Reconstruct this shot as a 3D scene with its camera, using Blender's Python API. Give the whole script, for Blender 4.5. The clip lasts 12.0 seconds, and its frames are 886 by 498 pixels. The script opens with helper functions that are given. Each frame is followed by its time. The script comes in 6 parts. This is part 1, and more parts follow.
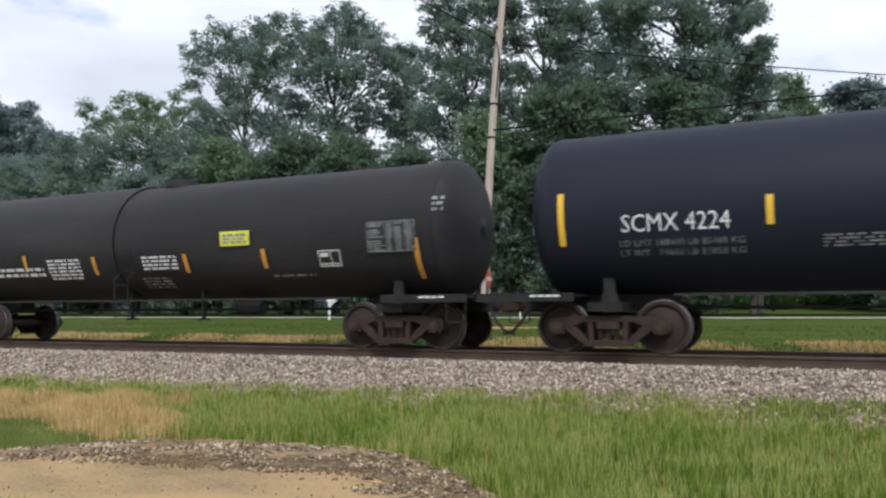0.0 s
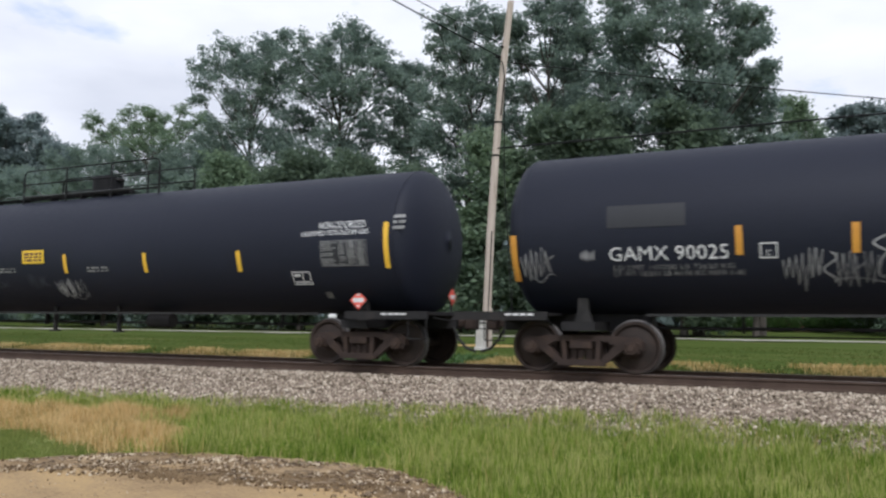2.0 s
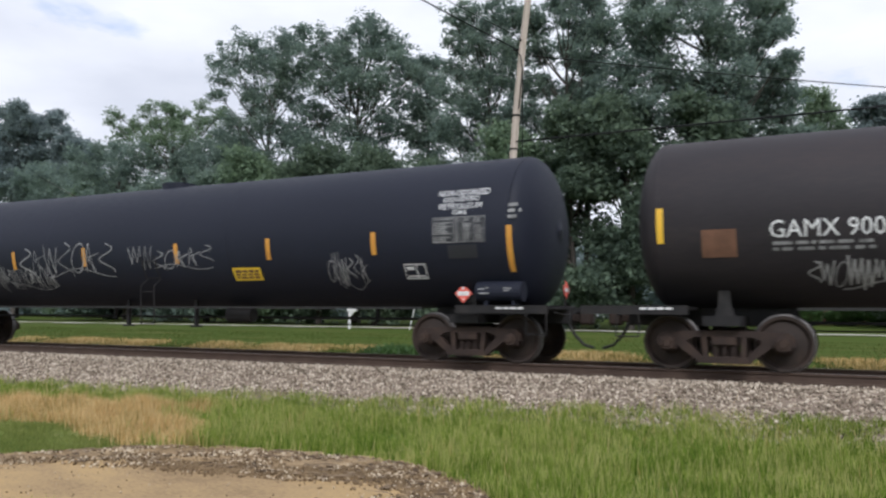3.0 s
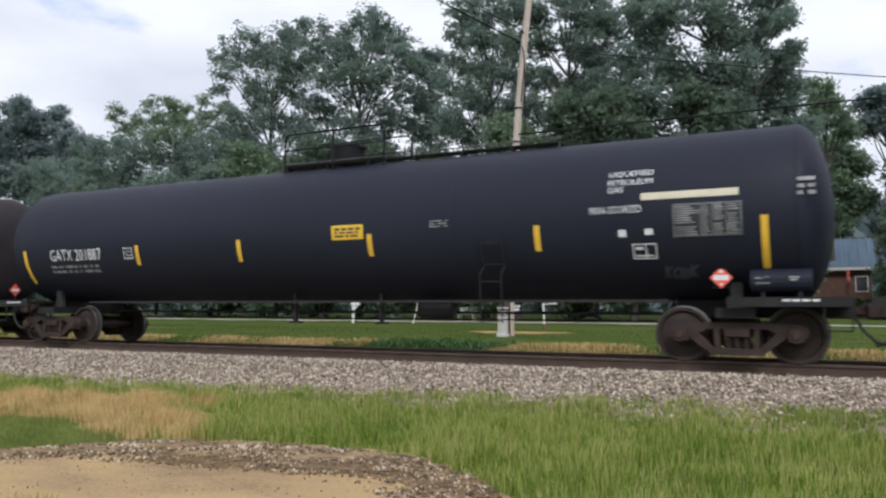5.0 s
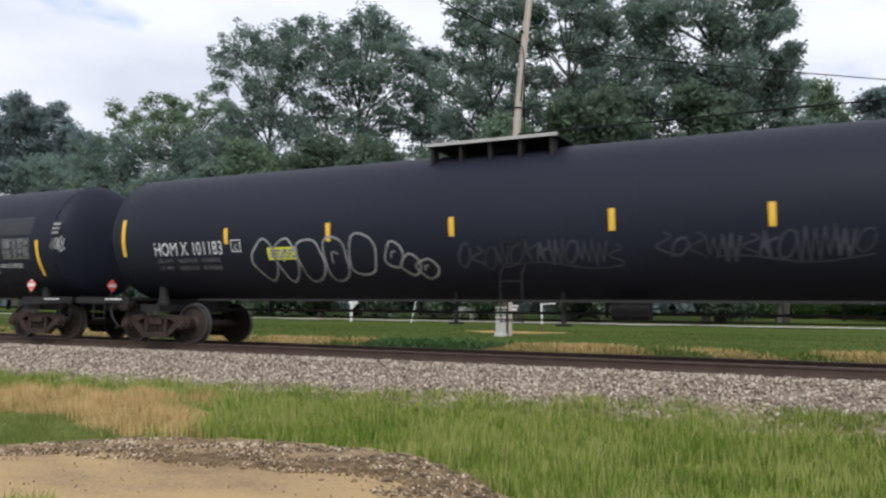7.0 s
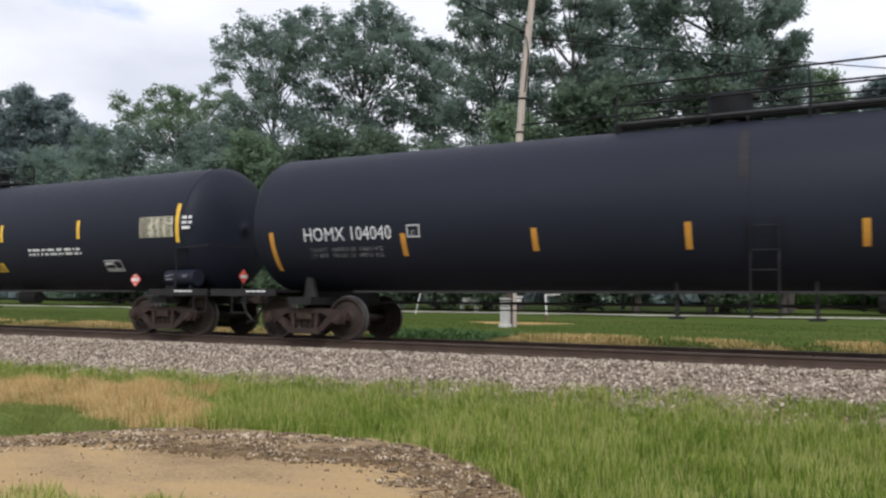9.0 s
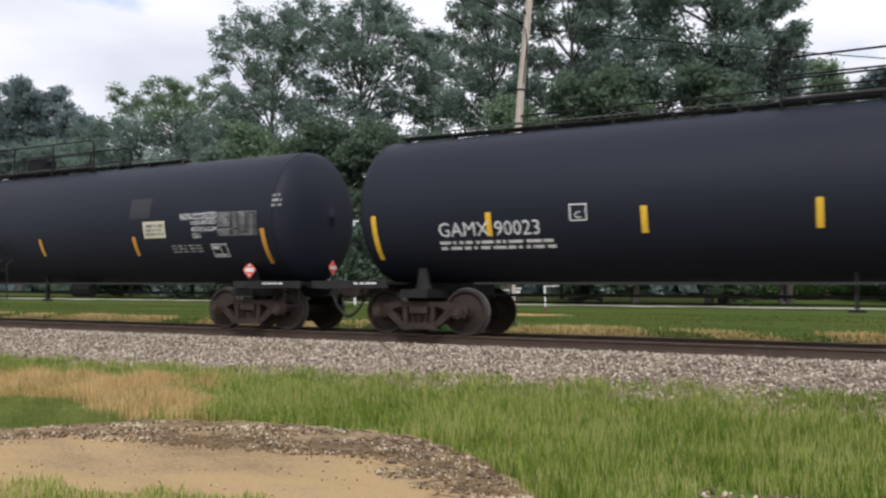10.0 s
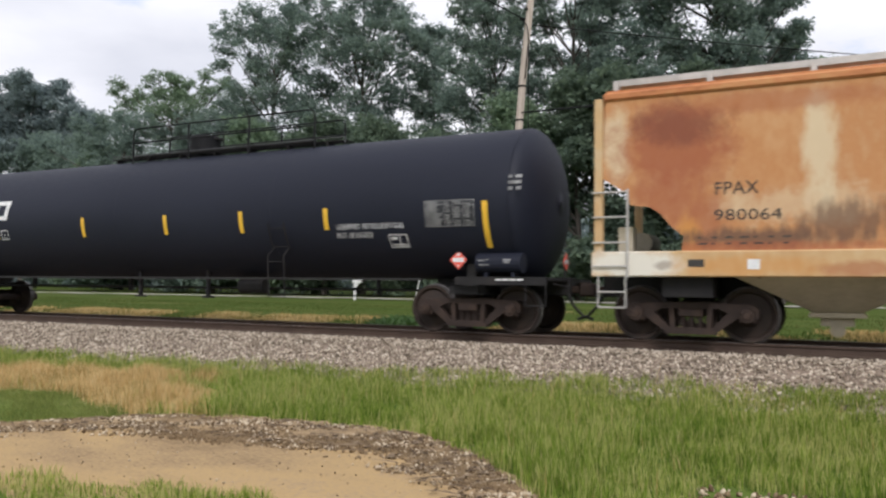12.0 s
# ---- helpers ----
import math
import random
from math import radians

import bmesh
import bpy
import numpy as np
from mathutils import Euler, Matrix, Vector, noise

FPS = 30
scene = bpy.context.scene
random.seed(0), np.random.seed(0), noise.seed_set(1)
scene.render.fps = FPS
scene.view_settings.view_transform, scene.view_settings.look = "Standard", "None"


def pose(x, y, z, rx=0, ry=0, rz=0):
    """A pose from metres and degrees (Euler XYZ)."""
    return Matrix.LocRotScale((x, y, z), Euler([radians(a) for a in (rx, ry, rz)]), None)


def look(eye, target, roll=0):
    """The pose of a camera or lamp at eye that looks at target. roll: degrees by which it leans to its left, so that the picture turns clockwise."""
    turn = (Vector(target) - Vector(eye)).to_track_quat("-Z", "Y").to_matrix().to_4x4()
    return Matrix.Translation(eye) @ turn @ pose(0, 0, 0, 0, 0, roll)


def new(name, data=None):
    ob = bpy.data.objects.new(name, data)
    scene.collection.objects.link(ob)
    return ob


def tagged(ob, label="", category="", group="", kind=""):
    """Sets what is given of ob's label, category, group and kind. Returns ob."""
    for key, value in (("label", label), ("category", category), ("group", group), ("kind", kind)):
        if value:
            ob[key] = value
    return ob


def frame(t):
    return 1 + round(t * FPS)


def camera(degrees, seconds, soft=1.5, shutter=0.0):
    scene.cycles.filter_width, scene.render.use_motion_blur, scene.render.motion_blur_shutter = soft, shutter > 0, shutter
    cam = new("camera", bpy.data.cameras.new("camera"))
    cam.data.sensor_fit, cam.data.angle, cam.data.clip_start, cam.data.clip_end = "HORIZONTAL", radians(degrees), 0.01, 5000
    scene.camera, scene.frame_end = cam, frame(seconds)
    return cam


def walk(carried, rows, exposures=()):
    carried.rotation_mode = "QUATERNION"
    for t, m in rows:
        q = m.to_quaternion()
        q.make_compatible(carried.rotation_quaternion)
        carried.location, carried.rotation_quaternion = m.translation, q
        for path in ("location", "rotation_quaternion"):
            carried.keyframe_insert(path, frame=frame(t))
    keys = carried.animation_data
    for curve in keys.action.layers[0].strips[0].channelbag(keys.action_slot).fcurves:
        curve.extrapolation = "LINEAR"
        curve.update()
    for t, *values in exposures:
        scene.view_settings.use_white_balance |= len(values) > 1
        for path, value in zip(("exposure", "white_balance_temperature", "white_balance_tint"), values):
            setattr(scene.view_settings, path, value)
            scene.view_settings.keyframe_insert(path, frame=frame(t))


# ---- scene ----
# Rail level is z = 0, the track runs along x, the camera stands south of it.
EYE = Vector((0.0, -14.64, 0.85))
cam = camera(59.06, 12.0, soft=2.4, shutter=0.08)


def aim(yaw, pitch, roll):
    """Camera pose from the yaw to the left of north, the pitch up and the roll, in degrees."""
    a, p = radians(yaw), radians(pitch)
    way = Vector((-math.sin(a) * math.cos(p), math.cos(a) * math.cos(p), math.sin(p)))
    return look(EYE, EYE + way, roll)


walk(cam, [(t, aim(*v)) for t, v in (
    (0.0, (24.79, 4.17, -0.35)), (0.5, (25.05, 4.51, -0.33)), (1.0, (26.00, 4.93, -0.39)),
    (1.5, (25.82, 6.22, 0.19)), (2.0, (24.99, 5.42, 0.54)), (2.5, (26.68, 5.17, 0.57)),
    (3.0, (26.32, 4.96, 0.49)), (5.0, (26.55, 4.47, 0.18)), (5.5, (26.41, 4.53, 0.29)),
    (6.0, (26.50, 4.58, 0.30)), (6.5, (26.52, 4.61, 0.45)), (7.0, (26.44, 4.42, 0.57)),
    (9.0, (26.74, 3.77, 0.45)), (9.5, (26.72, 3.41, 0.43)), (10.0, (26.66, 3.16, 0.30)),
    (10.5, (26.83, 3.19, 0.40)), (11.0, (26.83, 3.24, 0.55)), (11.5, (26.84, 2.98, 0.63)),
    (12.0, (26.67, 2.87, 0.66)))],
     exposures=((0.0, 0.11, 6130, 13), (0.5, 0.27, 6130, 13), (1.0, 0.11, 6130, 13), (7.0, 0.09, 6160, 13), (9.5, 0.12, 6290, 14), (12.0, 0.13, 6400, 14)))

# ---- light ----
SUN_UP, SUN_TURN = radians(42), radians(150)
world = bpy.data.worlds.new("sky")
scene.world = world
world.use_nodes = True
wn, wl = world.node_tree.nodes, world.node_tree.links
wn.clear()
w_out = wn.new("ShaderNodeOutputWorld")
w_bg = wn.new("ShaderNodeBackground")
w_sky = wn.new("ShaderNodeTexSky")
w_sky.sky_type, w_sky.sun_disc = "NISHITA", False
w_sky.sun_elevation, w_sky.sun_rotation = SUN_UP, SUN_TURN
w_gain = wn.new("ShaderNodeMix")
w_gain.data_type, w_gain.blend_type = "RGBA", "MULTIPLY"
w_gain.inputs[0].default_value = 1.0
w_gain.inputs[7].default_value = (0.17, 0.17, 0.17, 1)
w_tc = wn.new("ShaderNodeTexCoord")
w_map = wn.new("ShaderNodeMapping")
w_map.inputs["Scale"].default_value = (1.0, 1.0, 2.6)
w_map.inputs["Location"].default_value = (0.35, 0.1, 0.2)
w_n1 = wn.new("ShaderNodeTexNoise")
w_n1.inputs["Scale"].default_value, w_n1.inputs["Detail"].default_value = 3.2, 9
w_n1.inputs["Roughness"].default_value = 0.52
w_r1 = wn.new("ShaderNodeValToRGB")
w_r1.color_ramp.elements[0].position, w_r1.color_ramp.elements[1].position = 0.22, 0.34
w_n2 = wn.new("ShaderNodeTexNoise")
w_n2.inputs["Scale"].default_value, w_n2.inputs["Detail"].default_value = 2.3, 7
w_r2 = wn.new("ShaderNodeValToRGB")
w_r2.color_ramp.elements[0].position, w_r2.color_ramp.elements[0].color = 0.36, (0.70, 0.73, 0.79, 1)
w_r2.color_ramp.elements[1].position, w_r2.color_ramp.elements[1].color = 0.60, (0.95, 0.97, 1.0, 1)
w_mix = wn.new("ShaderNodeMix")
w_mix.data_type = "RGBA"
wl.new(w_tc.outputs["Generated"], w_map.inputs["Vector"])
wl.new(w_map.outputs[0], w_n1.inputs["Vector"])
wl.new(w_map.outputs[0], w_n2.inputs["Vector"])
wl.new(w_n1.outputs["Fac"], w_r1.inputs[0])
wl.new(w_n2.outputs["Fac"], w_r2.inputs[0])
wl.new(w_sky.outputs[0], w_gain.inputs[6])
wl.new(w_r1.outputs[0], w_mix.inputs[0])
wl.new(w_gain.outputs[2], w_mix.inputs[6])
wl.new(w_r2.outputs[0], w_mix.inputs[7])
wl.new(w_mix.outputs[2], w_bg.inputs["Color"])
wl.new(w_bg.outputs[0], w_out.inputs[0])
w_bg.inputs["Strength"].default_value = 1.0

sun_data = bpy.data.lights.new("sun", "SUN")
sun_data.energy, sun_data.angle, sun_data.color = 2.05, radians(20), (1.0, 0.98, 0.95)
sun = new("sun", sun_data)
sun_way = Vector((math.sin(SUN_TURN) * math.cos(SUN_UP), math.cos(SUN_TURN) * math.cos(SUN_UP), math.sin(SUN_UP)))
sun.matrix_world = look(sun_way * 200, (0, 0, 0))


# ---- materials ----
def material(name, colors, rough=0.7, metal=0.0, scale=3.0, fine=40.0, bump=0.2, stretch=(1, 1, 1), spread=0.0, leaf=0.0,
             coords="Object", bump_dist=0.01, gloss=0.5):
    """Procedural surface: a coarse and a fine noise pick from the colours; spread varies it piece by piece."""
    m = bpy.data.materials.new(name)
    m.use_nodes = True
    n, l = m.node_tree.nodes, m.node_tree.links
    b = n["Principled BSDF"]
    tc, mp = n.new("ShaderNodeTexCoord"), n.new("ShaderNodeMapping")
    mp.inputs["Scale"].default_value = stretch
    l.new(tc.outputs[coords], mp.inputs["Vector"])
    big, small = n.new("ShaderNodeTexNoise"), n.new("ShaderNodeTexNoise")
    big.inputs["Scale"].default_value, big.inputs["Detail"].default_value = scale, 6
    small.inputs["Scale"].default_value, small.inputs["Detail"].default_value = fine, 4
    for t in (big, small):
        l.new(mp.outputs[0], t.inputs["Vector"])
    mix = n.new("ShaderNodeMath")
    mix.operation = "MULTIPLY_ADD"
    mix.inputs[1].default_value = 0.35
    l.new(small.outputs["Fac"], mix.inputs[0])
    half = n.new("ShaderNodeMath")
    half.operation, half.inputs[1].default_value = "MULTIPLY", 0.65
    l.new(big.outputs["Fac"], half.inputs[0])
    l.new(half.outputs[0], mix.inputs[2])
    fac = mix.outputs[0]
    if spread:
        g = n.new("ShaderNodeNewGeometry")
        add = n.new("ShaderNodeMath")
        add.operation, add.inputs[1].default_value = "MULTIPLY_ADD", spread
        l.new(g.outputs["Random Per Island"], add.inputs[0])
        shift = n.new("ShaderNodeMath")
        shift.operation, shift.inputs[1].default_value = "SUBTRACT", spread / 2
        l.new(fac, shift.inputs[0])
        l.new(shift.outputs[0], add.inputs[2])
        fac = add.outputs[0]
    ramp = n.new("ShaderNodeValToRGB")
    e = ramp.color_ramp.elements
    while len(e) < len(colors):
        e.new(0.5)
    for i, c in enumerate(colors):
        e[i].position = 0.3 + 0.4 * i / max(1, len(colors) - 1)
        e[i].color = (*c, 1)
    l.new(fac, ramp.inputs[0])
    l.new(ramp.outputs[0], b.inputs["Base Color"])
    rr = n.new("ShaderNodeMath")
    rr.operation, rr.inputs[1].default_value, rr.inputs[2].default_value = "MULTIPLY_ADD", 0.25, rough - 0.12
    l.new(small.outputs["Fac"], rr.inputs[0])
    l.new(rr.outputs[0], b.inputs["Roughness"])
    b.inputs["Metallic"].default_value = metal
    b.inputs["Specular IOR Level"].default_value = gloss
    if bump:
        bm_ = n.new("ShaderNodeBump")
        bm_.inputs["Strength"].default_value, bm_.inputs["Distance"].default_value = bump, bump_dist
        l.new(mix.outputs[0], bm_.inputs["Height"])
        l.new(bm_.outputs[0], b.inputs["Normal"])
    if leaf:
        tr, ms = n.new("ShaderNodeBsdfTranslucent"), n.new("ShaderNodeMixShader")
        ms.inputs[0].default_value = leaf
        l.new(ramp.outputs[0], tr.inputs["Color"])
        l.new(b.outputs[0], ms.inputs[1])
        l.new(tr.outputs[0], ms.inputs[2])
        l.new(ms.outputs[0], n["Material Output"].inputs["Surface"])
    return m


M = {
    "soil": material("soil", [(0.0744, 0.112, 0.0233), (0.112, 0.158, 0.0372), (0.186, 0.186, 0.0698)], 0.95, 0, 0.35, 6, 0.5, bump_dist=0.05, gloss=0.03),
    "lawn": material("lawn", [(0.042, 0.066, 0.015), (0.058, 0.088, 0.019), (0.078, 0.104, 0.026), (0.14, 0.125, 0.052)], 0.95, 0, 0.3, 5, 0.6, (0.5, 2.2, 1), bump_dist=0.05, gloss=0.03),
    "dirt": material("dirt", [(0.15, 0.103, 0.058), (0.24, 0.167, 0.094), (0.31, 0.22, 0.126), (0.385, 0.272, 0.145), (0.43, 0.3, 0.148), (0.36, 0.26, 0.155), (0.26, 0.187, 0.115)], 0.95, 0, 0.6, 24, 0.9, (0.8, 1.6, 1), bump_dist=0.03, gloss=0.03),
    "gravel_soil": material("gravel_soil", [(0.085, 0.056, 0.031), (0.165, 0.113, 0.064), (0.25, 0.177, 0.103), (0.325, 0.236, 0.14), (0.39, 0.29, 0.178), (0.46, 0.355, 0.232)], 0.95, 0, 2.2, 38, 0.45, (1, 1.4, 1), bump_dist=0.02, gloss=0.03),
    "twig": material("twig", [(0.06, 0.042, 0.03), (0.13, 0.095, 0.065), (0.24, 0.18, 0.12)], 0.95, 0, 6, 30, 0, spread=0.5, gloss=0.03),
    "steel_grey": material("steel_grey", [(0.06, 0.06, 0.064), (0.12, 0.12, 0.125)], 0.6, 0.2, 3, 30, 0.1),
    "dark_dirt": material("dark_dirt", [(0.1, 0.068, 0.039), (0.17, 0.119, 0.069), (0.26, 0.186, 0.11)], 0.95, 0, 3.2, 30, 0.6, (1, 2.0, 1), gloss=0.03),
    "road": material("road", [(0.419, 0.391, 0.335), (0.558, 0.53, 0.465)], 0.95, 0, 0.6, 8, 0.3),
    "stone": material("stone", [(0.14, 0.113, 0.085), (0.25, 0.206, 0.157), (0.36, 0.3, 0.232), (0.44, 0.373, 0.292), (0.56, 0.488, 0.395)], 0.95, 0, 5, 60, 0.3, spread=0.5, gloss=0.06),
    "stone_bed": material("stone_bed", [(0.13, 0.0987, 0.0765), (0.26, 0.207, 0.162), (0.37, 0.296, 0.239)], 0.95, 0, 12, 30, 1.0, bump_dist=0.05, gloss=0.03),
    "pebble": material("pebble", [(0.1, 0.066, 0.038), (0.19, 0.135, 0.08), (0.3, 0.225, 0.14), (0.54, 0.455, 0.335)], 0.95, 0, 5, 60, 0.2, spread=0.6, gloss=0.03),
    "rail": material("rail", [(0.048, 0.03, 0.021), (0.073, 0.047, 0.034), (0.1, 0.068, 0.05)], 0.7, 0.3, 2, 50, 0.3),
    "rail_top": material("rail_top", [(0.25, 0.23, 0.22), (0.35, 0.33, 0.32)], 0.35, 0.9, 2, 50, 0.1),
    "tie": material("tie", [(0.05, 0.035, 0.025), (0.11, 0.08, 0.06)], 0.9, 0, 3, 30, 0.6, (1, 6, 1)),
    "grass": material("grass", [(0.11, 0.18, 0.024), (0.18, 0.275, 0.038), (0.265, 0.365, 0.062), (0.37, 0.44, 0.1), (0.52, 0.5, 0.2)], 0.6, 0, 0.8, 4, 0, spread=0.7, leaf=0.5, gloss=0.06),
    "short_grass": material("short_grass", [(0.13, 0.17, 0.045), (0.19, 0.235, 0.062), (0.28, 0.3, 0.095)], 0.6, 0, 0.5, 3, 0, spread=0.4, leaf=0.4, gloss=0.06),
    "dry": material("dry", [(0.25, 0.205, 0.072), (0.5, 0.335, 0.142), (0.63, 0.435, 0.188), (0.72, 0.555, 0.29)], 0.8, 0, 0.7, 3, 0, spread=0.5, leaf=0.35, gloss=0.06),
    "far_grass": material("far_grass", [(0.048, 0.076, 0.017), (0.068, 0.097, 0.021), (0.092, 0.116, 0.03), (0.17, 0.148, 0.062)], 0.7, 0, 0.4, 3, 0, (0.5, 2.0, 1), spread=0.2, leaf=0.3, gloss=0.06),
    "weed": material("weed", [(0.042, 0.0975, 0.026), (0.084, 0.169, 0.039)], 0.6, 0, 2, 20, 0, spread=0.4, leaf=0.3),
    # the bluish part of this leaf colour stands in for haze
    "leaf": material("leaf", [(0.15, 0.205, 0.186), (0.205, 0.272, 0.232), (0.255, 0.33, 0.256)], 0.75, 0, 0.3, 3, 0, spread=0.25, leaf=0.55, gloss=0.08),
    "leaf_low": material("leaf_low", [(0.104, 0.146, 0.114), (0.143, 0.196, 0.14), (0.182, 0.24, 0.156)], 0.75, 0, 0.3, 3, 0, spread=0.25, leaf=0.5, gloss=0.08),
    "leaf_light": material("leaf_light", [(0.15, 0.212, 0.156), (0.2, 0.278, 0.182), (0.25, 0.335, 0.2)], 0.75, 0, 0.3, 3, 0, spread=0.25, leaf=0.5, gloss=0.08),
    # farthest trees: a stronger bluish haze is put into the base colour
    "leaf_hazed": material("leaf_hazed", [(0.155, 0.2, 0.212), (0.21, 0.265, 0.264), (0.26, 0.32, 0.3)], 0.75, 0, 0.2, 3, 0, spread=0.25, leaf=0.45, gloss=0.08),
    "bark": material("bark", [(0.045, 0.039, 0.033), (0.095, 0.083, 0.07)], 0.95, 0, 2, 16, 0.8, (1, 1, 0.2), bump_dist=0.03),
    "pole_wood": material("pole_wood", [(0.33, 0.27, 0.22), (0.46, 0.39, 0.33), (0.56, 0.49, 0.42)], 0.85, 0, 2.0, 25, 0.4, (6, 6, 0.25)),
    "cable": material("cable", [(0.008, 0.008, 0.009), (0.014, 0.014, 0.016)], 0.7, 0, 5, 50, 0, gloss=0.2),
    "black_paint": material("black_paint", [(0.0119, 0.0139, 0.0232), (0.0157, 0.018, 0.0293), (0.0206, 0.0234, 0.0364)], 0.58, 0, 0.5, 14, 0.06, (0.35, 1, 1.6), bump_dist=0.004, gloss=0.2),
    "worn_black": material("worn_black", [(0.017, 0.0165, 0.0185), (0.0285, 0.0272, 0.029), (0.047, 0.0432, 0.0435)], 0.62, 0, 0.6, 14, 0.08, (0.3, 1, 1.6), bump_dist=0.004, gloss=0.2),
    "brown_black": material("brown_black", [(0.0207, 0.0187, 0.0218), (0.031, 0.0272, 0.0304), (0.046, 0.0374, 0.0383)], 0.6, 0, 0.7, 14, 0.08, (0.35, 1, 1.4), bump_dist=0.004, gloss=0.2),
    "frame_black": material("frame_black", [(0.013, 0.0128, 0.0135), (0.021, 0.02, 0.0205), (0.034, 0.03, 0.028)], 0.7, 0, 3, 30, 0.2, gloss=0.2),
    "dusty_black": material("dusty_black", [(0.016, 0.0155, 0.016), (0.026, 0.025, 0.0245), (0.045, 0.042, 0.04)], 0.8, 0, 3, 25, 0.2, gloss=0.2),
    "cast": material("cast", [(0.022, 0.0155, 0.0138), (0.04, 0.0275, 0.0228), (0.066, 0.042, 0.03)], 0.75, 0.15, 3, 25, 0.35, gloss=0.3),
    "wheel": material("wheel", [(0.02, 0.0155, 0.0138), (0.037, 0.0272, 0.0228), (0.062, 0.0415, 0.032)], 0.65, 0.25, 3, 20, 0.2, gloss=0.3),
    "tread": material("tread", [(0.07, 0.065, 0.062), (0.16, 0.15, 0.145)], 0.45, 0.7, 3, 30, 0.1),
    "white": material("white", [(0.5, 0.5, 0.5), (0.7, 0.7, 0.7), (0.78, 0.78, 0.78)], 0.6, 0, 6, 40, 0),
    "faded": material("faded", [(0.07, 0.07, 0.075), (0.2, 0.2, 0.2), (0.38, 0.38, 0.38)], 0.6, 0, 5, 30, 0),
    "grey_patch": material("grey_patch", [(0.0165, 0.018, 0.0225), (0.0215, 0.0232, 0.029)], 0.6, 0, 2, 20, 0),
    "tan_sign": material("tan_sign", [(0.5, 0.46, 0.33), (0.66, 0.61, 0.46)], 0.6, 0, 3, 20, 0),
    "yellow": material("yellow", [(0.72, 0.42, 0.03), (0.84, 0.52, 0.05)], 0.5, 0, 4, 40, 0),
    "orange": material("orange", [(0.52, 0.23, 0.035), (0.66, 0.33, 0.05)], 0.5, 0, 4, 40, 0),
    "sign_yellow": material("sign_yellow", [(0.7, 0.45, 0.02), (0.8, 0.55, 0.04)], 0.5, 0, 3, 40, 0),
    "acid_yellow": material("acid_yellow", [(0.6, 0.6, 0.05), (0.72, 0.7, 0.08)], 0.5, 0, 3, 40, 0),
    "red": material("red", [(0.7, 0.09, 0.06), (0.82, 0.14, 0.1)], 0.5, 0, 4, 40, 0),
    "pink": material("pink", [(0.42, 0.26, 0.22), (0.55, 0.36, 0.3)], 0.7, 0, 4, 20, 0),
    "spray": material("spray", [(0.085, 0.085, 0.0892), (0.272, 0.272, 0.281), (0.468, 0.468, 0.476)], 0.7, 0, 1.6, 12, 0),
    "spray_faint": material("spray_faint", [(0.02, 0.022, 0.029), (0.034, 0.038, 0.052), (0.06, 0.066, 0.088)], 0.7, 0, 2.0, 12, 0),
    "spray_gold": material("spray_gold", [(0.1, 0.09, 0.04), (0.3, 0.28, 0.14)], 0.7, 0, 1.6, 12, 0),
    "hopper": material("hopper", [(0.6, 0.36, 0.16), (0.56, 0.27, 0.1), (0.42, 0.15, 0.05), (0.55, 0.34, 0.17), (0.62, 0.52, 0.34)], 0.8, 0, 0.9, 9, 0.25, (0.8, 1, 0.45)),
    "hopper_sill": material("hopper_sill", [(0.6, 0.47, 0.3), (0.62, 0.4, 0.2), (0.5, 0.26, 0.1)], 0.8, 0, 1.4, 10, 0.2, (0.6, 1, 1)),
    "hopper_rust": material("hopper_rust", [(0.3, 0.1, 0.04), (0.5, 0.2, 0.08), (0.55, 0.3, 0.13)], 0.85, 0, 1.5, 12, 0.3, (0.4, 1, 1)),
    "hopper_grey": material("hopper_grey", [(0.381, 0.326, 0.239), (0.56, 0.493, 0.368)], 0.7, 0, 2, 12, 0.2),
    "galvanised": material("galvanised", [(0.35, 0.34, 0.32), (0.55, 0.53, 0.5)], 0.5, 0.3, 3, 30, 0.1),
    "letter_black": material("letter_black", [(0.02, 0.018, 0.016), (0.05, 0.045, 0.04)], 0.7, 0, 5, 30, 0),
    "tin_roof": material("tin_roof", [(0.13, 0.2, 0.27), (0.22, 0.3, 0.38)], 0.45, 0.3, 1.2, 10, 0.1, (4, 0.3, 0.3)),
    "brick_wall": material("brick_wall", [(0.07, 0.035, 0.025), (0.13, 0.065, 0.045)], 0.9, 0, 3, 20, 0.3),
    "siding": material("siding", [(0.4, 0.38, 0.34), (0.55, 0.53, 0.48)], 0.8, 0, 2, 20, 0.1),
    "dark_glass": material("dark_glass", [(0.015, 0.018, 0.02), (0.03, 0.034, 0.038)], 0.1, 0, 2, 20, 0),
    "concrete": material("concrete", [(0.42, 0.4, 0.37), (0.58, 0.56, 0.52)], 0.85, 0, 3, 30, 0.3),
    "post_white": material("post_white", [(0.65, 0.65, 0.63), (0.78, 0.78, 0.76)], 0.6, 0, 3, 30, 0.1),
    "rust_post": material("rust_post", [(0.1, 0.05, 0.03), (0.2, 0.1, 0.06)], 0.85, 0, 4, 30, 0.3),
    "rubber": material("rubber", [(0.012, 0.012, 0.012), (0.022, 0.021, 0.02)], 0.7, 0, 5, 30, 0.1),
}


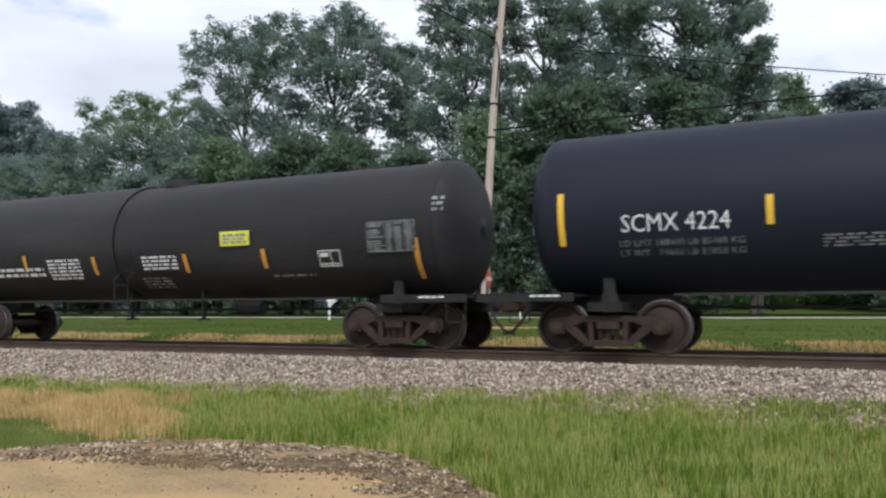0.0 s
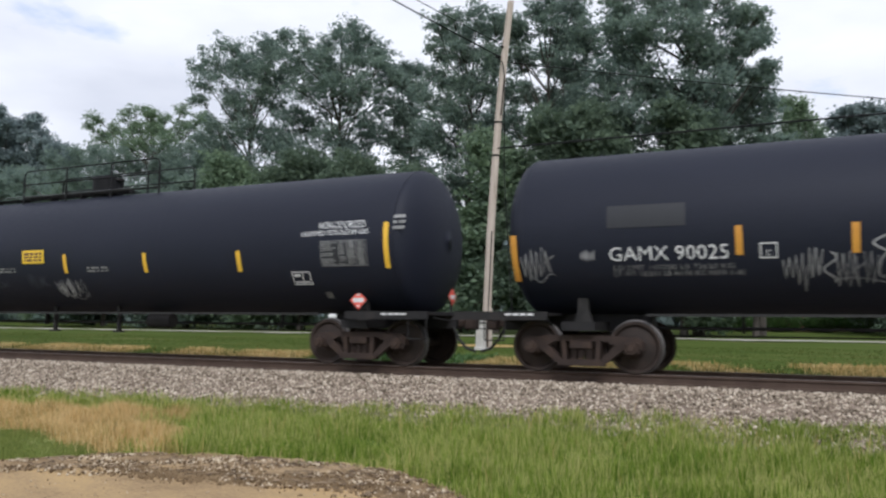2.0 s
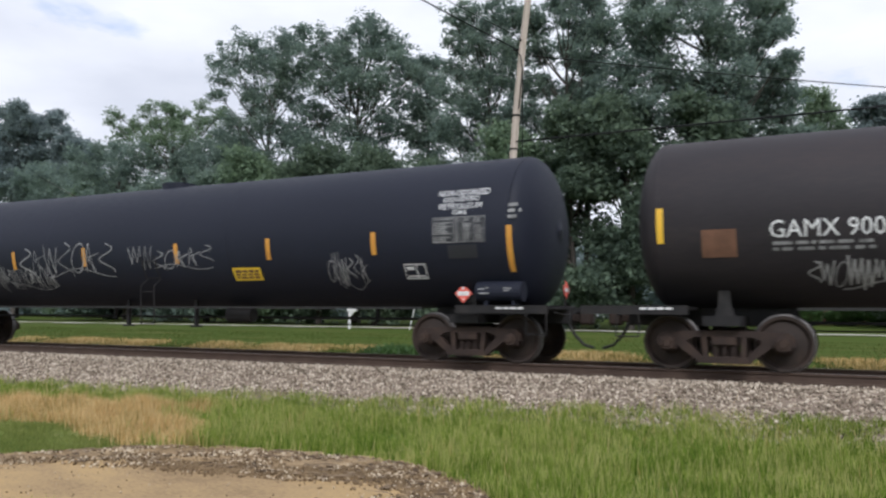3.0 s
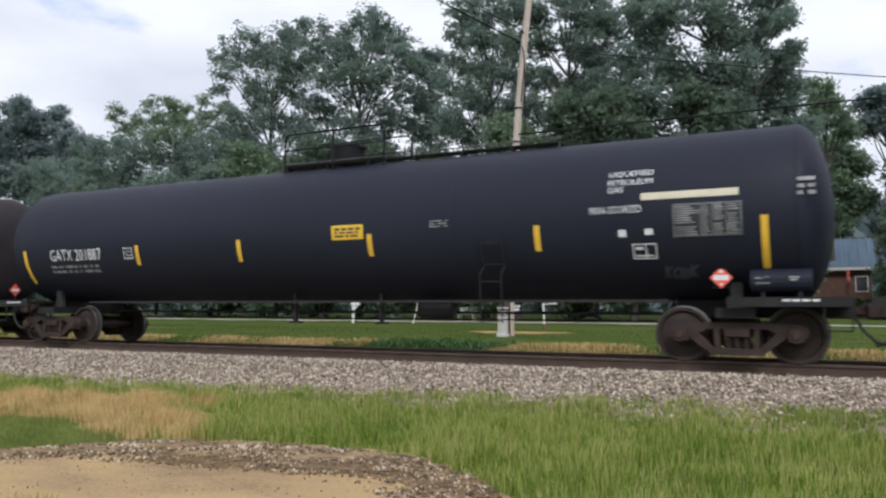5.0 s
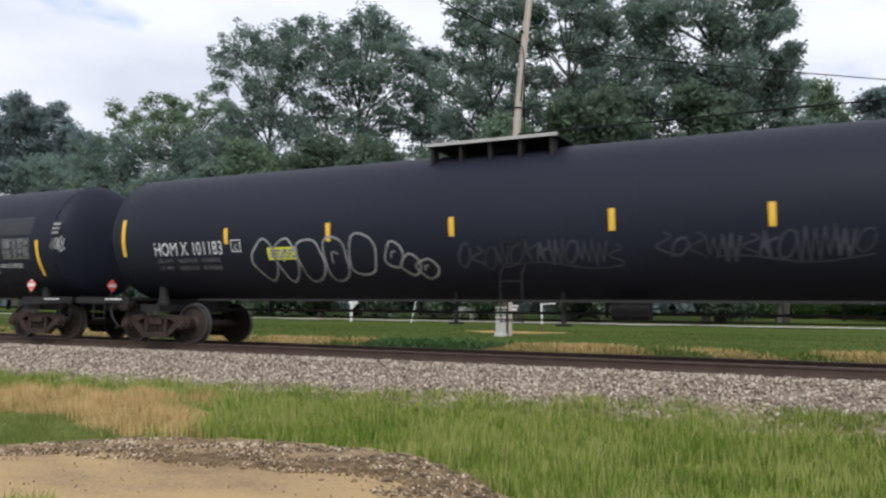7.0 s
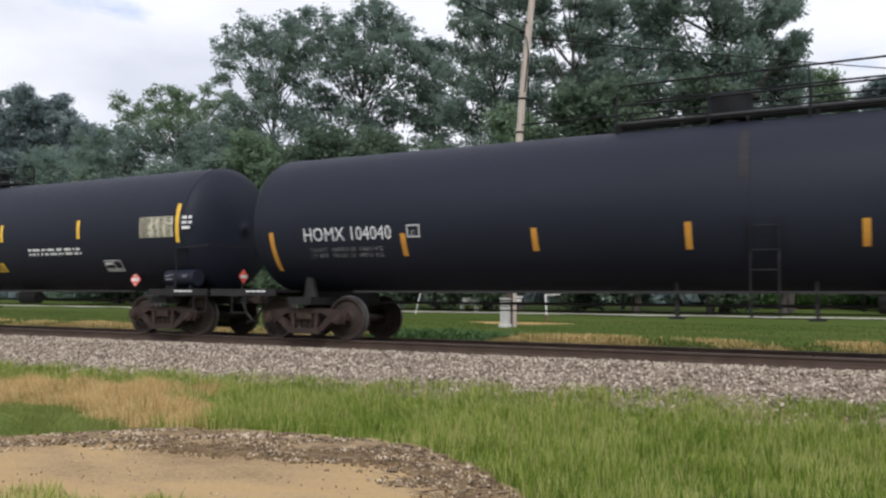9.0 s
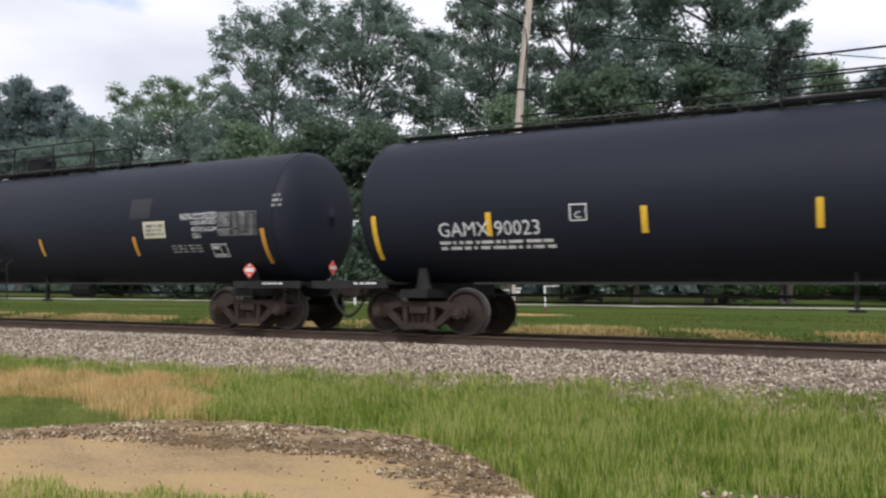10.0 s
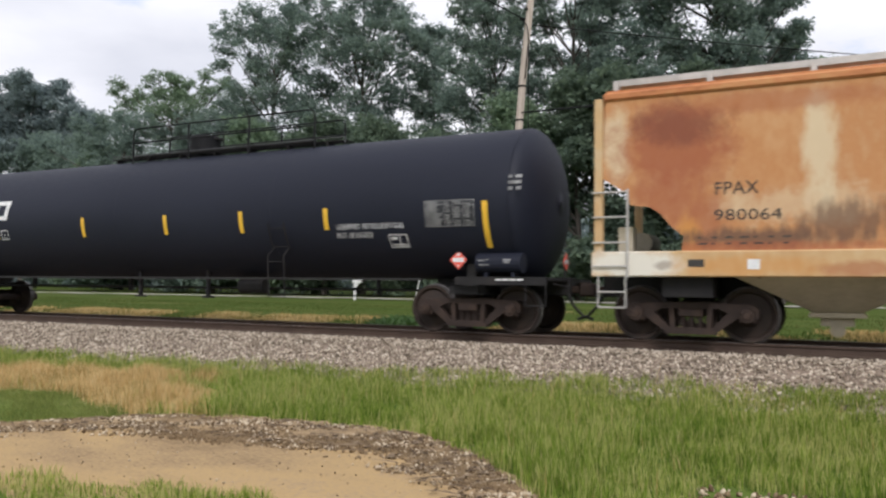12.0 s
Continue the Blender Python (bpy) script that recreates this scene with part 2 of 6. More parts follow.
def stained(name, light, blots):
    """Old paint with noisy streaks and, at given places on the sheet, clouds of rust and worn pale patches with ragged outlines.

    blots: colour, centre s and z, reach in s and z, strength, raggedness, streakiness."""
    m = material(name, light, 0.8, 0, 0.8, 9, 0.25, (0.8, 1, 0.5))
    n, l = m.node_tree.nodes, m.node_tree.links
    b = n["Principled BSDF"]
    col = b.inputs["Base Color"].links[0].from_socket
    tc = n.new("ShaderNodeTexCoord")
    for k, (color, s, z, rs, rz, strength, ragged, streak) in enumerate(blots):
        mp, mw, t, sh, v, r, mix = (n.new("ShaderNode" + q) for q in ("Mapping", "Mapping", "TexNoise", "VectorMath", "VectorMath", "MapRange", "Mix"))
        mp.inputs["Scale"].default_value = (1 / rs, 0, 1 / rz)
        mp.inputs["Location"].default_value = (-s / rs - ragged / 2, -ragged / 2, -z / rz - ragged / 2)
        mw.inputs["Scale"].default_value = (1.0, 1.0, 1.0 / streak)
        mw.inputs["Location"].default_value = (7.3 * k, 1.1 * k, 0)
        t.inputs["Scale"].default_value, t.inputs["Detail"].default_value, t.inputs["Roughness"].default_value = 3.4 if streak < 3 else 6.0, 10, 0.68
        sh.operation = "MULTIPLY_ADD"
        sh.inputs[1].default_value = (ragged, ragged, ragged)
        v.operation = "LENGTH"
        r.inputs["From Min"].default_value, r.inputs["From Max"].default_value = 1.05, 0.5
        r.inputs["To Min"].default_value, r.inputs["To Max"].default_value = 0.0, strength
        mix.data_type = "RGBA"
        mix.inputs[7].default_value = (*color, 1)
        l.new(tc.outputs["Object"], mp.inputs[0])
        l.new(tc.outputs["Object"], mw.inputs[0])
        l.new(mw.outputs[0], t.inputs["Vector"])
        l.new(t.outputs["Color"], sh.inputs[0])
        l.new(mp.outputs[0], sh.inputs[2])
        l.new(sh.outputs[0], v.inputs[0])
        l.new(v.outputs["Value"], r.inputs["Value"])
        l.new(r.outputs[0], mix.inputs[0])
        l.new(col, mix.inputs[6])
        col = mix.outputs[2]
    l.new(col, b.inputs["Base Color"])
    return m


RUST, DEEP, WORN, DRIP, OCHRE = (0.34, 0.105, 0.045), (0.2, 0.06, 0.032), (0.66, 0.56, 0.38), (0.13, 0.07, 0.045), (0.56, 0.25, 0.06)
M["hopper"] = stained("hopper", [(0.56, 0.33, 0.165), (0.53, 0.275, 0.12), (0.48, 0.22, 0.085), (0.54, 0.32, 0.165)], (
    (WORN, -1.15, 3.3, 0.3, 0.8, 0.7, 1.4, 1.5), (WORN, 2.0, 3.1, 0.32, 1.1, 0.75, 1.6, 2.5), (WORN, 1.7, 2.2, 1.3, 0.35, 0.4, 2.2, 1.2),
    (WORN, 6.5, 2.7, 0.5, 1.2, 0.7, 1.6, 2.5), (WORN, 10.4, 3.0, 0.4, 1.0, 0.7, 1.6, 2.5),
    (RUST, -0.2, 3.25, 1.1, 0.8, 0.9, 1.7, 1.2), (DEEP, -0.1, 3.6, 0.9, 0.42, 0.8, 1.7, 1.2), (RUST, -0.3, 2.45, 0.7, 0.7, 0.75, 1.8, 1.8),
    (RUST, 1.3, 3.85, 2.2, 0.22, 0.55, 1.6, 1.5), (RUST, 5.0, 3.4, 1.6, 0.8, 0.7, 1.7, 1.4), (RUST, 9.0, 2.6, 1.3, 0.9, 0.7, 1.7, 1.4),
    (RUST, 0.3, 2.0, 0.4, 0.5, 0.65, 1.6, 4), (OCHRE, 0.05, 1.75, 0.22, 0.35, 0.8, 1.5, 3), (OCHRE, 3.3, 1.8, 0.4, 0.4, 0.7, 1.5, 3),
    (DRIP, 1.0, 1.68, 1.6, 0.2, 0.85, 2.2, 4), (DRIP, 2.3, 1.9, 0.8, 0.4, 0.75, 2.3, 4), (RUST, 1.1, 1.56, 2.2, 0.1, 0.7, 1.6, 1.5),
    (DRIP, 6.0, 1.8, 2.4, 0.3, 0.6, 2.0, 5), (DRIP, 11.0, 1.8, 2.4, 0.3, 0.6, 2.0, 5)))
M["hopper_sill"] = stained("hopper_sill", [(0.56, 0.45, 0.3), (0.55, 0.37, 0.19), (0.48, 0.28, 0.12)], (
    ((0.7, 0.68, 0.6), -0.9, 1.28, 0.95, 0.35, 0.9, 1.2, 1.0), (OCHRE, 1.0, 1.25, 1.2, 0.2, 0.5, 1.6, 1.3), (RUST, 2.6, 1.2, 0.8, 0.14, 0.6, 1.7, 2),
    (DRIP, -0.35, 1.27, 0.18, 0.09, 0.5, 1.6, 1.5), (RUST, 6.5, 1.25, 2.0, 0.2, 0.6, 1.7, 2)))


# ---- mesh helpers ----
def mesh_of(name, bm, mat, smooth=False):
    me = bpy.data.meshes.new(name)
    bm.to_mesh(me)
    bm.free()
    me.materials.append(M[mat])
    if smooth:
        me.shade_smooth()
    return me


def part(name, bm, mat, parent=None, label="", m=None, smooth=False):
    """Links a bmesh, or a mesh that is shared, as one object under its thing."""
    me = bm if isinstance(bm, bpy.types.Mesh) else mesh_of(name, bm, mat, smooth)
    ob = new(name, me)
    if parent is not None:
        ob.parent = parent
    if m is not None:
        ob.matrix_basis = m
    if label:
        tagged(ob, label)
    return ob


def add_box(bm, x0, x1, y0, y1, z0, z1, bevel=0.0, m=None):
    made = bmesh.ops.create_cube(bm, size=1)
    mm = Matrix.Translation(((x0 + x1) / 2, (y0 + y1) / 2, (z0 + z1) / 2)) @ Matrix.Diagonal((x1 - x0, y1 - y0, z1 - z0, 1))
    bmesh.ops.transform(bm, matrix=mm if m is None else m @ mm, verts=made["verts"])
    if bevel:
        edges = list({e for v in made["verts"] for e in v.link_edges})
        bmesh.ops.bevel(bm, geom=edges, offset=bevel, segments=1, affect="EDGES")
    return bm


def box(*a, **k):
    return add_box(bmesh.new(), *a, **k)


def add_rod(bm, p, q, r, seg=8, r2=None):
    p, q = Vector(p), Vector(q)
    d = q - p
    m = Matrix.Translation((p + q) / 2) @ d.to_track_quat("Z", "Y").to_matrix().to_4x4()
    bmesh.ops.create_cone(bm, cap_ends=True, segments=seg, radius1=r, radius2=r if r2 is None else r2, depth=d.length, matrix=m)
    return bm


def rods(points, r, seg=6):
    """One bent tube along the points."""
    bm = bmesh.new()
    pts = [Vector(p) for p in points]
    rings = []
    for i, p in enumerate(pts):
        d = (pts[min(i + 1, len(pts) - 1)] - pts[max(i - 1, 0)]).normalized()
        u = d.cross(Vector((0.3, 0.9, 0.31))).normalized()
        w = d.cross(u)
        rings.append([bm.verts.new(p + (u * math.cos(2 * math.pi * k / seg) + w * math.sin(2 * math.pi * k / seg)) * r) for k in range(seg)])
    for a, b in zip(rings, rings[1:]):
        for k in range(seg):
            bm.faces.new((a[k], a[(k + 1) % seg], b[(k + 1) % seg], b[k]))
    bm.faces.new(rings[0][::-1]), bm.faces.new(rings[-1])
    bmesh.ops.recalc_face_normals(bm, faces=bm.faces)
    return bm


def add_plate(bm, outline, y0, y1):
    """A plate cut to an outline in x and z, from y0 to y1."""
    near = [bm.verts.new((x, y0, z)) for x, z in outline]
    far = [bm.verts.new((x, y1, z)) for x, z in outline]
    n = len(outline)
    bm.faces.new(near)
    bm.faces.new(far[::-1])
    for i in range(n):
        bm.faces.new((near[i], far[i], far[(i + 1) % n], near[(i + 1) % n]))
    bmesh.ops.recalc_face_normals(bm, faces=bm.faces)
    return bm


def fast_mesh(name, verts, faces_flat, corners, mat, smooth=False):
    """A big mesh from arrays: verts (n, 3), corner indices, corners to a face."""
    me = bpy.data.meshes.new(name)
    n, k = len(verts), len(faces_flat) // corners
    me.vertices.add(n)
    me.vertices.foreach_set("co", np.asarray(verts, dtype=np.float32).ravel())
    me.loops.add(k * corners)
    me.loops.foreach_set("vertex_index", np.asarray(faces_flat, dtype=np.int32))
    me.polygons.add(k)
    me.polygons.foreach_set("loop_start", np.arange(0, k * corners, corners, dtype=np.int32))
    me.update(calc_edges=True)
    me.materials.append(M[mat])
    if smooth:
        me.shade_smooth()
    return me


# ---- ground and track ----
def ground_z(x, y):
    """Height of the ground: a flat yard, the track's bank, a shallow ditch and the lawn that rises behind it."""
    z = np.interp(y, [-400, -7.6, -6.0, -4.6, -3.6, 3.0, 4.4, 8, 13, 25, 45, 120, 1500], [-0.8, -0.78, -0.72, -0.64, -0.62, -0.5, -0.26, -0.12, 0.0, 0.1, 0.5, 1.0, 1.0])
    z = z + np.where(np.abs(y) < 60, 0.02 * np.sin(x * 0.9 + y * 0.5) * np.sin(y * 0.8), 0)
    return z


def build_ground():
    xs = np.concatenate([[-1500, -600, -250, -140], np.arange(-100, 40.1, 1.0), [60, 110, 250, 600, 1500]])
    ys = np.concatenate([[-1500, -400, -100, -40, -25], np.arange(-18, 16, 0.5), np.arange(16, 62, 2.0), [80, 120, 300, 700, 1500]])
    gx, gy = np.meshgrid(xs, ys)
    verts = np.stack([gx, gy, ground_z(gx, gy)], -1).reshape(-1, 3)
    nx, ny = len(xs), len(ys)
    i, j = np.meshgrid(np.arange(nx - 1), np.arange(ny - 1))
    a = (j * nx + i).ravel()
    faces = np.stack([a, a + 1, a + nx + 1, a + nx], -1)
    me = fast_mesh("ground", verts, faces.ravel(), 4, "soil", True)
    me.materials.append(M["lawn"])
    mid = verts[faces].mean(1)[:, 1]
    me.polygons.foreach_set("material_index", (mid > 0).astype(np.int32))
    tagged(new("ground", me), "grassy ground on both sides of the railway track", "ground", kind="structure")


DIRT_X = (-30, -14, -10.5, -8.67, -8.07, -7.71, -7.2, -6.53, -5.92, -5.35, -4.81, -4.26, -3.71, -3.17, -2.75, -2.39, -2.1, -1.8)
DIRT_Y = (-11, -10.2, -9.6, -8.76, -8.1, -7.62, -7.36, -7.18, -7.07, -6.96, -6.94, -7.01, -7.26, -7.61, -8.03, -8.47, -8.85, -9.4)


def dirt_far(x):
    return np.interp(x, DIRT_X, DIRT_Y) + 0.05 * np.sin(x * 5.1) * np.sin(x * 2.3 + 1) + 0.025 * np.sin(x * 17)


def dirt_near(x):
    return np.interp(x, [-30, -8, -6.4, -5.6, -4.8, -4.0, -3.3, -2.6], [-11.5, -10.5, -10.25, -10.15, -9.95, -9.85, -10.3, -11.5]) + 0.1 * np.sin(x * 6)


def build_dirt():
    xs = np.arange(-20, -1.9, 0.15)
    rows = np.linspace(0, 1, 30)
    v, f = [], []
    for x in xs:
        a, b = float(dirt_far(x)), float(dirt_near(x)) - 0.5
        for r in rows:
            y = a + (b - a) * r
            v.append((x, y, float(ground_z(x, y)) + 0.012 + 0.012 * noise.noise((x * 3, y * 3, 0))))
    n = len(rows)
    for i in range(len(xs) - 1):
        for j in range(n - 1):
            f += [i * n + j, i * n + j + 1, (i + 1) * n + j + 1, (i + 1) * n + j]
    tagged(new("dirt_patch", fast_mesh("dirt_patch", v, f, 4, "dirt", True)), "bare tan dirt patch worn into the grass", "dirt patch", kind="structure")
    # a band of gravelly brown soil along the grass, with a ragged inner edge
    xs = np.arange(-12, -1.95, 0.035)
    v, f = [], []
    for x in xs:
        a = float(dirt_far(x)) + 0.1
        wide = float(np.interp(x, [-12, -8.5, -6.6, -5, -3.6, -2.8, -2.0], [0.95, 1.0, 1.05, 1.0, 0.95, 0.9, 0.9]))
        wide *= 1 + 0.28 * noise.noise((x * 1.3, 2, 0)) + 0.3 * noise.noise((x * 5, 7, 0)) + 0.25 * noise.noise((x * 17, 4, 0))
        for j in range(8):
            y = a - (wide + 0.1) * j / 7
            lift = (0.02, 0.02, 0.02, 0.02, 0.018, 0.015, 0.01, 0.002)[j]
            v.append((x, y, float(ground_z(x, y)) + lift + 0.012 * noise.noise((x * 3, y * 3, 0)) + 0.01 * noise.noise((x * 14, y * 14, 3))))
    for i in range(len(xs) - 1):
        for j in range(7):
            f += [i * 8 + j, i * 8 + j + 1, (i + 1) * 8 + j + 1, (i + 1) * 8 + j]
    tagged(new("gravel_band", fast_mesh("gravel_band", v, f, 4, "gravel_soil", True)), "brown gravelly soil along the edge of the grass", "soil", kind="structure")
    # twigs and dead leaves lying on the band
    rg = np.random.default_rng(31)
    v, f = [], []
    for k in range(420):
        x = -10 + 7.6 * rg.random()
        y = float(dirt_far(x)) - 0.05 - 1.15 * rg.random() ** 1.2
        z = float(ground_z(x, y)) + 0.04
        t = rg.normal(0, 0.6)
        h, w = (0.04 + 0.2 * rg.random() ** 3, 0.006) if k % 3 else (0.02 + 0.03 * rg.random(), 0.018)
        dx, dy = math.cos(t) * h, math.sin(t) * h
        nx, ny = -math.sin(t) * w, math.cos(t) * w
        o = len(v)
        v += [(x - dx - nx, y - dy - ny, z), (x - dx + nx, y - dy + ny, z), (x + dx * 0.2 + nx, y + dy * 0.2 + ny + 0.004, z + 0.014), (x + dx, y + dy, z + 0.002), (x + dx * 0.2 - nx, y + dy * 0.2 - ny, z + 0.006)]
        f += [o, o + 1, o + 2, o, o + 2, o + 4, o + 4, o + 2, o + 3]
    tagged(new("twigs", fast_mesh("twigs", v, f, 3, "twig")), "dead twigs and dry leaves on the soil", "litter", kind="stuff")


def bed_z(y):
    return np.interp(np.abs(y), [0, 1.9, 4.3, 4.6], [-0.2, -0.2, -0.66, -0.9])


def build_bed():
    xs = np.arange(-150, 90.1, 0.5)
    ys = np.array([-4.6, -4.3, -3.7, -3.1, -2.5, -1.9, -1.2, -0.4, 0.4, 1.2, 1.9, 2.5, 3.1, 3.7, 4.3, 4.6])
    gx, gy = np.meshgrid(xs, ys)
    gz = bed_z(gy) + 0.03 * np.sin(gx * 7.1 + gy * 9) * np.sin(gx * 3.3 - gy * 5)
    verts = np.stack([gx, gy, gz], -1).reshape(-1, 3)
    nx, ny = len(xs), len(ys)
    i, j = np.meshgrid(np.arange(nx - 1), np.arange(ny - 1))
    a = (j * nx + i).ravel()
    tagged(new("ballast_bed", fast_mesh("ballast_bed", verts, np.stack([a, a + 1, a + nx + 1, a + nx], -1).ravel(), 4, "stone_bed", True)),
           "raised bed of crushed grey stone under the rails", "ballast", kind="structure")


def rocks(n, place, size, mat, name, seed):
    """n jagged stones; place(rng, n) gives their centres."""
    rng = np.random.default_rng(seed)
    bm = bmesh.new()
    bmesh.ops.create_icosphere(bm, subdivisions=1, radius=1)
    base = np.array([v.co for v in bm.verts])
    tri = np.array([[v.index for v in f.verts] for f in bm.faces])
    bm.free()
    c = place(rng, n)
    s = size * (0.4 + 1.3 * rng.random((n, 1, 1)) ** 1.8)
    jag = 1 + 0.5 * (rng.random((n, len(base), 1)) - 0.5)
    q = rng.normal(size=(n, 4))
    q /= np.linalg.norm(q, axis=1, keepdims=True)
    w, x, y, z = q.T
    rot = np.stack([1 - 2 * (y * y + z * z), 2 * (x * y - z * w), 2 * (x * z + y * w), 2 * (x * y + z * w), 1 - 2 * (x * x + z * z), 2 * (y * z - x * w),
                    2 * (x * z - y * w), 2 * (y * z + x * w), 1 - 2 * (x * x + y * y)], -1).reshape(n, 3, 3)
    shape = base[None] * jag * np.array([1.0, 0.75, 0.6])
    v = np.einsum("nij,nkj->nki", rot, shape) * s + c[:, None, :]
    f = (tri[None] + (np.arange(n) * len(base))[:, None, None]).ravel()
    return new(name, fast_mesh(name, v.reshape(-1, 3), f, 3, mat))


def build_stones():
    def near(rng, n):
        x = -34 + 41 * rng.random(n) ** 0.8
        y = -4.45 + 3.55 * rng.random(n)
        return np.stack([x, y, bed_z(y) + 0.012 + 0.02 * rng.random(n)], -1)
    tagged(rocks(56000, near, 0.0235, "stone", "ballast_stones", 3), "crushed grey and pinkish ballast stones beside the rail", "ballast", kind="stuff")

    def far(rng, n):
        x = -45 + 55 * rng.random(n)
        y = 0.9 + 3.4 * rng.random(n)
        return np.stack([x, y, bed_z(y) + 0.012], -1)
    tagged(rocks(2500, far, 0.05, "stone", "ballast_stones", 4), "crushed grey ballast stones behind the track", "ballast", kind="stuff")

    def rim(rng, n):
        x = -11 + 9.1 * rng.random(n)
        deep = rng.random(n) ** 1.3
        y = dirt_far(x) - 0.02 - 1.35 * deep
        bunch = np.sin(x * 3.1 + 2 * np.sin(y * 4.0)) + np.sin(x * 7.3 - y * 9.0) + rng.normal(0, 0.7, n)
        return np.stack([x, y, ground_z(x, y) + np.where(bunch > 0.1 + 0.8 * deep, 0.024, -0.1)], -1)
    tagged(rocks(19000, rim, 0.0165, "pebble", "pebbles", 5), "pale gravel pebbles scattered along the dirt edge", "gravel", kind="stuff")

    def clods(rng, n):
        spots = np.array(((-6.3, -8.2, 0.5), (-5.6, -8.05, 0.5), (-4.9, -7.9, 0.5), (-4.3, -7.75, 0.45), (-4.15, -7.3, 0.35), (-3.5, -7.95, 0.3), (-3.05, -8.25, 0.28), (-2.6, -8.65, 0.2)))
        k = rng.integers(0, len(spots), n)
        x = spots[k, 0] + spots[k, 2] * 0.8 * rng.normal(size=n)
        y = spots[k, 1] + 0.13 * rng.normal(size=n)
        y = np.minimum(y, dirt_far(x) - 0.03)
        return np.stack([x, y, ground_z(x, y) + 0.018], -1)
    tagged(rocks(4200, clods, 0.02, "dark_dirt", "damp_clods", 8), "crumbs of dark damp soil on the dirt", "soil", kind="stuff")

    def loose(rng, n):
        x = -10 + 9 * rng.random(n)
        y = -10.5 + 3.2 * rng.random(n)
        ok = (y < dirt_far(x) - 0.2) & (x < -2.5)
        return np.stack([x, y, ground_z(x, y) + np.where(ok, 0.022, -0.1)], -1)
    tagged(rocks(900, loose, 0.008, "pebble", "pebbles", 6), "small loose pebbles on bare dirt", "gravel", kind="stuff")

    def corner(rng, n):
        x = -1.1 + 4 * rng.random(n)
        y = -7.75 - 0.8 * rng.random(n) + 0.12 * x
        return np.stack([x, y, ground_z(x, y) + 0.02], -1)
    tagged(rocks(900, corner, 0.025, "pebble", "pebbles", 7), "pale gravel at the edge of the grass", "gravel", kind="stuff")


def rail_mesh():
    half = [(0.0, 0.0), (0.03, 0.0), (0.036, -0.012), (0.034, -0.035), (0.012, -0.05), (0.009, -0.13), (0.02, -0.142), (0.07, -0.158), (0.07, -0.172), (0.0, -0.172)]
    outline = half + [(-x, z) for x, z in reversed(half[1:-1])]
    bm = bmesh.new()
    a = [bm.verts.new((-150, x, z)) for x, z in outline]
    b = [bm.verts.new((90, x, z)) for x, z in outline]
    for i in range(len(outline)):
        bm.faces.new((a[i], b[i], b[(i + 1) % len(outline)], a[(i + 1) % len(outline)]))
    bm.faces.new(a[::-1]), bm.faces.new(b)
    bmesh.ops.recalc_face_normals(bm, faces=bm.faces)
    return mesh_of("rail", bm, "rail")


def build_track():
    track = tagged(new("railway_track"), "rust-brown steel rails spiked to wooden ties on stone ballast", "railway track", kind="structure")
    me = rail_mesh()
    for y in (-0.753, 0.753):
        part("rail", me, "rail", track, "rust-brown steel rail", Matrix.Translation((0, y, 0)))
        part("rail_head", box(-150, 90, y - 0.022, y + 0.022, 0.0005, 0.003), "rail_top", track, "bright worn running surface")
    tie = mesh_of("tie", box(-0.115, 0.115, -1.3, 1.3, -0.33, -0.18, bevel=0.01), "tie")
    plate = mesh_of("tie_plate", box(-0.09, 0.09, -0.15, 0.15, -0.179, -0.168), "rail")
    rng = random.Random(5)
    for i in range(170):
        x = -62 + i * 0.5
        part("tie", tie, "tie", track, "", pose(x, rng.uniform(-0.05, 0.05), rng.uniform(-0.008, 0.004), 0, 0, rng.uniform(-1, 1)))
        for y in (-0.753, 0.753):
            part("tie_plate", plate, "rail", track, "", pose(x, y, 0))


# ---- grass ----
def blades(name, x, y, z, height, width, mat, seed, lean=0.35):
    """Grass blades, each a bent taper of three triangles, standing at x, y, z."""
    rng = np.random.default_rng(seed)
    n = len(x)
    a = rng.random(n) * 2 * np.pi
    h = height * (0.55 + 0.75 * rng.random(n))
    w = width * (0.6 + 0.8 * rng.random(n))
    b = rng.random(n) * 2 * np.pi
    le = h * lean * (0.2 + rng.random(n))
    root = np.stack([x, y, z - 0.02], -1)
    side = np.stack([np.cos(a) * w, np.sin(a) * w, np.zeros(n)], -1)
    mid = root + np.stack([np.cos(b) * le * 0.35, np.sin(b) * le * 0.35, h * 0.6], -1)
    tip = root + np.stack([np.cos(b) * le, np.sin(b) * le, h], -1)
    v = np.stack([root - side, root + side, mid - side * 0.7, mid + side * 0.7, tip], 1).reshape(-1, 3)
    k = (np.arange(n) * 5)[:, None]
    f = np.concatenate([k, k + 1, k + 3, k, k + 3, k + 2, k + 2, k + 3, k + 4], 1)
    return new(name, fast_mesh(name, v, f.ravel(), 3, mat))


def dry_zone(x, y):
    """Dead straw between the green strip by the ballast and the mown lobe beside the dirt."""
    top = np.interp(x, [-30, -13.1, -11.5, -9.7, -9.05], [-5.85, -5.35, -4.95, -4.8, -4.8])
    right = np.interp(y, [-7.6, -7.35, -6.3, -5.3, -4.8], [-7.4, -7.5, -8.1, -8.9, -9.3])
    low = np.interp(x, [-30, -14, -11.3, -10.3, -9.3, -8.5, -7.7, -7.2], [-7.6, -7.3, -6.96, -6.81, -6.9, -7.17, -7.6, -7.7])
    return (x < right) & (y < top) & (y > low)


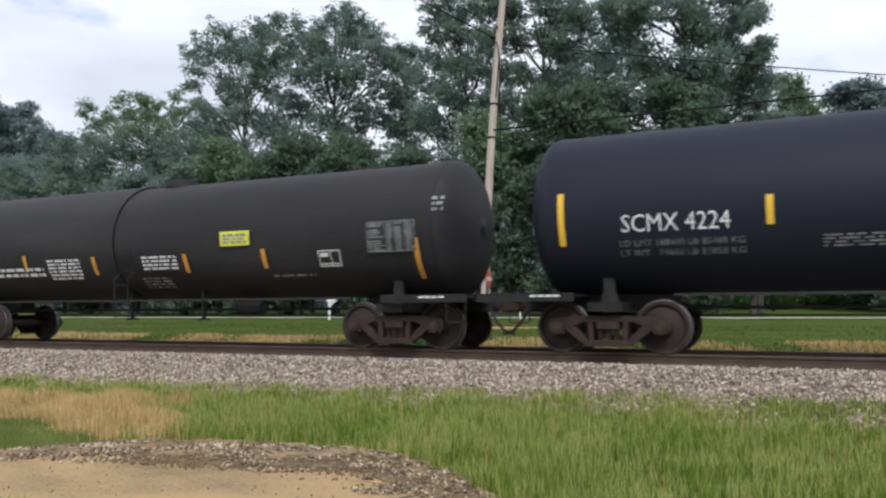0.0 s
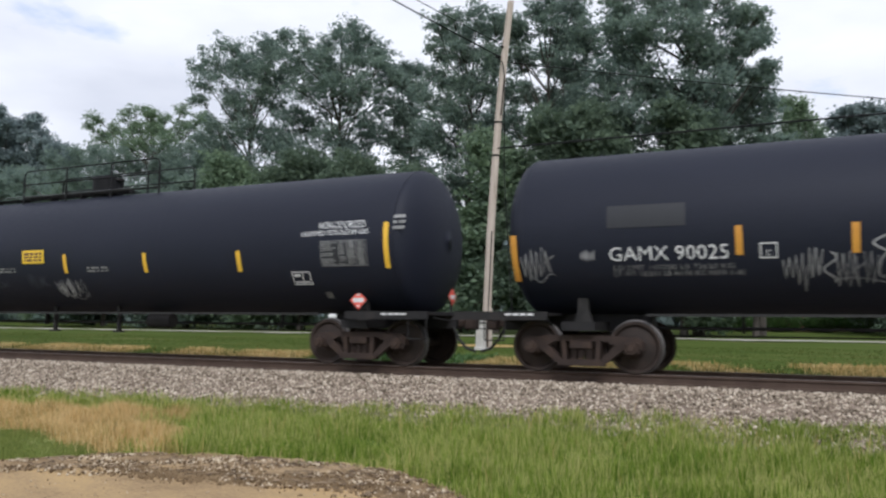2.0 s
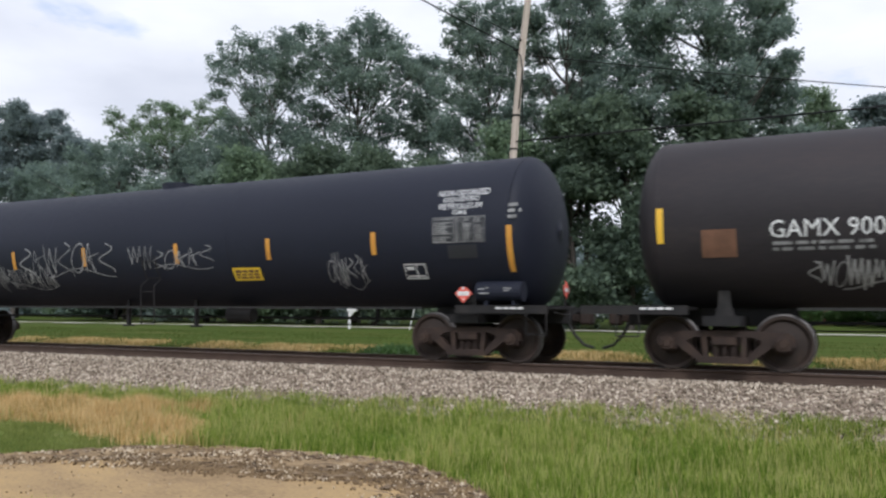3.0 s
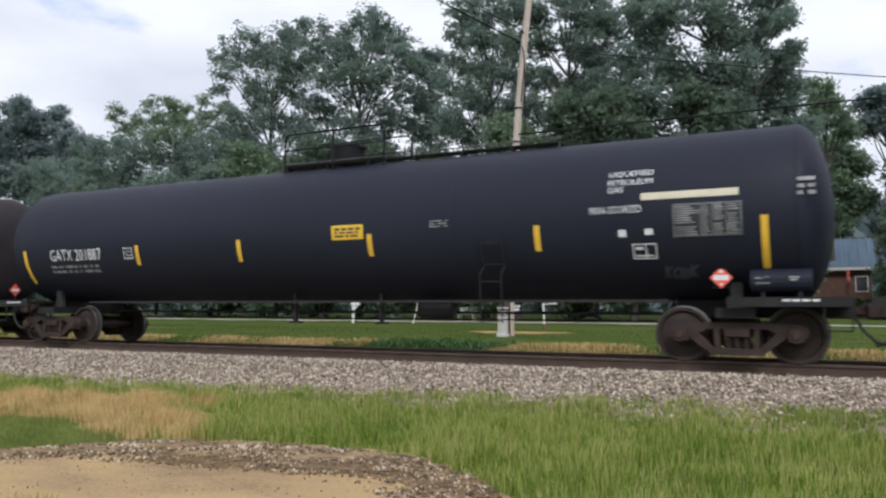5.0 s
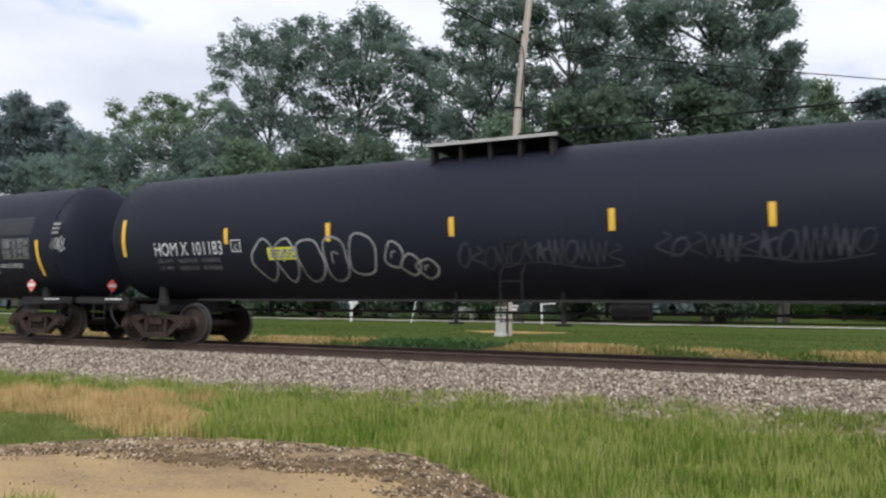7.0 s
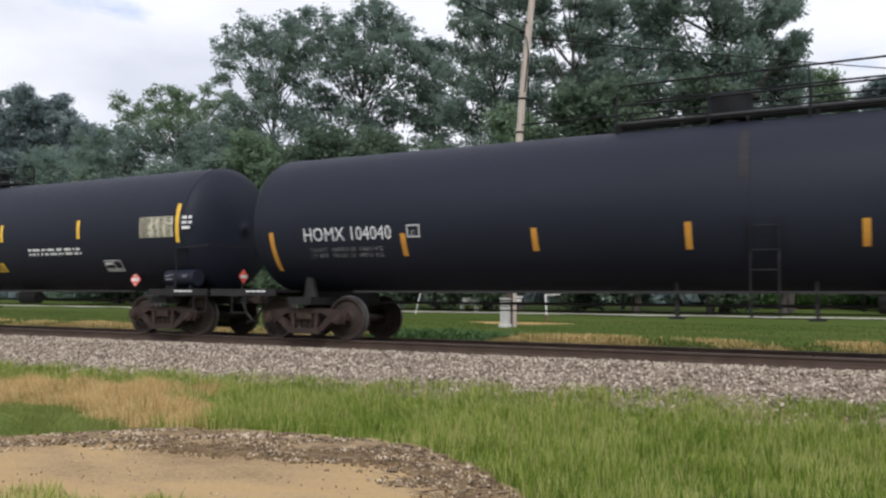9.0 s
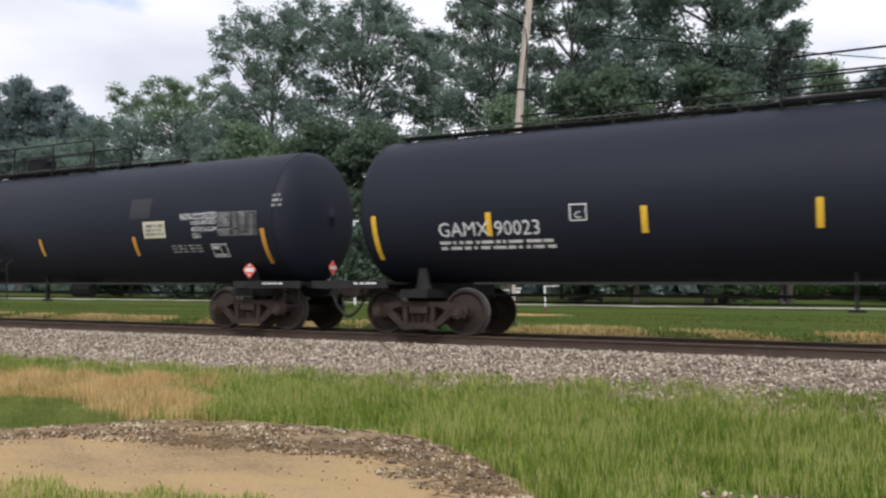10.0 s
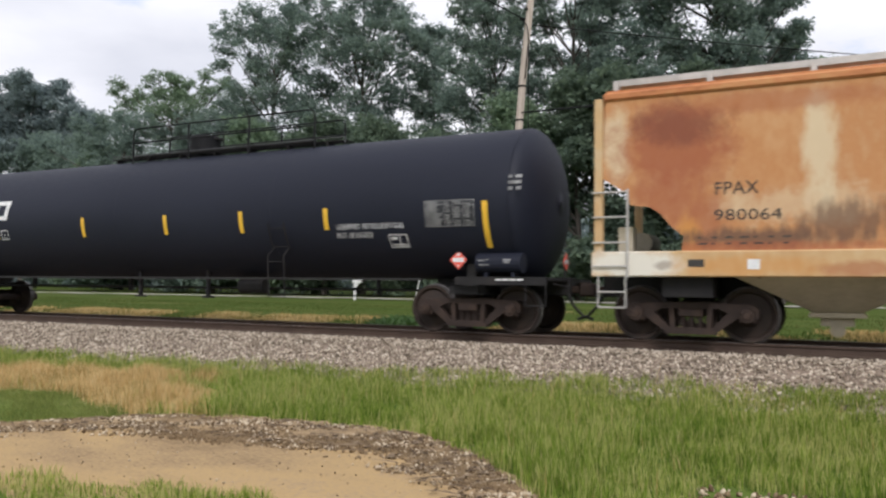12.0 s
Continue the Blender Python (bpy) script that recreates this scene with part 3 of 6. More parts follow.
def build_grass():
    rng = np.random.default_rng(11)
    n = 580000
    x = -26 + 33 * rng.random(n)
    y = -11.8 + 8.6 * rng.random(n)
    seen = (x > -1.6 * (y + 14.6) - 2) & (x < 0.1 * (y + 14.6) + 2.5)
    keep = seen | (rng.random(n) < 0.05)
    x, y = x[keep], y[keep]
    n = len(x)
    wob = 0.25 * np.sin(x * 2.1 + 3 * np.sin(y * 1.7)) + 0.15 * np.sin(x * 5 + y * 4)
    edge = rng.normal(0, 0.05, n)
    dirt = (y < dirt_far(x) + edge) & (x < -1.9) & (y > dirt_near(x) + edge)
    corner = (x > -1.0) & (y < -7.7 + 0.12 * x + edge)
    dry = dry_zone(x + wob + rng.normal(0, 0.16, n), y + wob * 0.5 + rng.normal(0, 0.12, n))
    near = (y < dirt_near(x) + 0.3) & (x < -2.0)
    lobe = (x < -7.4) & (y < np.interp(x, [-30, -14, -11.3, -10.3, -9.3, -8.5, -7.7, -7.2], [-7.4, -7.1, -6.8, -6.65, -6.75, -7.0, -7.45, -7.6])) & ~dry & ~near
    bare = dirt | corner | (y > np.interp(x, [-26, -9, -3, 2], [-4.05, -3.6, -3.15, -2.9]) + 0.3 * wob - np.abs(edge) * 6)
    z = ground_z(x, y)
    z = np.where(y > -4.7, np.maximum(z, bed_z(y)), z)
    clump = 0.78 + 0.3 * np.sin(x * 3.1 + 2 * np.sin(y * 2.3)) * np.sin(y * 3.7 + x) + 0.2 * np.sin(x * 8.3 + 3 * np.sin(y * 5.1)) * np.sin(y * 9.1 + 1.7 * np.sin(x * 4.0))
    sparse = (np.sin(x * 4.7 + 2.5 * np.sin(y * 3.3)) * np.sin(y * 6.1 + 1.5 * np.sin(x * 2.9)) > 0.45) & (rng.random(n) < 0.6)
    for mask, hh, ww, mat, lab in (
            (~bare & ~dry & ~lobe & ~near & ~sparse, 0.23, 0.0042, "grass", "tall bright green grass beside the ballast"),
            (~bare & dry, 0.22, 0.0042, "dry", "dead straw-coloured grass patch"),
            (~bare & lobe & ~dry, 0.1, 0.004, "short_grass", "short dull green mown grass"),
            (~bare & near, 0.13, 0.004, "grass", "green grass fringe at the dirt's edge")):
        keep = mask & ((rng.random(n) < 0.9) | (mat != "dry"))
        low = np.where(y > -5.0, 0.8, 1.0)
        tagged(blades("grass", x[keep], y[keep], z[keep], (hh * clump * low)[keep], ww, mat, 21), lab, "grass", kind="stuff")
    # a few straw blades among the green and stray tufts on the ballast's foot
    k = rng.random(n) < 0.004
    keep = ~bare & ~dry & ~lobe & ~near & k
    tagged(blades("dry_grass", x[keep], y[keep], z[keep], 0.3, 0.0035, "dry", 22), "pale seeding stems among green grass", "grass", kind="stuff")
    n = 60000
    x = -50 + 60 * rng.random(n)
    y = 3.6 + 14 * rng.random(n) ** 1.4
    tagged(blades("grass", x, y, ground_z(x, y), np.where(y < 6.5, 0.11, 0.06), 0.012, "far_grass", 23), "mown lawn with straw streaks behind the track", "lawn", kind="stuff")
    n = 60000
    x = -50 + 60 * rng.random(n)
    y = 4.3 + 2.9 * rng.random(n)
    keep = (np.sin(x * 0.7) + np.sin(x * 1.9 + y) + rng.normal(0, 0.5, n) > -0.2) & ((x < -12.2) | (x > -8.4))
    x, y = x[keep], y[keep]
    tagged(blades("dry_grass", x, y, ground_z(x, y), 0.13, 0.012, "dry", 26), "straw-coloured dead grass along the far ditch", "grass", kind="stuff")
    # leafy weeds in the ditch
    n = 1900
    x = -10.3 + 1.2 * np.clip(rng.normal(size=n), -1.6, 1.6)
    y = 5.6 + 0.6 * rng.normal(size=n)
    tagged(blades("weeds", x, y, ground_z(x, y), 0.22, 0.03, "weed", 24, lean=1.2), "low dark green leafy weeds in the ditch", "weeds", kind="stuff")


def build_road():
    v, f = [], []
    for x in np.arange(-120, 60.1, 3.0):
        for y in (25.9, 26.6, 27.2):
            v.append((x, y, float(ground_z(x, y)) + 0.05))
    for i in range(60):
        for j in range(2):
            f += [i * 3 + j, i * 3 + j + 1, i * 3 + j + 4, i * 3 + j + 3]
    tagged(new("road", fast_mesh("road", v, f, 4, "road", True)), "pale narrow gravel road across the lawn", "road", kind="structure")


build_ground()
build_dirt()
build_bed()
build_road()
build_track()


# ---- trees ----
def limb(bm, points, r0, r1, seg=7):
    n = len(points) - 1
    for i, (p, q) in enumerate(zip(points, points[1:])):
        add_rod(bm, p, q, r0 + (r1 - r0) * i / n, seg, r0 + (r1 - r0) * (i + 1) / n)


def leaf_quads(rng, at, leaf, flat=0.5):
    n = len(at)
    a = rng.normal(size=(n, 3)) * np.array([1, 1, flat])
    a /= np.linalg.norm(a, axis=1, keepdims=True)
    b = np.cross(a, rng.normal(size=(n, 3)) * np.array([flat, flat, 1]))
    b /= np.linalg.norm(b, axis=1, keepdims=True)
    s = leaf * (0.5 + 0.9 * rng.random((n, 1)))
    drop = np.array([0, 0, -0.3]) * s
    return np.stack([at - a * s + drop, at - b * s * 0.5, at + a * s + drop, at + b * s * 0.5], 1).reshape(-1, 3)


GROWN = []


def tree(x, y, mat, label, boughs, airy=0.2, leaf=0.15, dens=1.0):
    """A trunk with a limb to each bough and sprays of leaves gathered in clumps round the boughs.

    boughs: offset along x from the trunk, height and reach of each bough; airy: how much sky shows through."""
    GROWN.append(x)
    rng = np.random.default_rng(100 + len(GROWN))
    root = tagged(new("tree"), label, "tree", "trees behind the road")
    base = float(ground_z(x, y)) - 0.1
    root.matrix_basis = pose(x, y, base)
    reach = max(abs(o) for o, _, _ in boughs) + 0.5
    high = max(h + r for _, h, r in boughs) - base
    bm = bmesh.new()
    lean = 0.3 * math.sin(len(GROWN) * 2.0)
    trunk = [Vector((0, 0, 0)), Vector((0.1, 0.05, high * 0.2)), Vector((lean, 0.1, high * 0.45)), Vector((lean * 1.4, 0.2, high * 0.8))]
    limb(bm, trunk, high * 0.014 + 0.06, 0.07)
    spots = []
    for o, h, r in boughs:
        for side in (-1, 1):
            c = np.array([o + (side > 0) * 0.25 * r * rng.normal(), side * reach * rng.uniform(0.08, 0.5), h - base - (side > 0) * 0.15 * r])
            n = int(dens * (10 + 25 * r * r))
            d = rng.normal(size=(n, 3))
            d /= np.linalg.norm(d, axis=1, keepdims=True)
            d *= (rng.random((n, 1)) ** 0.45) * np.array([0.84 * r, 1.2 * r, 0.84 * r]) * (1 + 0.2 * rng.normal(size=(n, 1)))
            spots.append(c + d)
            e = Vector(c)
            t = min(0.95, max(0.15, (h - base) / high - 0.2))
            k = 1 if t < 0.45 else 2
            w = (t - 0.2) / 0.25 if k == 1 else (t - 0.45) / 0.35
            f = trunk[k].lerp(trunk[k + 1], min(1, max(0, w)))
            m_ = f.lerp(e, 0.55) + Vector((0.2 * rng.normal(), 0.2 * rng.normal(), -0.03 * high * float(rng.random())))
            limb(bm, [f, m_, e], 0.07, 0.02, 5)
            for q in spots[-1][:: max(1, n // 4)]:
                limb(bm, [m_.lerp(e, 0.7), Vector(q)], 0.022, 0.008, 4)
    part("trunk", bm, "bark", root)
    c = np.concatenate(spots)
    c = c[rng.random(len(c)) > 0.4 * airy]
    c = c[c[:, 2] > 0.4]
    per = int(25 - 5 * airy)
    grain = leaf / 0.15
    size = np.repeat((0.3 + 0.42 * rng.random((len(c), 1))) * grain, per, 0)
    ball = rng.normal(size=(len(c) * per, 3))
    ball = ball / np.linalg.norm(ball, axis=1, keepdims=True) * rng.random((len(ball), 1)) ** 0.5
    v = leaf_quads(rng, np.repeat(c, per, 0) + ball * size * np.array([1.35, 1.35, 0.7]), leaf)
    part("crown", fast_mesh("crown", v, np.arange(len(v)), 4, mat), mat, root)


def bushy(h, w, seed):
    """Boughs of a low tree that is leafy down to the ground."""
    rng = random.Random(seed)
    return [(rng.uniform(-0.36, 0.36) * w * (1.15 - k / 14), h * (0.1 + 0.76 * k / 11) + 0.4, w * rng.uniform(0.13, 0.19)) for k in range(12)]


def build_trees():
    tree(-41.7, 36, "leaf", "tall leafy broad-crowned tree with dark green foliage", ((-4.3, 22.2, 0.8), (-2.7, 22.6, 1.3), (-0.4, 23.2, 1.3), (1.9, 23.3, 1.3), (3.5, 22.4, 1.0), (-2.5, 20.4, 1.2), (0.3, 21.3, 1.7), (3.2, 20.8, 1.5), (-2.9, 18.9, 0.9), (-0.7, 18.9, 1.1), (2.4, 18.8, 1.6), (-1.6, 16.6, 1.4), (1.3, 16.5, 1.7), (3.4, 15.1, 1.7), (-1.9, 14.5, 1.9), (1.7, 13.0, 1.8)), 0.45, 0.12, 1.0)
    tree(-32.7, 36.5, "leaf", "tall leafy broad-crowned tree with dark green foliage", ((-4.4, 23.5, 0.9), (-2.7, 23.0, 0.8), (-1.1, 22.8, 0.9), (0.3, 23.2, 1.1), (1.7, 23.3, 0.9), (2.7, 22.5, 0.9), (-3.6, 21.4, 1.6), (-0.7, 21.0, 1.7), (2.2, 20.8, 1.5), (3.9, 20.7, 0.8), (4.7, 19.8, 0.7), (-2.7, 18.9, 1.6), (0.5, 18.7, 1.5), (3.3, 18.3, 1.6), (-3.8, 16.9, 1.6), (2.5, 16.0, 1.7), (-0.5, 15.2, 1.6), (-3.2, 13.9, 1.8), (1.6, 13.0, 1.9), (-1.0, 11.9, 1.8)), 0.3, 0.12, 1.0)
    tree(-28.9, 41, "leaf", "slender tall tree between broader crowns", ((-0.4, 21.7, 0.6), (0.7, 21.6, 0.6), (-0.8, 20.5, 0.8), (0.4, 19.9, 1.2), (-0.4, 18.1, 1.4), (0.9, 16.3, 1.6), (-1.0, 15.6, 1.6), (0.4, 13.1, 1.8)), 0.1, 0.12, 1.0)
    tree(-21.1, 34, "leaf", "tall leafy broad-crowned tree with dark green foliage", ((-1.6, 21.5, 1.0), (-0.4, 21.7, 1.0), (1.3, 21.7, 1.2), (2.7, 21.1, 1.1), (-2.2, 20.1, 0.7), (-0.4, 19.8, 1.3), (2.0, 19.2, 1.5), (-2.2, 18.2, 0.9), (-0.4, 17.6, 1.4), (1.9, 16.9, 1.6), (-2.5, 16.3, 1.2), (-0.4, 15.2, 1.6), (2.3, 14.5, 1.5), (-1.7, 13.4, 1.7), (1.3, 12.5, 1.7), (-0.4, 10.5, 1.7)), 0.25, 0.12, 1.0)
    tree(-15.4, 35.5, "leaf", "tall leafy broad-crowned tree with dark green foliage", ((-2.4, 21.3, 1.0), (-1.0, 22.4, 0.9), (0.4, 22.9, 1.0), (1.9, 22.2, 1.0), (-2.2, 19.3, 1.1), (0.4, 21.0, 1.3), (2.5, 20.1, 1.4), (1.3, 18.2, 1.3), (-1.9, 16.8, 1.0), (-0.6, 14.7, 1.0), (1.7, 15.6, 1.5), (-2.3, 14.5, 1.3), (0.9, 12.6, 1.5), (-1.7, 11.7, 1.4), (2.5, 13.4, 1.3)), 0.25, 0.12, 1.1)
    tree(-5.8, 33, "leaf", "tall leafy broad-crowned tree with dark green foliage", ((-4.3, 21.0, 1.2), (-2.3, 21.1, 1.4), (-0.1, 20.8, 1.4), (1.8, 19.8, 1.2), (3.0, 18.9, 0.8), (3.8, 18.5, 0.5), (2.7, 17.3, 0.7), (3.8, 16.6, 0.6), (4.2, 15.5, 0.4), (3.5, 15.1, 0.6), (-4.5, 18.7, 1.4), (-2.3, 18.3, 1.6), (-0.0, 17.9, 1.7), (1.6, 16.5, 1.3), (-4.9, 16.0, 1.5), (-2.7, 15.6, 1.7), (-0.2, 15.0, 1.7), (1.8, 14.3, 1.2), (-3.9, 13.3, 1.7), (-1.4, 12.6, 1.8), (0.9, 12.4, 1.4)), 0.05, 0.12, 1.15)
    tree(-2.5, 35, "leaf", "tall leafy broad-crowned tree with dark green foliage", ((-0.2, 14.6, 0.7), (0.8, 14.2, 0.7), (-1.0, 13.4, 1.0), (0.3, 13.0, 0.9), (-1.6, 12.1, 1.4), (0.1, 11.7, 1.1), (1.4, 11.6, 1.0)), 0.25, 0.12, 1.1)
    tree(-0.1, 46, "leaf_light", "lighter green tree beyond the house", ((-0.9, 16.9, 0.6), (0.1, 16.5, 0.6), (0.6, 15.6, 0.6), (-0.6, 15.7, 1.0), (1.0, 14.5, 0.7), (-0.1, 14.4, 1.1), (-1.2, 14.3, 1.0), (1.3, 13.5, 0.9)), 0.3, 0.12, 1.0)
    tree(4.7, 60, "leaf_hazed", "distant tree with flat layered branches", ((-1.2, 19.0, 0.6), (-0.4, 19.3, 0.6), (0.7, 19.1, 0.7), (-2.1, 18.4, 0.5), (-0.6, 18.2, 0.8), (1.0, 18.0, 0.8), (2.3, 18.3, 0.7), (0.2, 16.8, 1.0), (1.8, 16.6, 1.1), (-1.5, 16.7, 1.0)), 0.4, 0.2, 1.0)
    tree(-56.1, 40, "leaf_light", "thin-crowned tree with sky showing through its leaves", ((-6.3, 19.6, 0.6), (-4.7, 20.0, 0.7), (-2.9, 20.4, 0.6), (-1.4, 20.7, 0.7), (0.2, 20.5, 0.7), (-5.3, 18.4, 1.0), (-3.2, 19.0, 0.9), (-0.9, 19.2, 1.0), (1.2, 18.8, 0.8), (3.3, 19.5, 0.7), (5.2, 19.9, 0.7), (6.4, 19.2, 0.7), (3.0, 18.1, 1.0), (5.4, 18.3, 0.9), (-1.4, 17.5, 1.2), (1.5, 17.0, 1.2), (-4.4, 17.0, 1.3), (4.7, 16.7, 1.3)), 0.5, 0.12, 1.0)
    tree(-48.3, 37, "leaf", "mid-height green tree with a loose crown", ((1.9, 16.3, 1.2), (0.1, 15.3, 1.4), (2.6, 14.6, 1.6), (-2.2, 15.0, 1.5), (0.8, 13.3, 1.8), (-3.2, 13.3, 1.8)), 0.3, 0.12, 1.0)
    tree(-60.6, 38, "leaf", "mid-height green tree with a loose crown", ((-2.3, 15.8, 1.1), (0.2, 15.9, 1.2), (3.1, 15.5, 1.3), (6.0, 15.2, 1.4), (-4.2, 14.5, 1.4), (-0.2, 13.9, 1.8), (4.2, 13.6, 1.9), (-7.0, 13.9, 1.4)), 0.2, 0.12, 1.0)
    tree(-95.1, 52, "leaf_hazed", "distant dark green tree with a rounded crown, tinted bluish for haze", ((-6.7, 28.3, 1.1), (-4.2, 26.8, 0.9), (-1.6, 27.2, 1.1), (2.0, 27.6, 1.0), (0.5, 26.3, 1.3), (4.1, 26.3, 1.0), (-3.1, 24.4, 2.0), (2.7, 24.1, 1.9), (5.7, 25.0, 0.7), (-0.5, 21.1, 2.5), (4.5, 21.0, 2.1), (-5.2, 21.5, 2.3), (2.0, 17.5, 2.7)), 0.35, 0.2, 1.0)
    tree(-107.4, 52, "leaf_hazed", "distant dark green tree with a rounded crown, tinted bluish for haze", ((-0.9, 29.0, 2.4), (1.9, 25.5, 2.7), (-4.6, 27.0, 2.9), (-1.6, 22.3, 3.5), (5.0, 18.2, 3.1)), 0.2, 0.22, 1.0)
    tree(-84.7, 52, "leaf_hazed", "distant dark green tree, tinted bluish for haze", ((-3.1, 23.3, 0.9), (-0.3, 22.6, 0.9), (1.6, 21.7, 0.8), (-1.6, 21.5, 1.3), (1.1, 20.3, 1.1), (3.3, 20.5, 0.6), (-2.5, 19.3, 1.9), (1.7, 18.2, 1.7)), 0.35, 0.2, 1.0)
    tree(-15.9, 41, "leaf", "slender tall tree between broader crowns", ((-1.2, 21.0, 1.1), (0.4, 22.2, 1.0), (0.2, 19.6, 1.3), (-0.9, 17.6, 1.3), (0.9, 17.0, 1.4), (-0.4, 15.0, 1.6), (0.8, 13.0, 1.7), (-1.0, 12.0, 1.7)), 0.45)
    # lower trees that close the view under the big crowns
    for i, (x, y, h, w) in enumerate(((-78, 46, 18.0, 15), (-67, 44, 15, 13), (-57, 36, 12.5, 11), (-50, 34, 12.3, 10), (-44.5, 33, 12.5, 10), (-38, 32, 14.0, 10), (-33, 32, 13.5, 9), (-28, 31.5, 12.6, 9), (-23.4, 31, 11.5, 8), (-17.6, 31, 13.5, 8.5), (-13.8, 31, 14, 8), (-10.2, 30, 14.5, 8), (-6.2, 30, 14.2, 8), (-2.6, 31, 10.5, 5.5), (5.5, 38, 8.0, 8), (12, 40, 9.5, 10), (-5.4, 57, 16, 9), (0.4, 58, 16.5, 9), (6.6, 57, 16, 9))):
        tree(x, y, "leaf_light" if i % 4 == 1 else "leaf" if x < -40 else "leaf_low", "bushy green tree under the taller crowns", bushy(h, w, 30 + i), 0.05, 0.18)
    # far woods that close the horizon, in the haze-tinted leaf colour
    rng = np.random.default_rng(77)
    n = 30000
    x = -260 + 420 * rng.random(n)
    y = 75 + 18 * rng.random(n)
    top = 10 + 2.5 * np.sin(x * 0.13) + 2 * np.sin(x * 0.31 + 1)
    z = 0.6 + top * rng.random(n) ** 0.8
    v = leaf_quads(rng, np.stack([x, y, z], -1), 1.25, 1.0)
    tagged(new("far_woods", fast_mesh("far_woods", v, np.arange(len(v)), 4, "leaf_hazed")), "dark band of distant woods behind the houses", "woods", kind="stuff")


# ---- pole, cables, mailbox and the things on the lawn ----
POLE_FOOT = Vector((-10.28, 11.0, -0.1))


def sag(p, q, drop, n=24):
    p, q = Vector(p), Vector(q)
    return [p.lerp(q, i / n) - Vector((0, 0, drop * 4 * (i / n) * (1 - i / n))) for i in range(n + 1)]


def on_pole(z):
    """The bowed pole's axis at the height z."""
    return Vector((float(np.interp(z, (-0.1, 1.4, 4.3, 6.3, 8.4, 10.4, 12.39), (-10.28, -10.22, -10.09, -9.95, -9.79, -9.59, -9.35))), 11.0, z))


def build_pole():
    root = tagged(new("utility_pole"), "leaning weathered bare wooden utility pole behind the track", "utility pole")
    root.matrix_basis = Matrix.Translation(POLE_FOOT)
    off = -POLE_FOOT
    bm = bmesh.new()
    rings = []
    for z in np.linspace(-0.1, 12.39, 16):
        r, c = 0.155 - 0.04 * (z + 0.1) / 12.5, on_pole(float(z)) + off
        rings.append([bm.verts.new(c + Vector((r * math.cos(k * math.pi / 9), r * math.sin(k * math.pi / 9), 0))) for k in range(18)])
    for p, q in zip(rings, rings[1:]):
        for k in range(18):
            bm.faces.new((p[k], p[(k + 1) % 18], q[(k + 1) % 18], q[k]))
    bm.faces.new(rings[0][::-1]), bm.faces.new(rings[-1])
    part("shaft", bm, "pole_wood", root, smooth=False)
    part("check_crack", box(-0.012, 0.012, -0.165, -0.13, 0.6, 4.2, m=Matrix.Translation((0.1, 0, 0)) @ Matrix.Rotation(radians(2.6), 4, "Y")), "cable", root, "dark drying crack in the wood")
    # cable guard, bands and riser
    part("splint", box(0.1, 0.2, -0.16, -0.05, 0.0, 1.5, m=Matrix.Translation((0.08, 0, 0))), "pole_wood", root, "short wooden splint board at the pole's foot")
    # darker sleeve round the pole's lowest stretch
    foot = bmesh.new()
    add_rod(foot, on_pole(-0.1) + off, on_pole(1.15) + off, 0.165, 18, 0.162)
    part("dark_foot", foot, "tie", root, "dark foot of the pole")
    for z in (6.8, 8.0):
        c = on_pole(z) + off
        part("band", add_rod(bmesh.new(), c - Vector((0, 0, 0.03)), c + Vector((0, 0, 0.03)), 0.15, 16), "cable", root, "black steel band")
    c = on_pole(10.36) + off
    part("clamp", add_rod(bmesh.new(), c + Vector((-0.08, -0.12, 0)), c + Vector((-0.28, -0.16, 0.02)), 0.05, 8), "frame_black", root, "dark cable clamp")
    part("bolt", add_rod(bmesh.new(), c + Vector((-0.02, -0.1, 0.35)), c + Vector((-0.02, -0.2, 0.35)), 0.05, 8), "frame_black", root)
    riser = [on_pole(10.3) + off + Vector((-0.15, -0.17, 0)), on_pole(10.1) + off + Vector((0.05, -0.22, 0)), on_pole(9.6) + off + Vector((0.16, -0.2, 0)), on_pole(8.2) + off + Vector((0.14, -0.16, 0))]
    part("riser_cable", rods(riser, 0.02), "cable", root, "black riser cable stapled to the pole")
    part("guy_wire", rods([riser[2], on_pole(6.0) + off + Vector((0.42, -0.1, 0)), on_pole(1.0) + off + Vector((1.0, -0.1, 0))], 0.016), "cable", root, "thin hanging wire beside the pole")

    def cable(a, b, drop, r, label):
        tagged(new("overhead_cable", mesh_of("overhead_cable", rods(sag(a, b, drop), r, 5), "cable")), label, "cable", "overhead cables")
    clamp = on_pole(10.36) + Vector((-0.12, -0.16, 0))
    cable(clamp, clamp + 4 * (Vector((-11.89, 6, 11.37)) - clamp), 0.25, 0.024, "black service cable running from the pole over the track")
    upper = on_pole(10.8) + Vector((-0.1, -0.12, 0))
    cable(upper, upper + 4 * (Vector((-11.12, 6, 11.23)) - upper), 0.2, 0.014, "thin wire from the pole's head over the track")
    east = on_pole(10.2) + Vector((0.1, 0.1, 0))
    cable(east, east + 2 * (Vector((1.98, 18, 9.64)) - east), 0.15, 0.02, "black cable running from the pole past the trees")
    low = on_pole(7.05) + Vector((0.1, -0.1, 0))
    cable(low, low + Vector((50, 0, 0.3)), 0.12, 0.03, "thick black cable strung along the track from the pole")


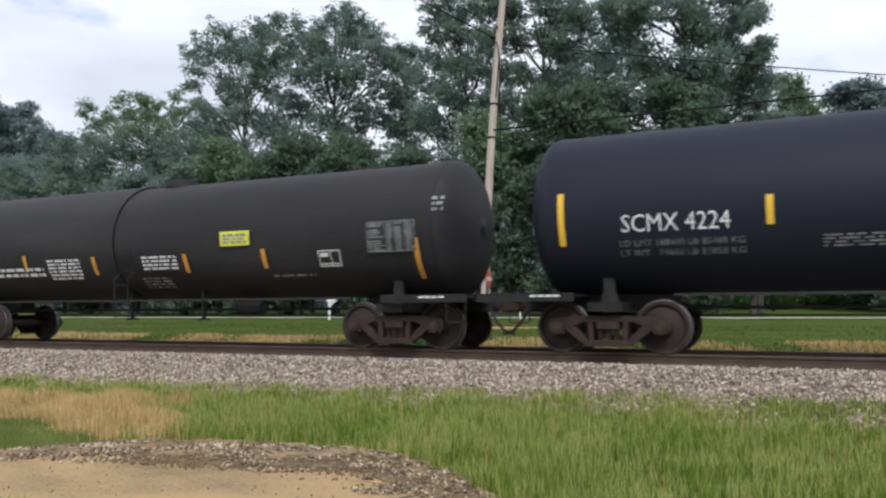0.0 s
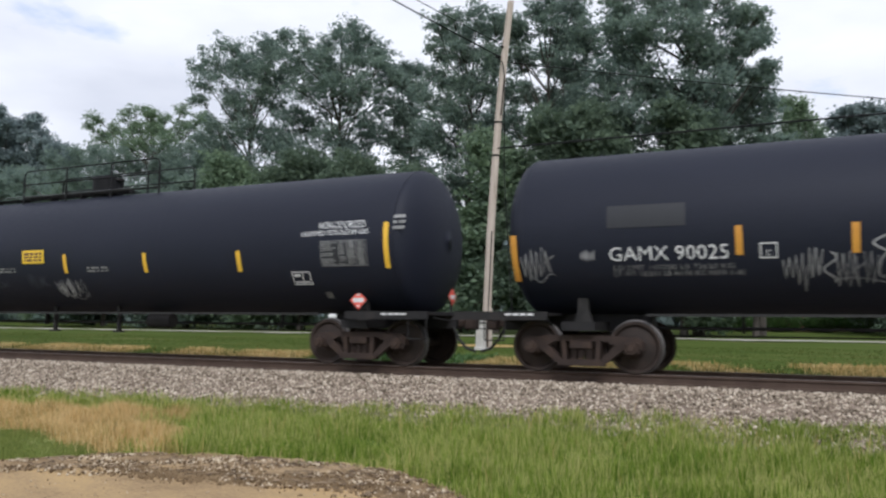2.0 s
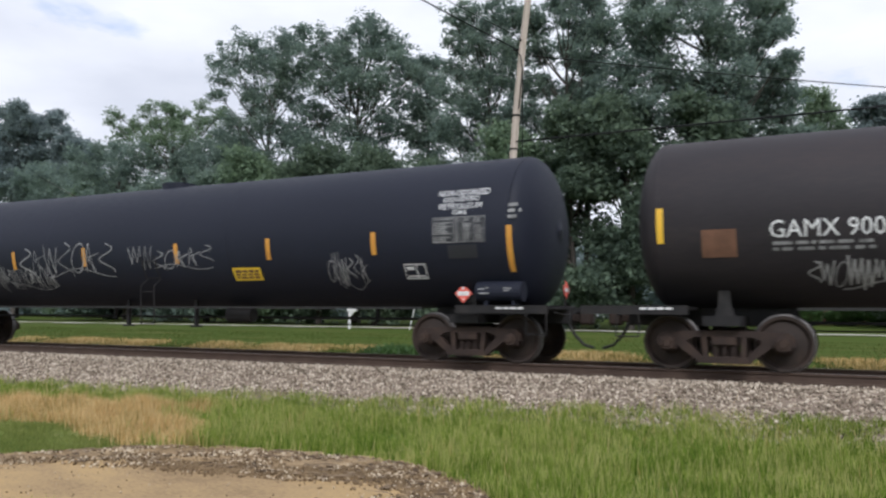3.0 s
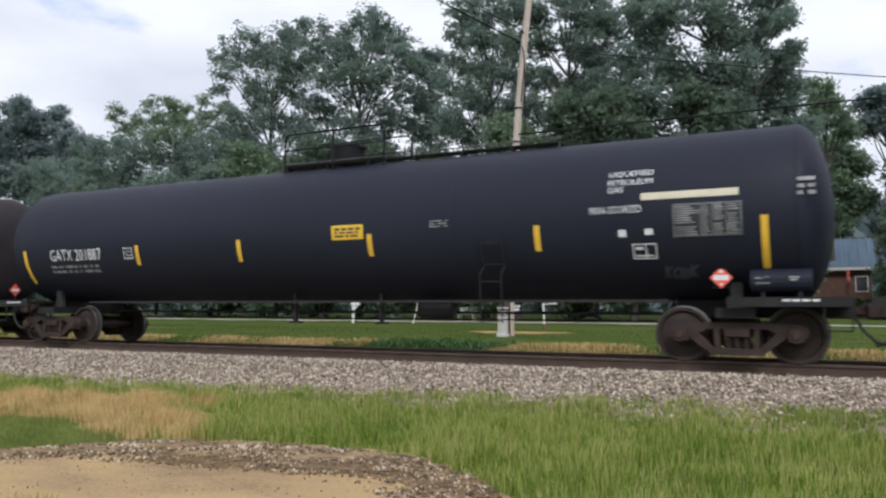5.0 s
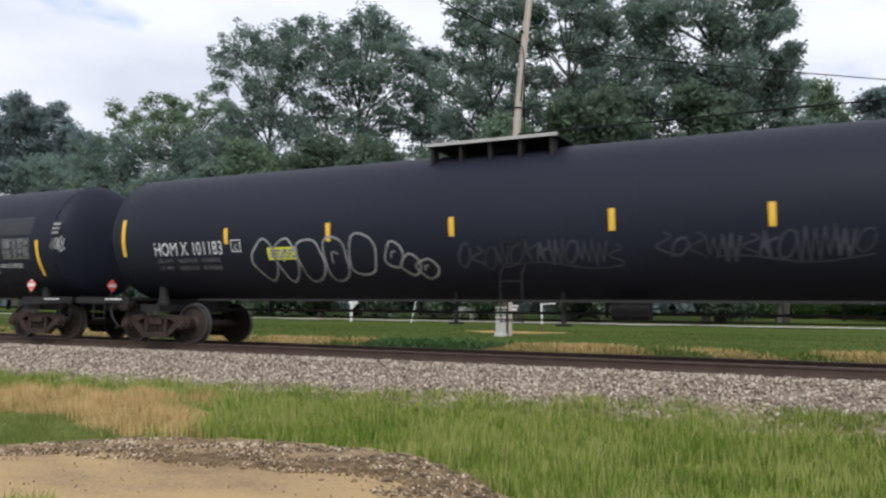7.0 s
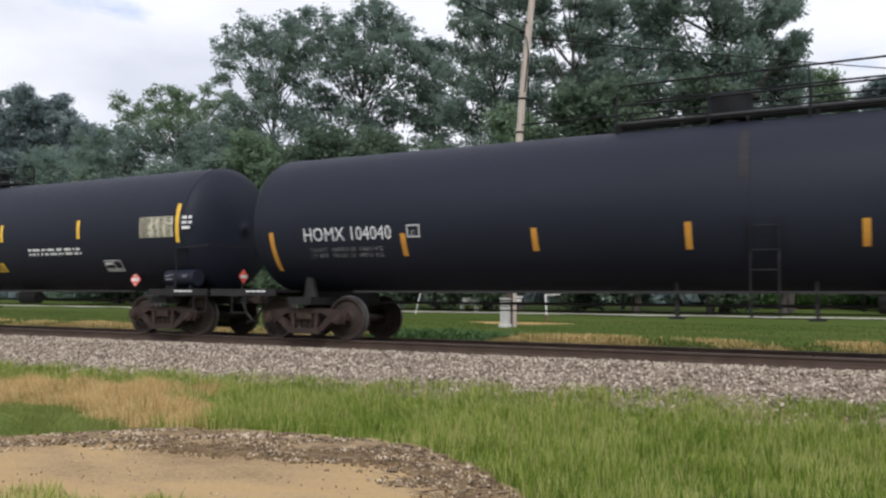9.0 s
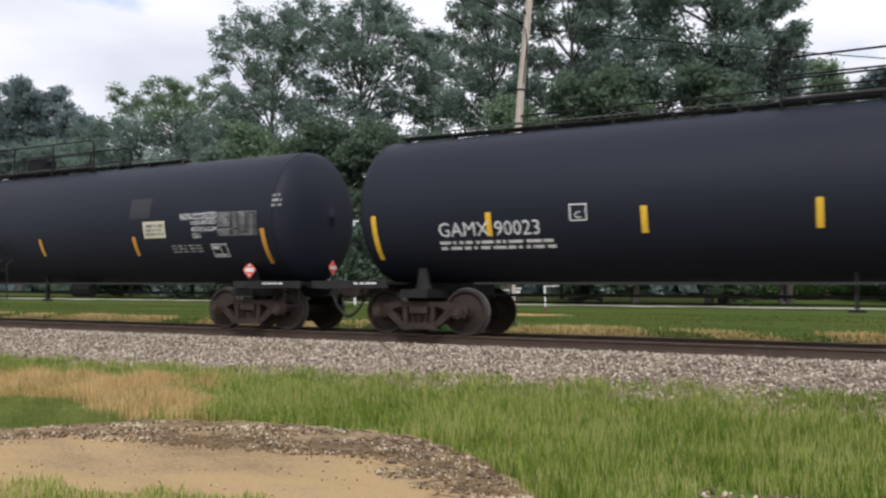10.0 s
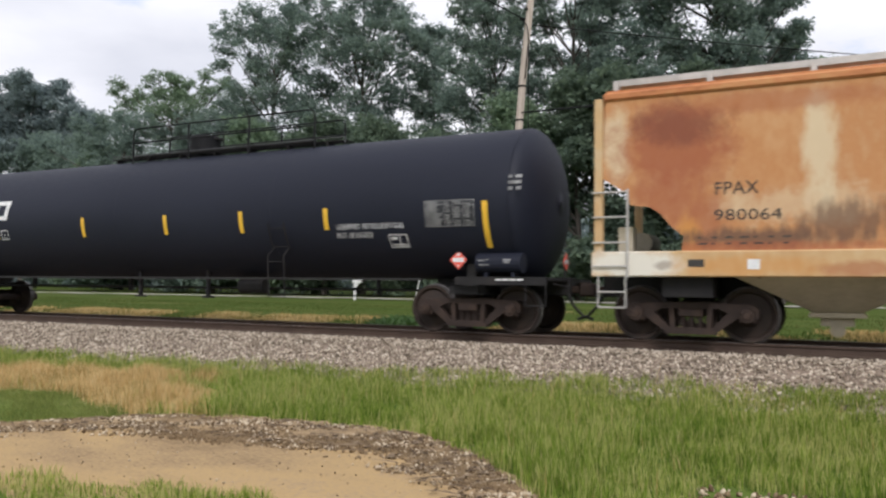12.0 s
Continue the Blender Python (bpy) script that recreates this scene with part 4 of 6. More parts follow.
def build_lawn_things():
    # roadside mailbox
    root = tagged(new("mailbox"), "white roadside mailbox on a white post by the road", "mailbox")
    root.matrix_basis = pose(-25.15, 24.0, float(ground_z(-25.1, 24.0)))
    part("post", box(-0.06, 0.06, -0.06, 0.06, -0.1, 1.0, bevel=0.006), "post_white", root)
    part("brace", add_plate(bmesh.new(), [(0.05, 0.75), (0.09, 0.75), (0.4, 1.02), (0.05, 1.02)], -0.05, 0.05), "post_white", root)
    bm = box(-0.12, 0.48, -0.1, 0.1, 1.02, 1.13)
    add_rod(bm, (-0.12, 0, 1.13), (0.48, 0, 1.13), 0.1, 14)
    part("letter_box", bm, "post_white", root)
    part("band", box(-0.063, 0.063, -0.063, 0.063, 0.7, 0.73), "frame_black", root)
    # utility pedestal with its post and signs
    z = float(ground_z(-11.2, 13.0))
    root = tagged(new("utility_pedestal"), "pale square utility pedestal on the lawn", "utility box")
    root.matrix_basis = pose(-10.24, 10.5, float(ground_z(-10.24, 10.5)))
    part("body", box(-0.145, 0.135, -0.14, 0.14, -0.05, 0.94, bevel=0.012), "concrete", root)
    part("cap", box(-0.165, 0.155, -0.16, 0.16, 0.94, 1.0, bevel=0.015), "concrete", root)
    part("strap", box(-0.15, 0.14, -0.145, 0.145, 0.7, 0.73), "frame_black", root)
    part("base_flange", box(-0.19, 0.18, -0.18, 0.18, -0.05, 0.1, bevel=0.02), "concrete", root)
    part("cap_seam", box(-0.15, 0.14, -0.145, 0.145, 0.89, 0.935), "frame_black", root)
    root = tagged(new("marker_post"), "rusty steel post with two small white marker plates", "post")
    root.matrix_basis = pose(-10.98, 13.1, z)
    part("post", box(-0.035, 0.035, -0.03, 0.03, -0.1, 1.08), "rust_post", root)
    part("plate", box(0.04, 0.4, -0.04, -0.03, 0.98, 1.04), "post_white", root)
    part("plate", box(0.1, 0.34, -0.04, -0.03, 0.84, 0.93), "post_white", root)
    root = tagged(new("pipe_post"), "thin white leaning pipe post with a dark foot", "post")
    root.matrix_basis = pose(-10.3, 15.0, float(ground_z(-10.3, 15.0)), 0, -3, 0)
    part("pipe", add_rod(bmesh.new(), (0, 0, 0.25), (0, 0, 1.1), 0.035, 10), "post_white", root)
    part("foot", add_rod(bmesh.new(), (0, 0, -0.1), (0, 0, 0.28), 0.045, 10), "rust_post", root)
    part("arm", box(0, 0.6, -0.015, 0.015, 1.05, 1.09), "post_white", root)
    root = tagged(new("guy_guard"), "slanting white cable guard beside the road", "post")
    root.matrix_basis = pose(-21.2, 24.0, float(ground_z(-21.2, 24.0)))
    part("tube", add_rod(bmesh.new(), (0, 0, -0.1), (0.45, 0, 1.6), 0.03, 8), "post_white", root)
    # garden bench beyond the road
    root = tagged(new("garden_bench"), "grey garden bench in the shade of the trees", "bench")
    root.matrix_basis = pose(-20.2, 29.0, float(ground_z(-20.2, 29.0)))
    part("seat", box(-0.5, 0.6, -0.2, 0.2, 0.42, 0.47, bevel=0.01), "galvanised", root)
    part("backrest", box(-0.5, 0.6, 0.17, 0.22, 0.5, 0.85, bevel=0.01), "galvanised", root)
    for lx in (-0.45, 0.5):
        for ly in (-0.17, 0.17):
            part("leg", box(lx, lx + 0.05, ly - 0.025, ly + 0.025, 0.0, 0.42), "galvanised", root)
    # low ring of bare sand round the pedestal
    v = [(-10.9, 13.1, float(ground_z(-10.9, 13.1)) + 0.03)] + [(-10.8 + 1.9 * math.cos(a) * (1 + 0.25 * math.sin(3 * a)), 13.2 + 0.9 * math.sin(a), float(ground_z(-10.8, 13.2 + 0.9 * math.sin(a))) + 0.02) for a in np.arange(0, 6.28, 0.26)]
    f = []
    for i in range(1, len(v)):
        f += [0, i, i % (len(v) - 1) + 1]
    tagged(new("sand_patch", fast_mesh("sand_patch", v, f, 3, "dry")), "worn straw-coloured ground round the pedestal", "ground patch", kind="structure")


def build_house():
    x0, x1, y0, y1 = -3.2, 2.6, 45.0, 53.0
    z = float(ground_z(0, 45.0)) - 0.1
    root = tagged(new("house"), "small brown brick house with a blue-grey tin roof", "house")
    root.matrix_basis = Matrix.Translation((0, 0, z))
    e, r = 3.35, 5.65
    part("wall", box(x0 + 0.5, x1 - 0.3, y0 + 0.4, y1, 0, e - 0.1), "brick_wall", root)
    bm = bmesh.new()
    for sy, ey in ((y0, y0 + 3.6), (y1 + 0.4, y0 + 3.6)):
        q = [bm.verts.new(p) for p in ((x0 + 0.4, sy, e), (x1, sy, e), (x1, ey, r), (x0 + 0.9, ey, r))]
        bm.faces.new(q)
    bmesh.ops.solidify(bm, geom=bm.faces[:], thickness=0.08)
    part("roof", bm, "tin_roof", root, "ribbed blue-grey tin roof")
    for i in range(9):
        x = x0 + 1.0 + i * 0.55
        part("roof_rib", rods([(x, y0 - 0.02, e + 0.1), (x, y0 + 3.58, r + 0.1)], 0.025, 5), "tin_roof", root)
    part("fascia", box(x0 + 0.3, x1 + 0.05, y0 - 0.08, y0 - 0.02, e - 0.12, e + 0.06), "siding", root, "pale roof edge board")
    for wx in (-1.75, 1.3):
        w = part("window", box(wx, wx + 0.8, y0 + 0.33, y0 + 0.42, 1.75, 2.85), "siding", root, "small window in a pale frame")
        part("pane", box(wx + 0.08, wx + 0.72, y0 + 0.31, y0 + 0.328, 1.83, 2.77), "dark_glass", w)
    part("wing", box(x0 - 1.6, x0 + 0.45, y0 + 0.9, y1 - 1, 0, 3.0), "siding", root, "pale clapboard side wing")
    w = part("window", box(x0 - 0.6, x0 + 0.1, y0 + 0.83, y0 + 0.92, 1.2, 2.4), "siding", root)
    part("pane", box(x0 - 0.53, x0 + 0.03, y0 + 0.81, y0 + 0.828, 1.27, 2.33), "dark_glass", w)
    bm = bmesh.new()
    q = [bm.verts.new(p) for p in ((x0 - 1.9, y0 + 0.6, 3.0), (x0 + 0.5, y0 + 0.6, 3.0), (x0 + 0.5, y0 + 3.6, 4.9), (x0 - 1.5, y0 + 3.6, 4.9))]
    bm.faces.new(q)
    bmesh.ops.solidify(bm, geom=bm.faces[:], thickness=0.08)
    part("wing_roof", bm, "tin_roof", root)
    for px in (-4.6, -4.0):
        part("porch_post", box(px, px + 0.12, y0 + 0.62, y0 + 0.74, 0, 3.0), "siding", root)


def build_shrubs():
    # added shrubs that cover the wall's foot and make it read dark
    for i, (x, y, h, w) in enumerate(((-6.4, 42.8, 1.5, 2.6), (-3.9, 43.2, 1.35, 2.4), (-1.6, 43.0, 1.5, 2.6), (0.8, 43.2, 1.4, 2.4), (3.2, 42.8, 1.7, 3.0))):
        rng = np.random.default_rng(90 + i)
        root = tagged(new("shrub"), "low dark green shrub added to darken the house's foot", "shrub", "shrubs by the house")
        root.matrix_basis = pose(x, y, float(ground_z(x, y)) - 0.05)
        bm = bmesh.new()
        for k in range(9):
            e = Vector((rng.normal() * w * 0.2, rng.normal() * 0.4, h * (0.5 + 0.4 * rng.random())))
            limb(bm, [Vector((0, 0, 0)), e * 0.5 + Vector((0, 0, 0.1)), e], 0.03, 0.01, 5)
        part("stems", bm, "bark", root)
        d = rng.normal(size=(3500, 3))
        d /= np.linalg.norm(d, axis=1, keepdims=True)
        at = d * (0.4 + 0.6 * rng.random((3500, 1)) ** 0.4) * np.array([w / 2, 0.9, h / 2]) + np.array([0, 0, h / 2])
        v = leaf_quads(rng, at, 0.09)
        part("crown", fast_mesh("crown", v, np.arange(len(v)), 4, "weed"), "weed", root)


build_trees()
build_shrubs()
build_pole()
build_lawn_things()
build_house()


# ---- the train ----
TANK_R, TANK_Z = 1.5, 2.53


def wheel_profile_mesh():
    """A wheelset along y: two dished steel wheels with flanges on an axle."""
    bm = bmesh.new()
    prof = [(0.10, 0.06), (0.10, 0.09), (0.15, 0.085), (0.2, 0.03), (0.36, 0.0), (0.4, 0.055), (0.45, 0.06), (0.457, 0.05), (0.462, -0.06), (0.487, -0.068), (0.487, -0.085), (0.4, -0.08), (0.36, -0.03), (0.2, -0.03), (0.1, -0.07)]
    seg = 36
    for side in (-1, 1):
        rings = []
        for k in range(seg):
            a = 2 * math.pi * k / seg
            rings.append([bm.verts.new((r * math.cos(a), side * (0.755 + w), r * math.sin(a))) for r, w in prof])
        for k in range(seg):
            p, q = rings[k], rings[(k + 1) % seg]
            for i in range(len(prof) - 1):
                bm.faces.new((p[i], p[i + 1], q[i + 1], q[i])).material_index = 1 if 6 <= i <= 9 else 0
    add_rod(bm, (0, -0.95, 0), (0, 0.95, 0), 0.085, 16)
    bmesh.ops.recalc_face_normals(bm, faces=bm.faces)
    me = mesh_of("wheelset", bm, "wheel")
    me.materials.append(M["tread"])
    return me


def side_frame_mesh():
    """Cast side frame: bearing pedestals, arched top chord, slanting arms and the spring seat."""
    bm = bmesh.new()
    top = [(-1.07, 0.42), (-1.07, 0.56), (-0.98, 0.64), (-0.75, 0.64), (-0.5, 0.66), (0.5, 0.66), (0.75, 0.64), (0.98, 0.64), (1.07, 0.56), (1.07, 0.42), (0.97, 0.40), (0.94, 0.50), (0.84, 0.50), (0.80, 0.40), (0.70, 0.44), (0.45, 0.56), (-0.45, 0.56), (-0.70, 0.44), (-0.80, 0.40), (-0.84, 0.50), (-0.94, 0.50), (-0.97, 0.40)]
    add_plate(bm, top, -0.075, 0.075)
    for s in (-1, 1):
        add_plate(bm, [(s * 0.66, 0.56), (s * 0.78, 0.44), (s * 0.40, 0.15), (s * 0.27, 0.17)], -0.07, 0.07)
        add_plate(bm, [(s * 0.36, 0.6), (s * 0.27, 0.6), (s * 0.25, 0.2), (s * 0.33, 0.2)], -0.065, 0.065)
        add_box(bm, s * 0.89 - 0.13, s * 0.89 + 0.13, -0.1, 0.1, 0.33, 0.56, bevel=0.03)
    add_plate(bm, [(-0.42, 0.13), (0.42, 0.13), (0.36, 0.24), (-0.36, 0.24)], -0.11, 0.11)
    bmesh.ops.recalc_face_normals(bm, faces=bm.faces)
    return mesh_of("side_frame", bm, "cast")


def spring_mesh():
    turns = np.arange(0, 6.5 * 2 * math.pi, math.pi / 3)
    return mesh_of("spring", rods([(0.06 * math.cos(t), 0.06 * math.sin(t), 0.037 * t / (2 * math.pi)) for t in turns], 0.013, 4), "cast")


def cap_mesh():
    bm = bmesh.new()
    add_rod(bm, (0, 0.02, 0), (0, -0.09, 0), 0.125, 20, 0.115)
    add_rod(bm, (0, -0.09, 0), (0, -0.12, 0), 0.075, 14, 0.06)
    for k in range(3):
        a = k * 2.094 + 0.5
        add_rod(bm, (0.085 * math.cos(a), -0.09, 0.085 * math.sin(a)), (0.085 * math.cos(a), -0.115, 0.085 * math.sin(a)), 0.017, 6)
    return mesh_of("bearing_cap", bm, "cast")


WHEELSET, SIDE_FRAME, SPRING, CAP = wheel_profile_mesh(), side_frame_mesh(), spring_mesh(), cap_mesh()
BOLSTER = mesh_of("truck", add_box(box(-0.2, 0.2, -1.1, 1.1, 0.42, 0.57, bevel=0.02), -0.25, 0.25, -0.35, 0.35, 0.55, 0.72, bevel=0.02), "cast")
SHOE = mesh_of("brake_beam", add_box(add_rod(bmesh.new(), (0, -0.75, 0), (0, 0.75, 0), 0.04, 8), -0.05, 0.05, -0.85, -0.68, -0.16, 0.16, bevel=0.02), "cast")
WHEELSETS = {-1: [], 1: []}


def add_truck(car, s):
    truck = part("truck", BOLSTER, "cast", car, "rust-brown cast steel two-axle truck", pose(s, 0, 0))
    for side in (-1, 1):
        part("side_frame", SIDE_FRAME, "cast", truck, "", pose(0, side * 1.0, 0))
        for k in (-1, 0, 1):
            part("spring", SPRING, "cast", truck, "", pose(k * 0.14, side * 1.0, 0.215))
        for e in (-0.89, 0.89):
            part("bearing_cap", CAP, "cast", truck, "", pose(e, side * 1.08, 0.457, 0, 0, 0 if side < 0 else 180))
    for e in (-1, 1):
        part("brake_beam", SHOE, "cast", truck, "", pose(e * 0.36, 0, 0.42))
        w = part("wheelset", WHEELSET, "wheel", truck, "dark steel wheels with worn bright treads", pose(e * 0.89, 0, 0.457))
        WHEELSETS[e].append(w)


def revolve(bm, prof, seg=56):
    """A body of revolution about the tank's axis: (s, radius) pairs."""
    rings = []
    for s, r in prof:
        rings.append([bm.verts.new((s, -r * math.cos(2 * math.pi * k / seg), TANK_Z + r * math.sin(2 * math.pi * k / seg))) for k in range(seg)])
    for p, q in zip(rings, rings[1:]):
        for k in range(seg):
            bm.faces.new((p[k], q[k], q[(k + 1) % seg], p[(k + 1) % seg]))
    bm.faces.new(rings[0][::-1]), bm.faces.new(rings[-1])
    return bm


def on_tank(s, z, lift=0.008):
    r = TANK_R
    h = max(-0.999, min(0.999, (z - TANK_Z) / r))
    c = math.sqrt(1 - h * h)
    return Vector((s, -(r + lift) * c, TANK_Z + (r + lift) * h))


def bent(bm, s0, s1, z0, z1, lift=0.008, n=5):
    """A thin sheet that hugs the tank's near side, with turned-in edges."""
    rows = [[bm.verts.new(on_tank(s, z0 + (z1 - z0) * i / n, lift)) for s in (s0, s1)] for i in range(n + 1)]
    for a, b in zip(rows, rows[1:]):
        bm.faces.new((a[0], a[1], b[1], b[0]))
    return bm


def sheet(car, name, s0, s1, z0, z1, mat, label="", lift=0.008, n=5):
    return part(name, bent(bmesh.new(), s0, s1, z0, z1, lift, n), mat, car, label)


def stripes(car, places, mat="yellow", w=0.055):
    for s, z0, z1 in places:
        sheet(car, "reflective_stripe", s - w, s + w, z0, z1, mat, "yellow reflective stripe" if mat == "yellow" else "faded orange reflective stripe")


def lettering(car, text, s0, s1, z0, z1, mat="white", flat=None, label=""):
    """Painted letters fitted into s0..s1 and z0..z1."""
    cu = bpy.data.curves.new("lettering", "FONT")
    cu.body, cu.resolution_u, cu.offset = text, 2, 0.0
    tmp = bpy.data.objects.new("lettering", cu)
    scene.collection.objects.link(tmp)
    me = bpy.data.meshes.new_from_object(tmp.evaluated_get(bpy.context.evaluated_depsgraph_get()))
    bpy.data.objects.remove(tmp)
    co = np.array([v.co for v in me.vertices])
    lo, hi = co.min(0), co.max(0)
    for v in me.vertices:
        s = s0 + (s1 - s0) * (v.co.x - lo[0]) / (hi[0] - lo[0])
        z = z0 + (z1 - z0) * (v.co.y - lo[1]) / (hi[1] - lo[1])
        v.co = on_tank(s, z, 0.012) if flat is None else Vector((s, flat, z))
    me.materials.clear()
    me.materials.append(M[mat])
    if z1 - z0 < 0.2:
        return tagged(part("lettering", me, mat, car, label), kind="stuff")
    # one part for each letter or figure
    bm = bmesh.new()
    bm.from_mesh(me)
    left = set(bm.verts)
    while left:
        isle, todo = set(), [min(left, key=lambda v: v.index)]
        while todo:
            v = todo.pop()
            if v not in isle:
                isle.add(v)
                todo += [e.other_vert(v) for e in v.link_edges]
        left -= isle
        glyph, made = bmesh.new(), {}
        for v in isle:
            made[v] = glyph.verts.new(v.co)
        for face in {f_ for v in isle for f_ in v.link_faces}:
            glyph.faces.new([made[v] for v in face.verts])
        part("letter", glyph, mat, car)
    bm.free()


def bars(car, s0, s1, z0, z1, rows, mat="white", seed=0, name="small_print", fill=0.55):
    """Small print too small to read: rows of short bars."""
    rng = random.Random(seed * 7 + rows)
    bm = bmesh.new()
    step = (z1 - z0) / rows
    for i in range(rows):
        s, z = s0, z1 - step * (i + 1)
        while s < s1 - 0.03:
            w = min(rng.uniform(0.06, 0.3), s1 - s)
            bent(bm, s, s + w, z + step * (1 - fill) / 2, z + step * (1 + fill) / 2, 0.01, 1)
            s += w + rng.uniform(0.03, 0.08)
    return tagged(part(name, bm, mat, car), kind="stuff")


def frame_box(car, s0, s1, z0, z1, inner=True):
    bm = bmesh.new()
    t = 0.02
    for a, b, c, d in ((s0, s1, z0, z0 + t), (s0, s1, z1 - t, z1), (s0, s0 + t, z0, z1), (s1 - t, s1, z0, z1)):
        bent(bm, a, b, c, d, 0.01, 2)
    if inner:
        m_ = s0 + (s1 - s0) * 0.55
        bent(bm, m_, m_ + t, z0, z1, 0.01, 2)
        bent(bm, s0 + 0.05, m_ - 0.04, z0 + (z1 - z0) * 0.6, z1 - 0.05, 0.01, 1)
        bent(bm, s0 + 0.05, s1 - 0.05, z0 + 0.04, z0 + 0.065, 0.01, 1)
    return part("stencil_box", bm, "white", car, "white stencilled box")


def data_table(car, s0, s1, z0, z1, seed=1, mat="faded"):
    """Inspection table: a framed panel with ruled rows."""
    t = sheet(car, "data_table", s0, s1, z0, z1, "grey_patch" if mat == "faded" else mat, "framed inspection data table")
    bm = bmesh.new()
    for z in (z0, z1 - 0.015):
        bent(bm, s0, s1, z, z + 0.015, 0.012, 1)
    for s in (s0, s1 - 0.015, s0 + (s1 - s0) * 0.4, s0 + (s1 - s0) * 0.57, s0 + (s1 - s0) * 0.78):
        bent(bm, s, s + 0.012, z0, z1, 0.012, 3)
    rng = random.Random(seed)
    n = 13
    for i in range(n):
        z = z0 + 0.025 + (z1 - z0 - 0.04) * i / n
        h = (z1 - z0) / n * 0.5
        for a, b in ((0.03, 0.38), (0.43, 0.55), (0.6, 0.76), (0.81, 0.97)):
            if rng.random() < (0.85 if a < 0.1 else 0.94):
                e = a + (b - a) * rng.uniform(0.6, 1)
                bent(bm, s0 + (s1 - s0) * a, s0 + (s1 - s0) * e, z, z + h, 0.012, 1)
    tagged(part("ruling", bm, "faded" if mat != "tan_sign" else "grey_patch", t), kind="stuff")
    return t


def diamond(car, s, z, r, mat="red"):
    """Hazard placard: a diamond plate on a bracket."""
    p = part("placard", add_plate(bmesh.new(), [(s - r, 0), (s, -r), (s + r, 0), (s, r)], -0.006, 0.006), mat, car, "red diamond hazard placard" if mat == "red" else "white diamond hazard placard",
             Matrix.Translation(on_tank(0, z, 0.09)))
    bm = bmesh.new()
    if mat == "red":
        add_box(bm, s - r * 0.66, s + r * 0.66, -0.012, -0.009, -r * 0.24, r * 0.24)
        add_plate(bm, [(s - r * 0.25, r * 0.45), (s + r * 0.25, r * 0.45), (s, r * 0.8)], -0.012, -0.009)
        add_box(bm, s - r * 0.1, s + r * 0.1, -0.012, -0.009, -r * 0.72, -r * 0.5)
        part("print", bm, "white", p)
    else:
        for k in range(-2, 3):
            add_box(bm, s + k * r * 0.24 - r * 0.05, s + k * r * 0.24 + r * 0.05, -0.012, -0.009, r * 0.1, r * (0.8 - 0.22 * abs(k)))
        add_box(bm, s - r * 0.4, s + r * 0.4, -0.012, -0.009, -r * 0.3, -r * 0.12)
        part("print", bm, "letter_black", p)
    part("bracket", box(s - r * 0.8, s + r * 0.8, 0.012, 0.11, -r * 0.9, -r * 0.84), "frame_black", p)


def notice(car, s0, s1, z0, z1, mat="sign_yellow", label="yellow warning notice with dark print"):
    p = sheet(car, "notice", s0, s1, z0, z1, mat, label)
    bm = bmesh.new()
    h = (z1 - z0)
    for k, (a, b) in enumerate(((0.62, 0.82), (0.4, 0.54), (0.16, 0.32))):
        s = s0 + 0.07
        while s < s1 - 0.12:
            w = min(0.08 + 0.05 * ((k * 3 + int(s * 50)) % 4), s1 - 0.06 - s)
            bent(bm, s, s + w, z0 + h * a, z0 + h * b, 0.012, 1)
            s += w + 0.035
    tagged(part("print", bm, "rust_post" if mat == "sign_yellow" else "faded", p), kind="stuff")


def stroke(bm, pts, w):
    """A sprayed line along points (s, z) on the tank, in short pieces that follow its curve."""
    fine = []
    for (a, b), (c, d) in zip(pts, pts[1:]):
        k = max(1, int(math.hypot(c - a, d - b) / 0.09))
        fine += [(a + (c - a) * i / k, b + (d - b) * i / k) for i in range(k)]
    pts = fine + [pts[-1]]
    for k in range(len(pts) - 1):
        (a, b), (c, d) = pts[k], pts[k + 1]
        n = Vector((-(d - b), c - a))
        if n.length < 1e-5:
            continue
        n = n.normalized() * w
        e = 0.15 * w / max(1e-3, math.hypot(c - a, d - b))
        q = [bm.verts.new(on_tank(s, z, 0.011)) for s, z in ((a - n.x - (c - a) * e, b - n.y), (c - n.x, d - n.y), (c + n.x, d + n.y), (a + n.x, b + n.y))]
        bm.faces.new(q)


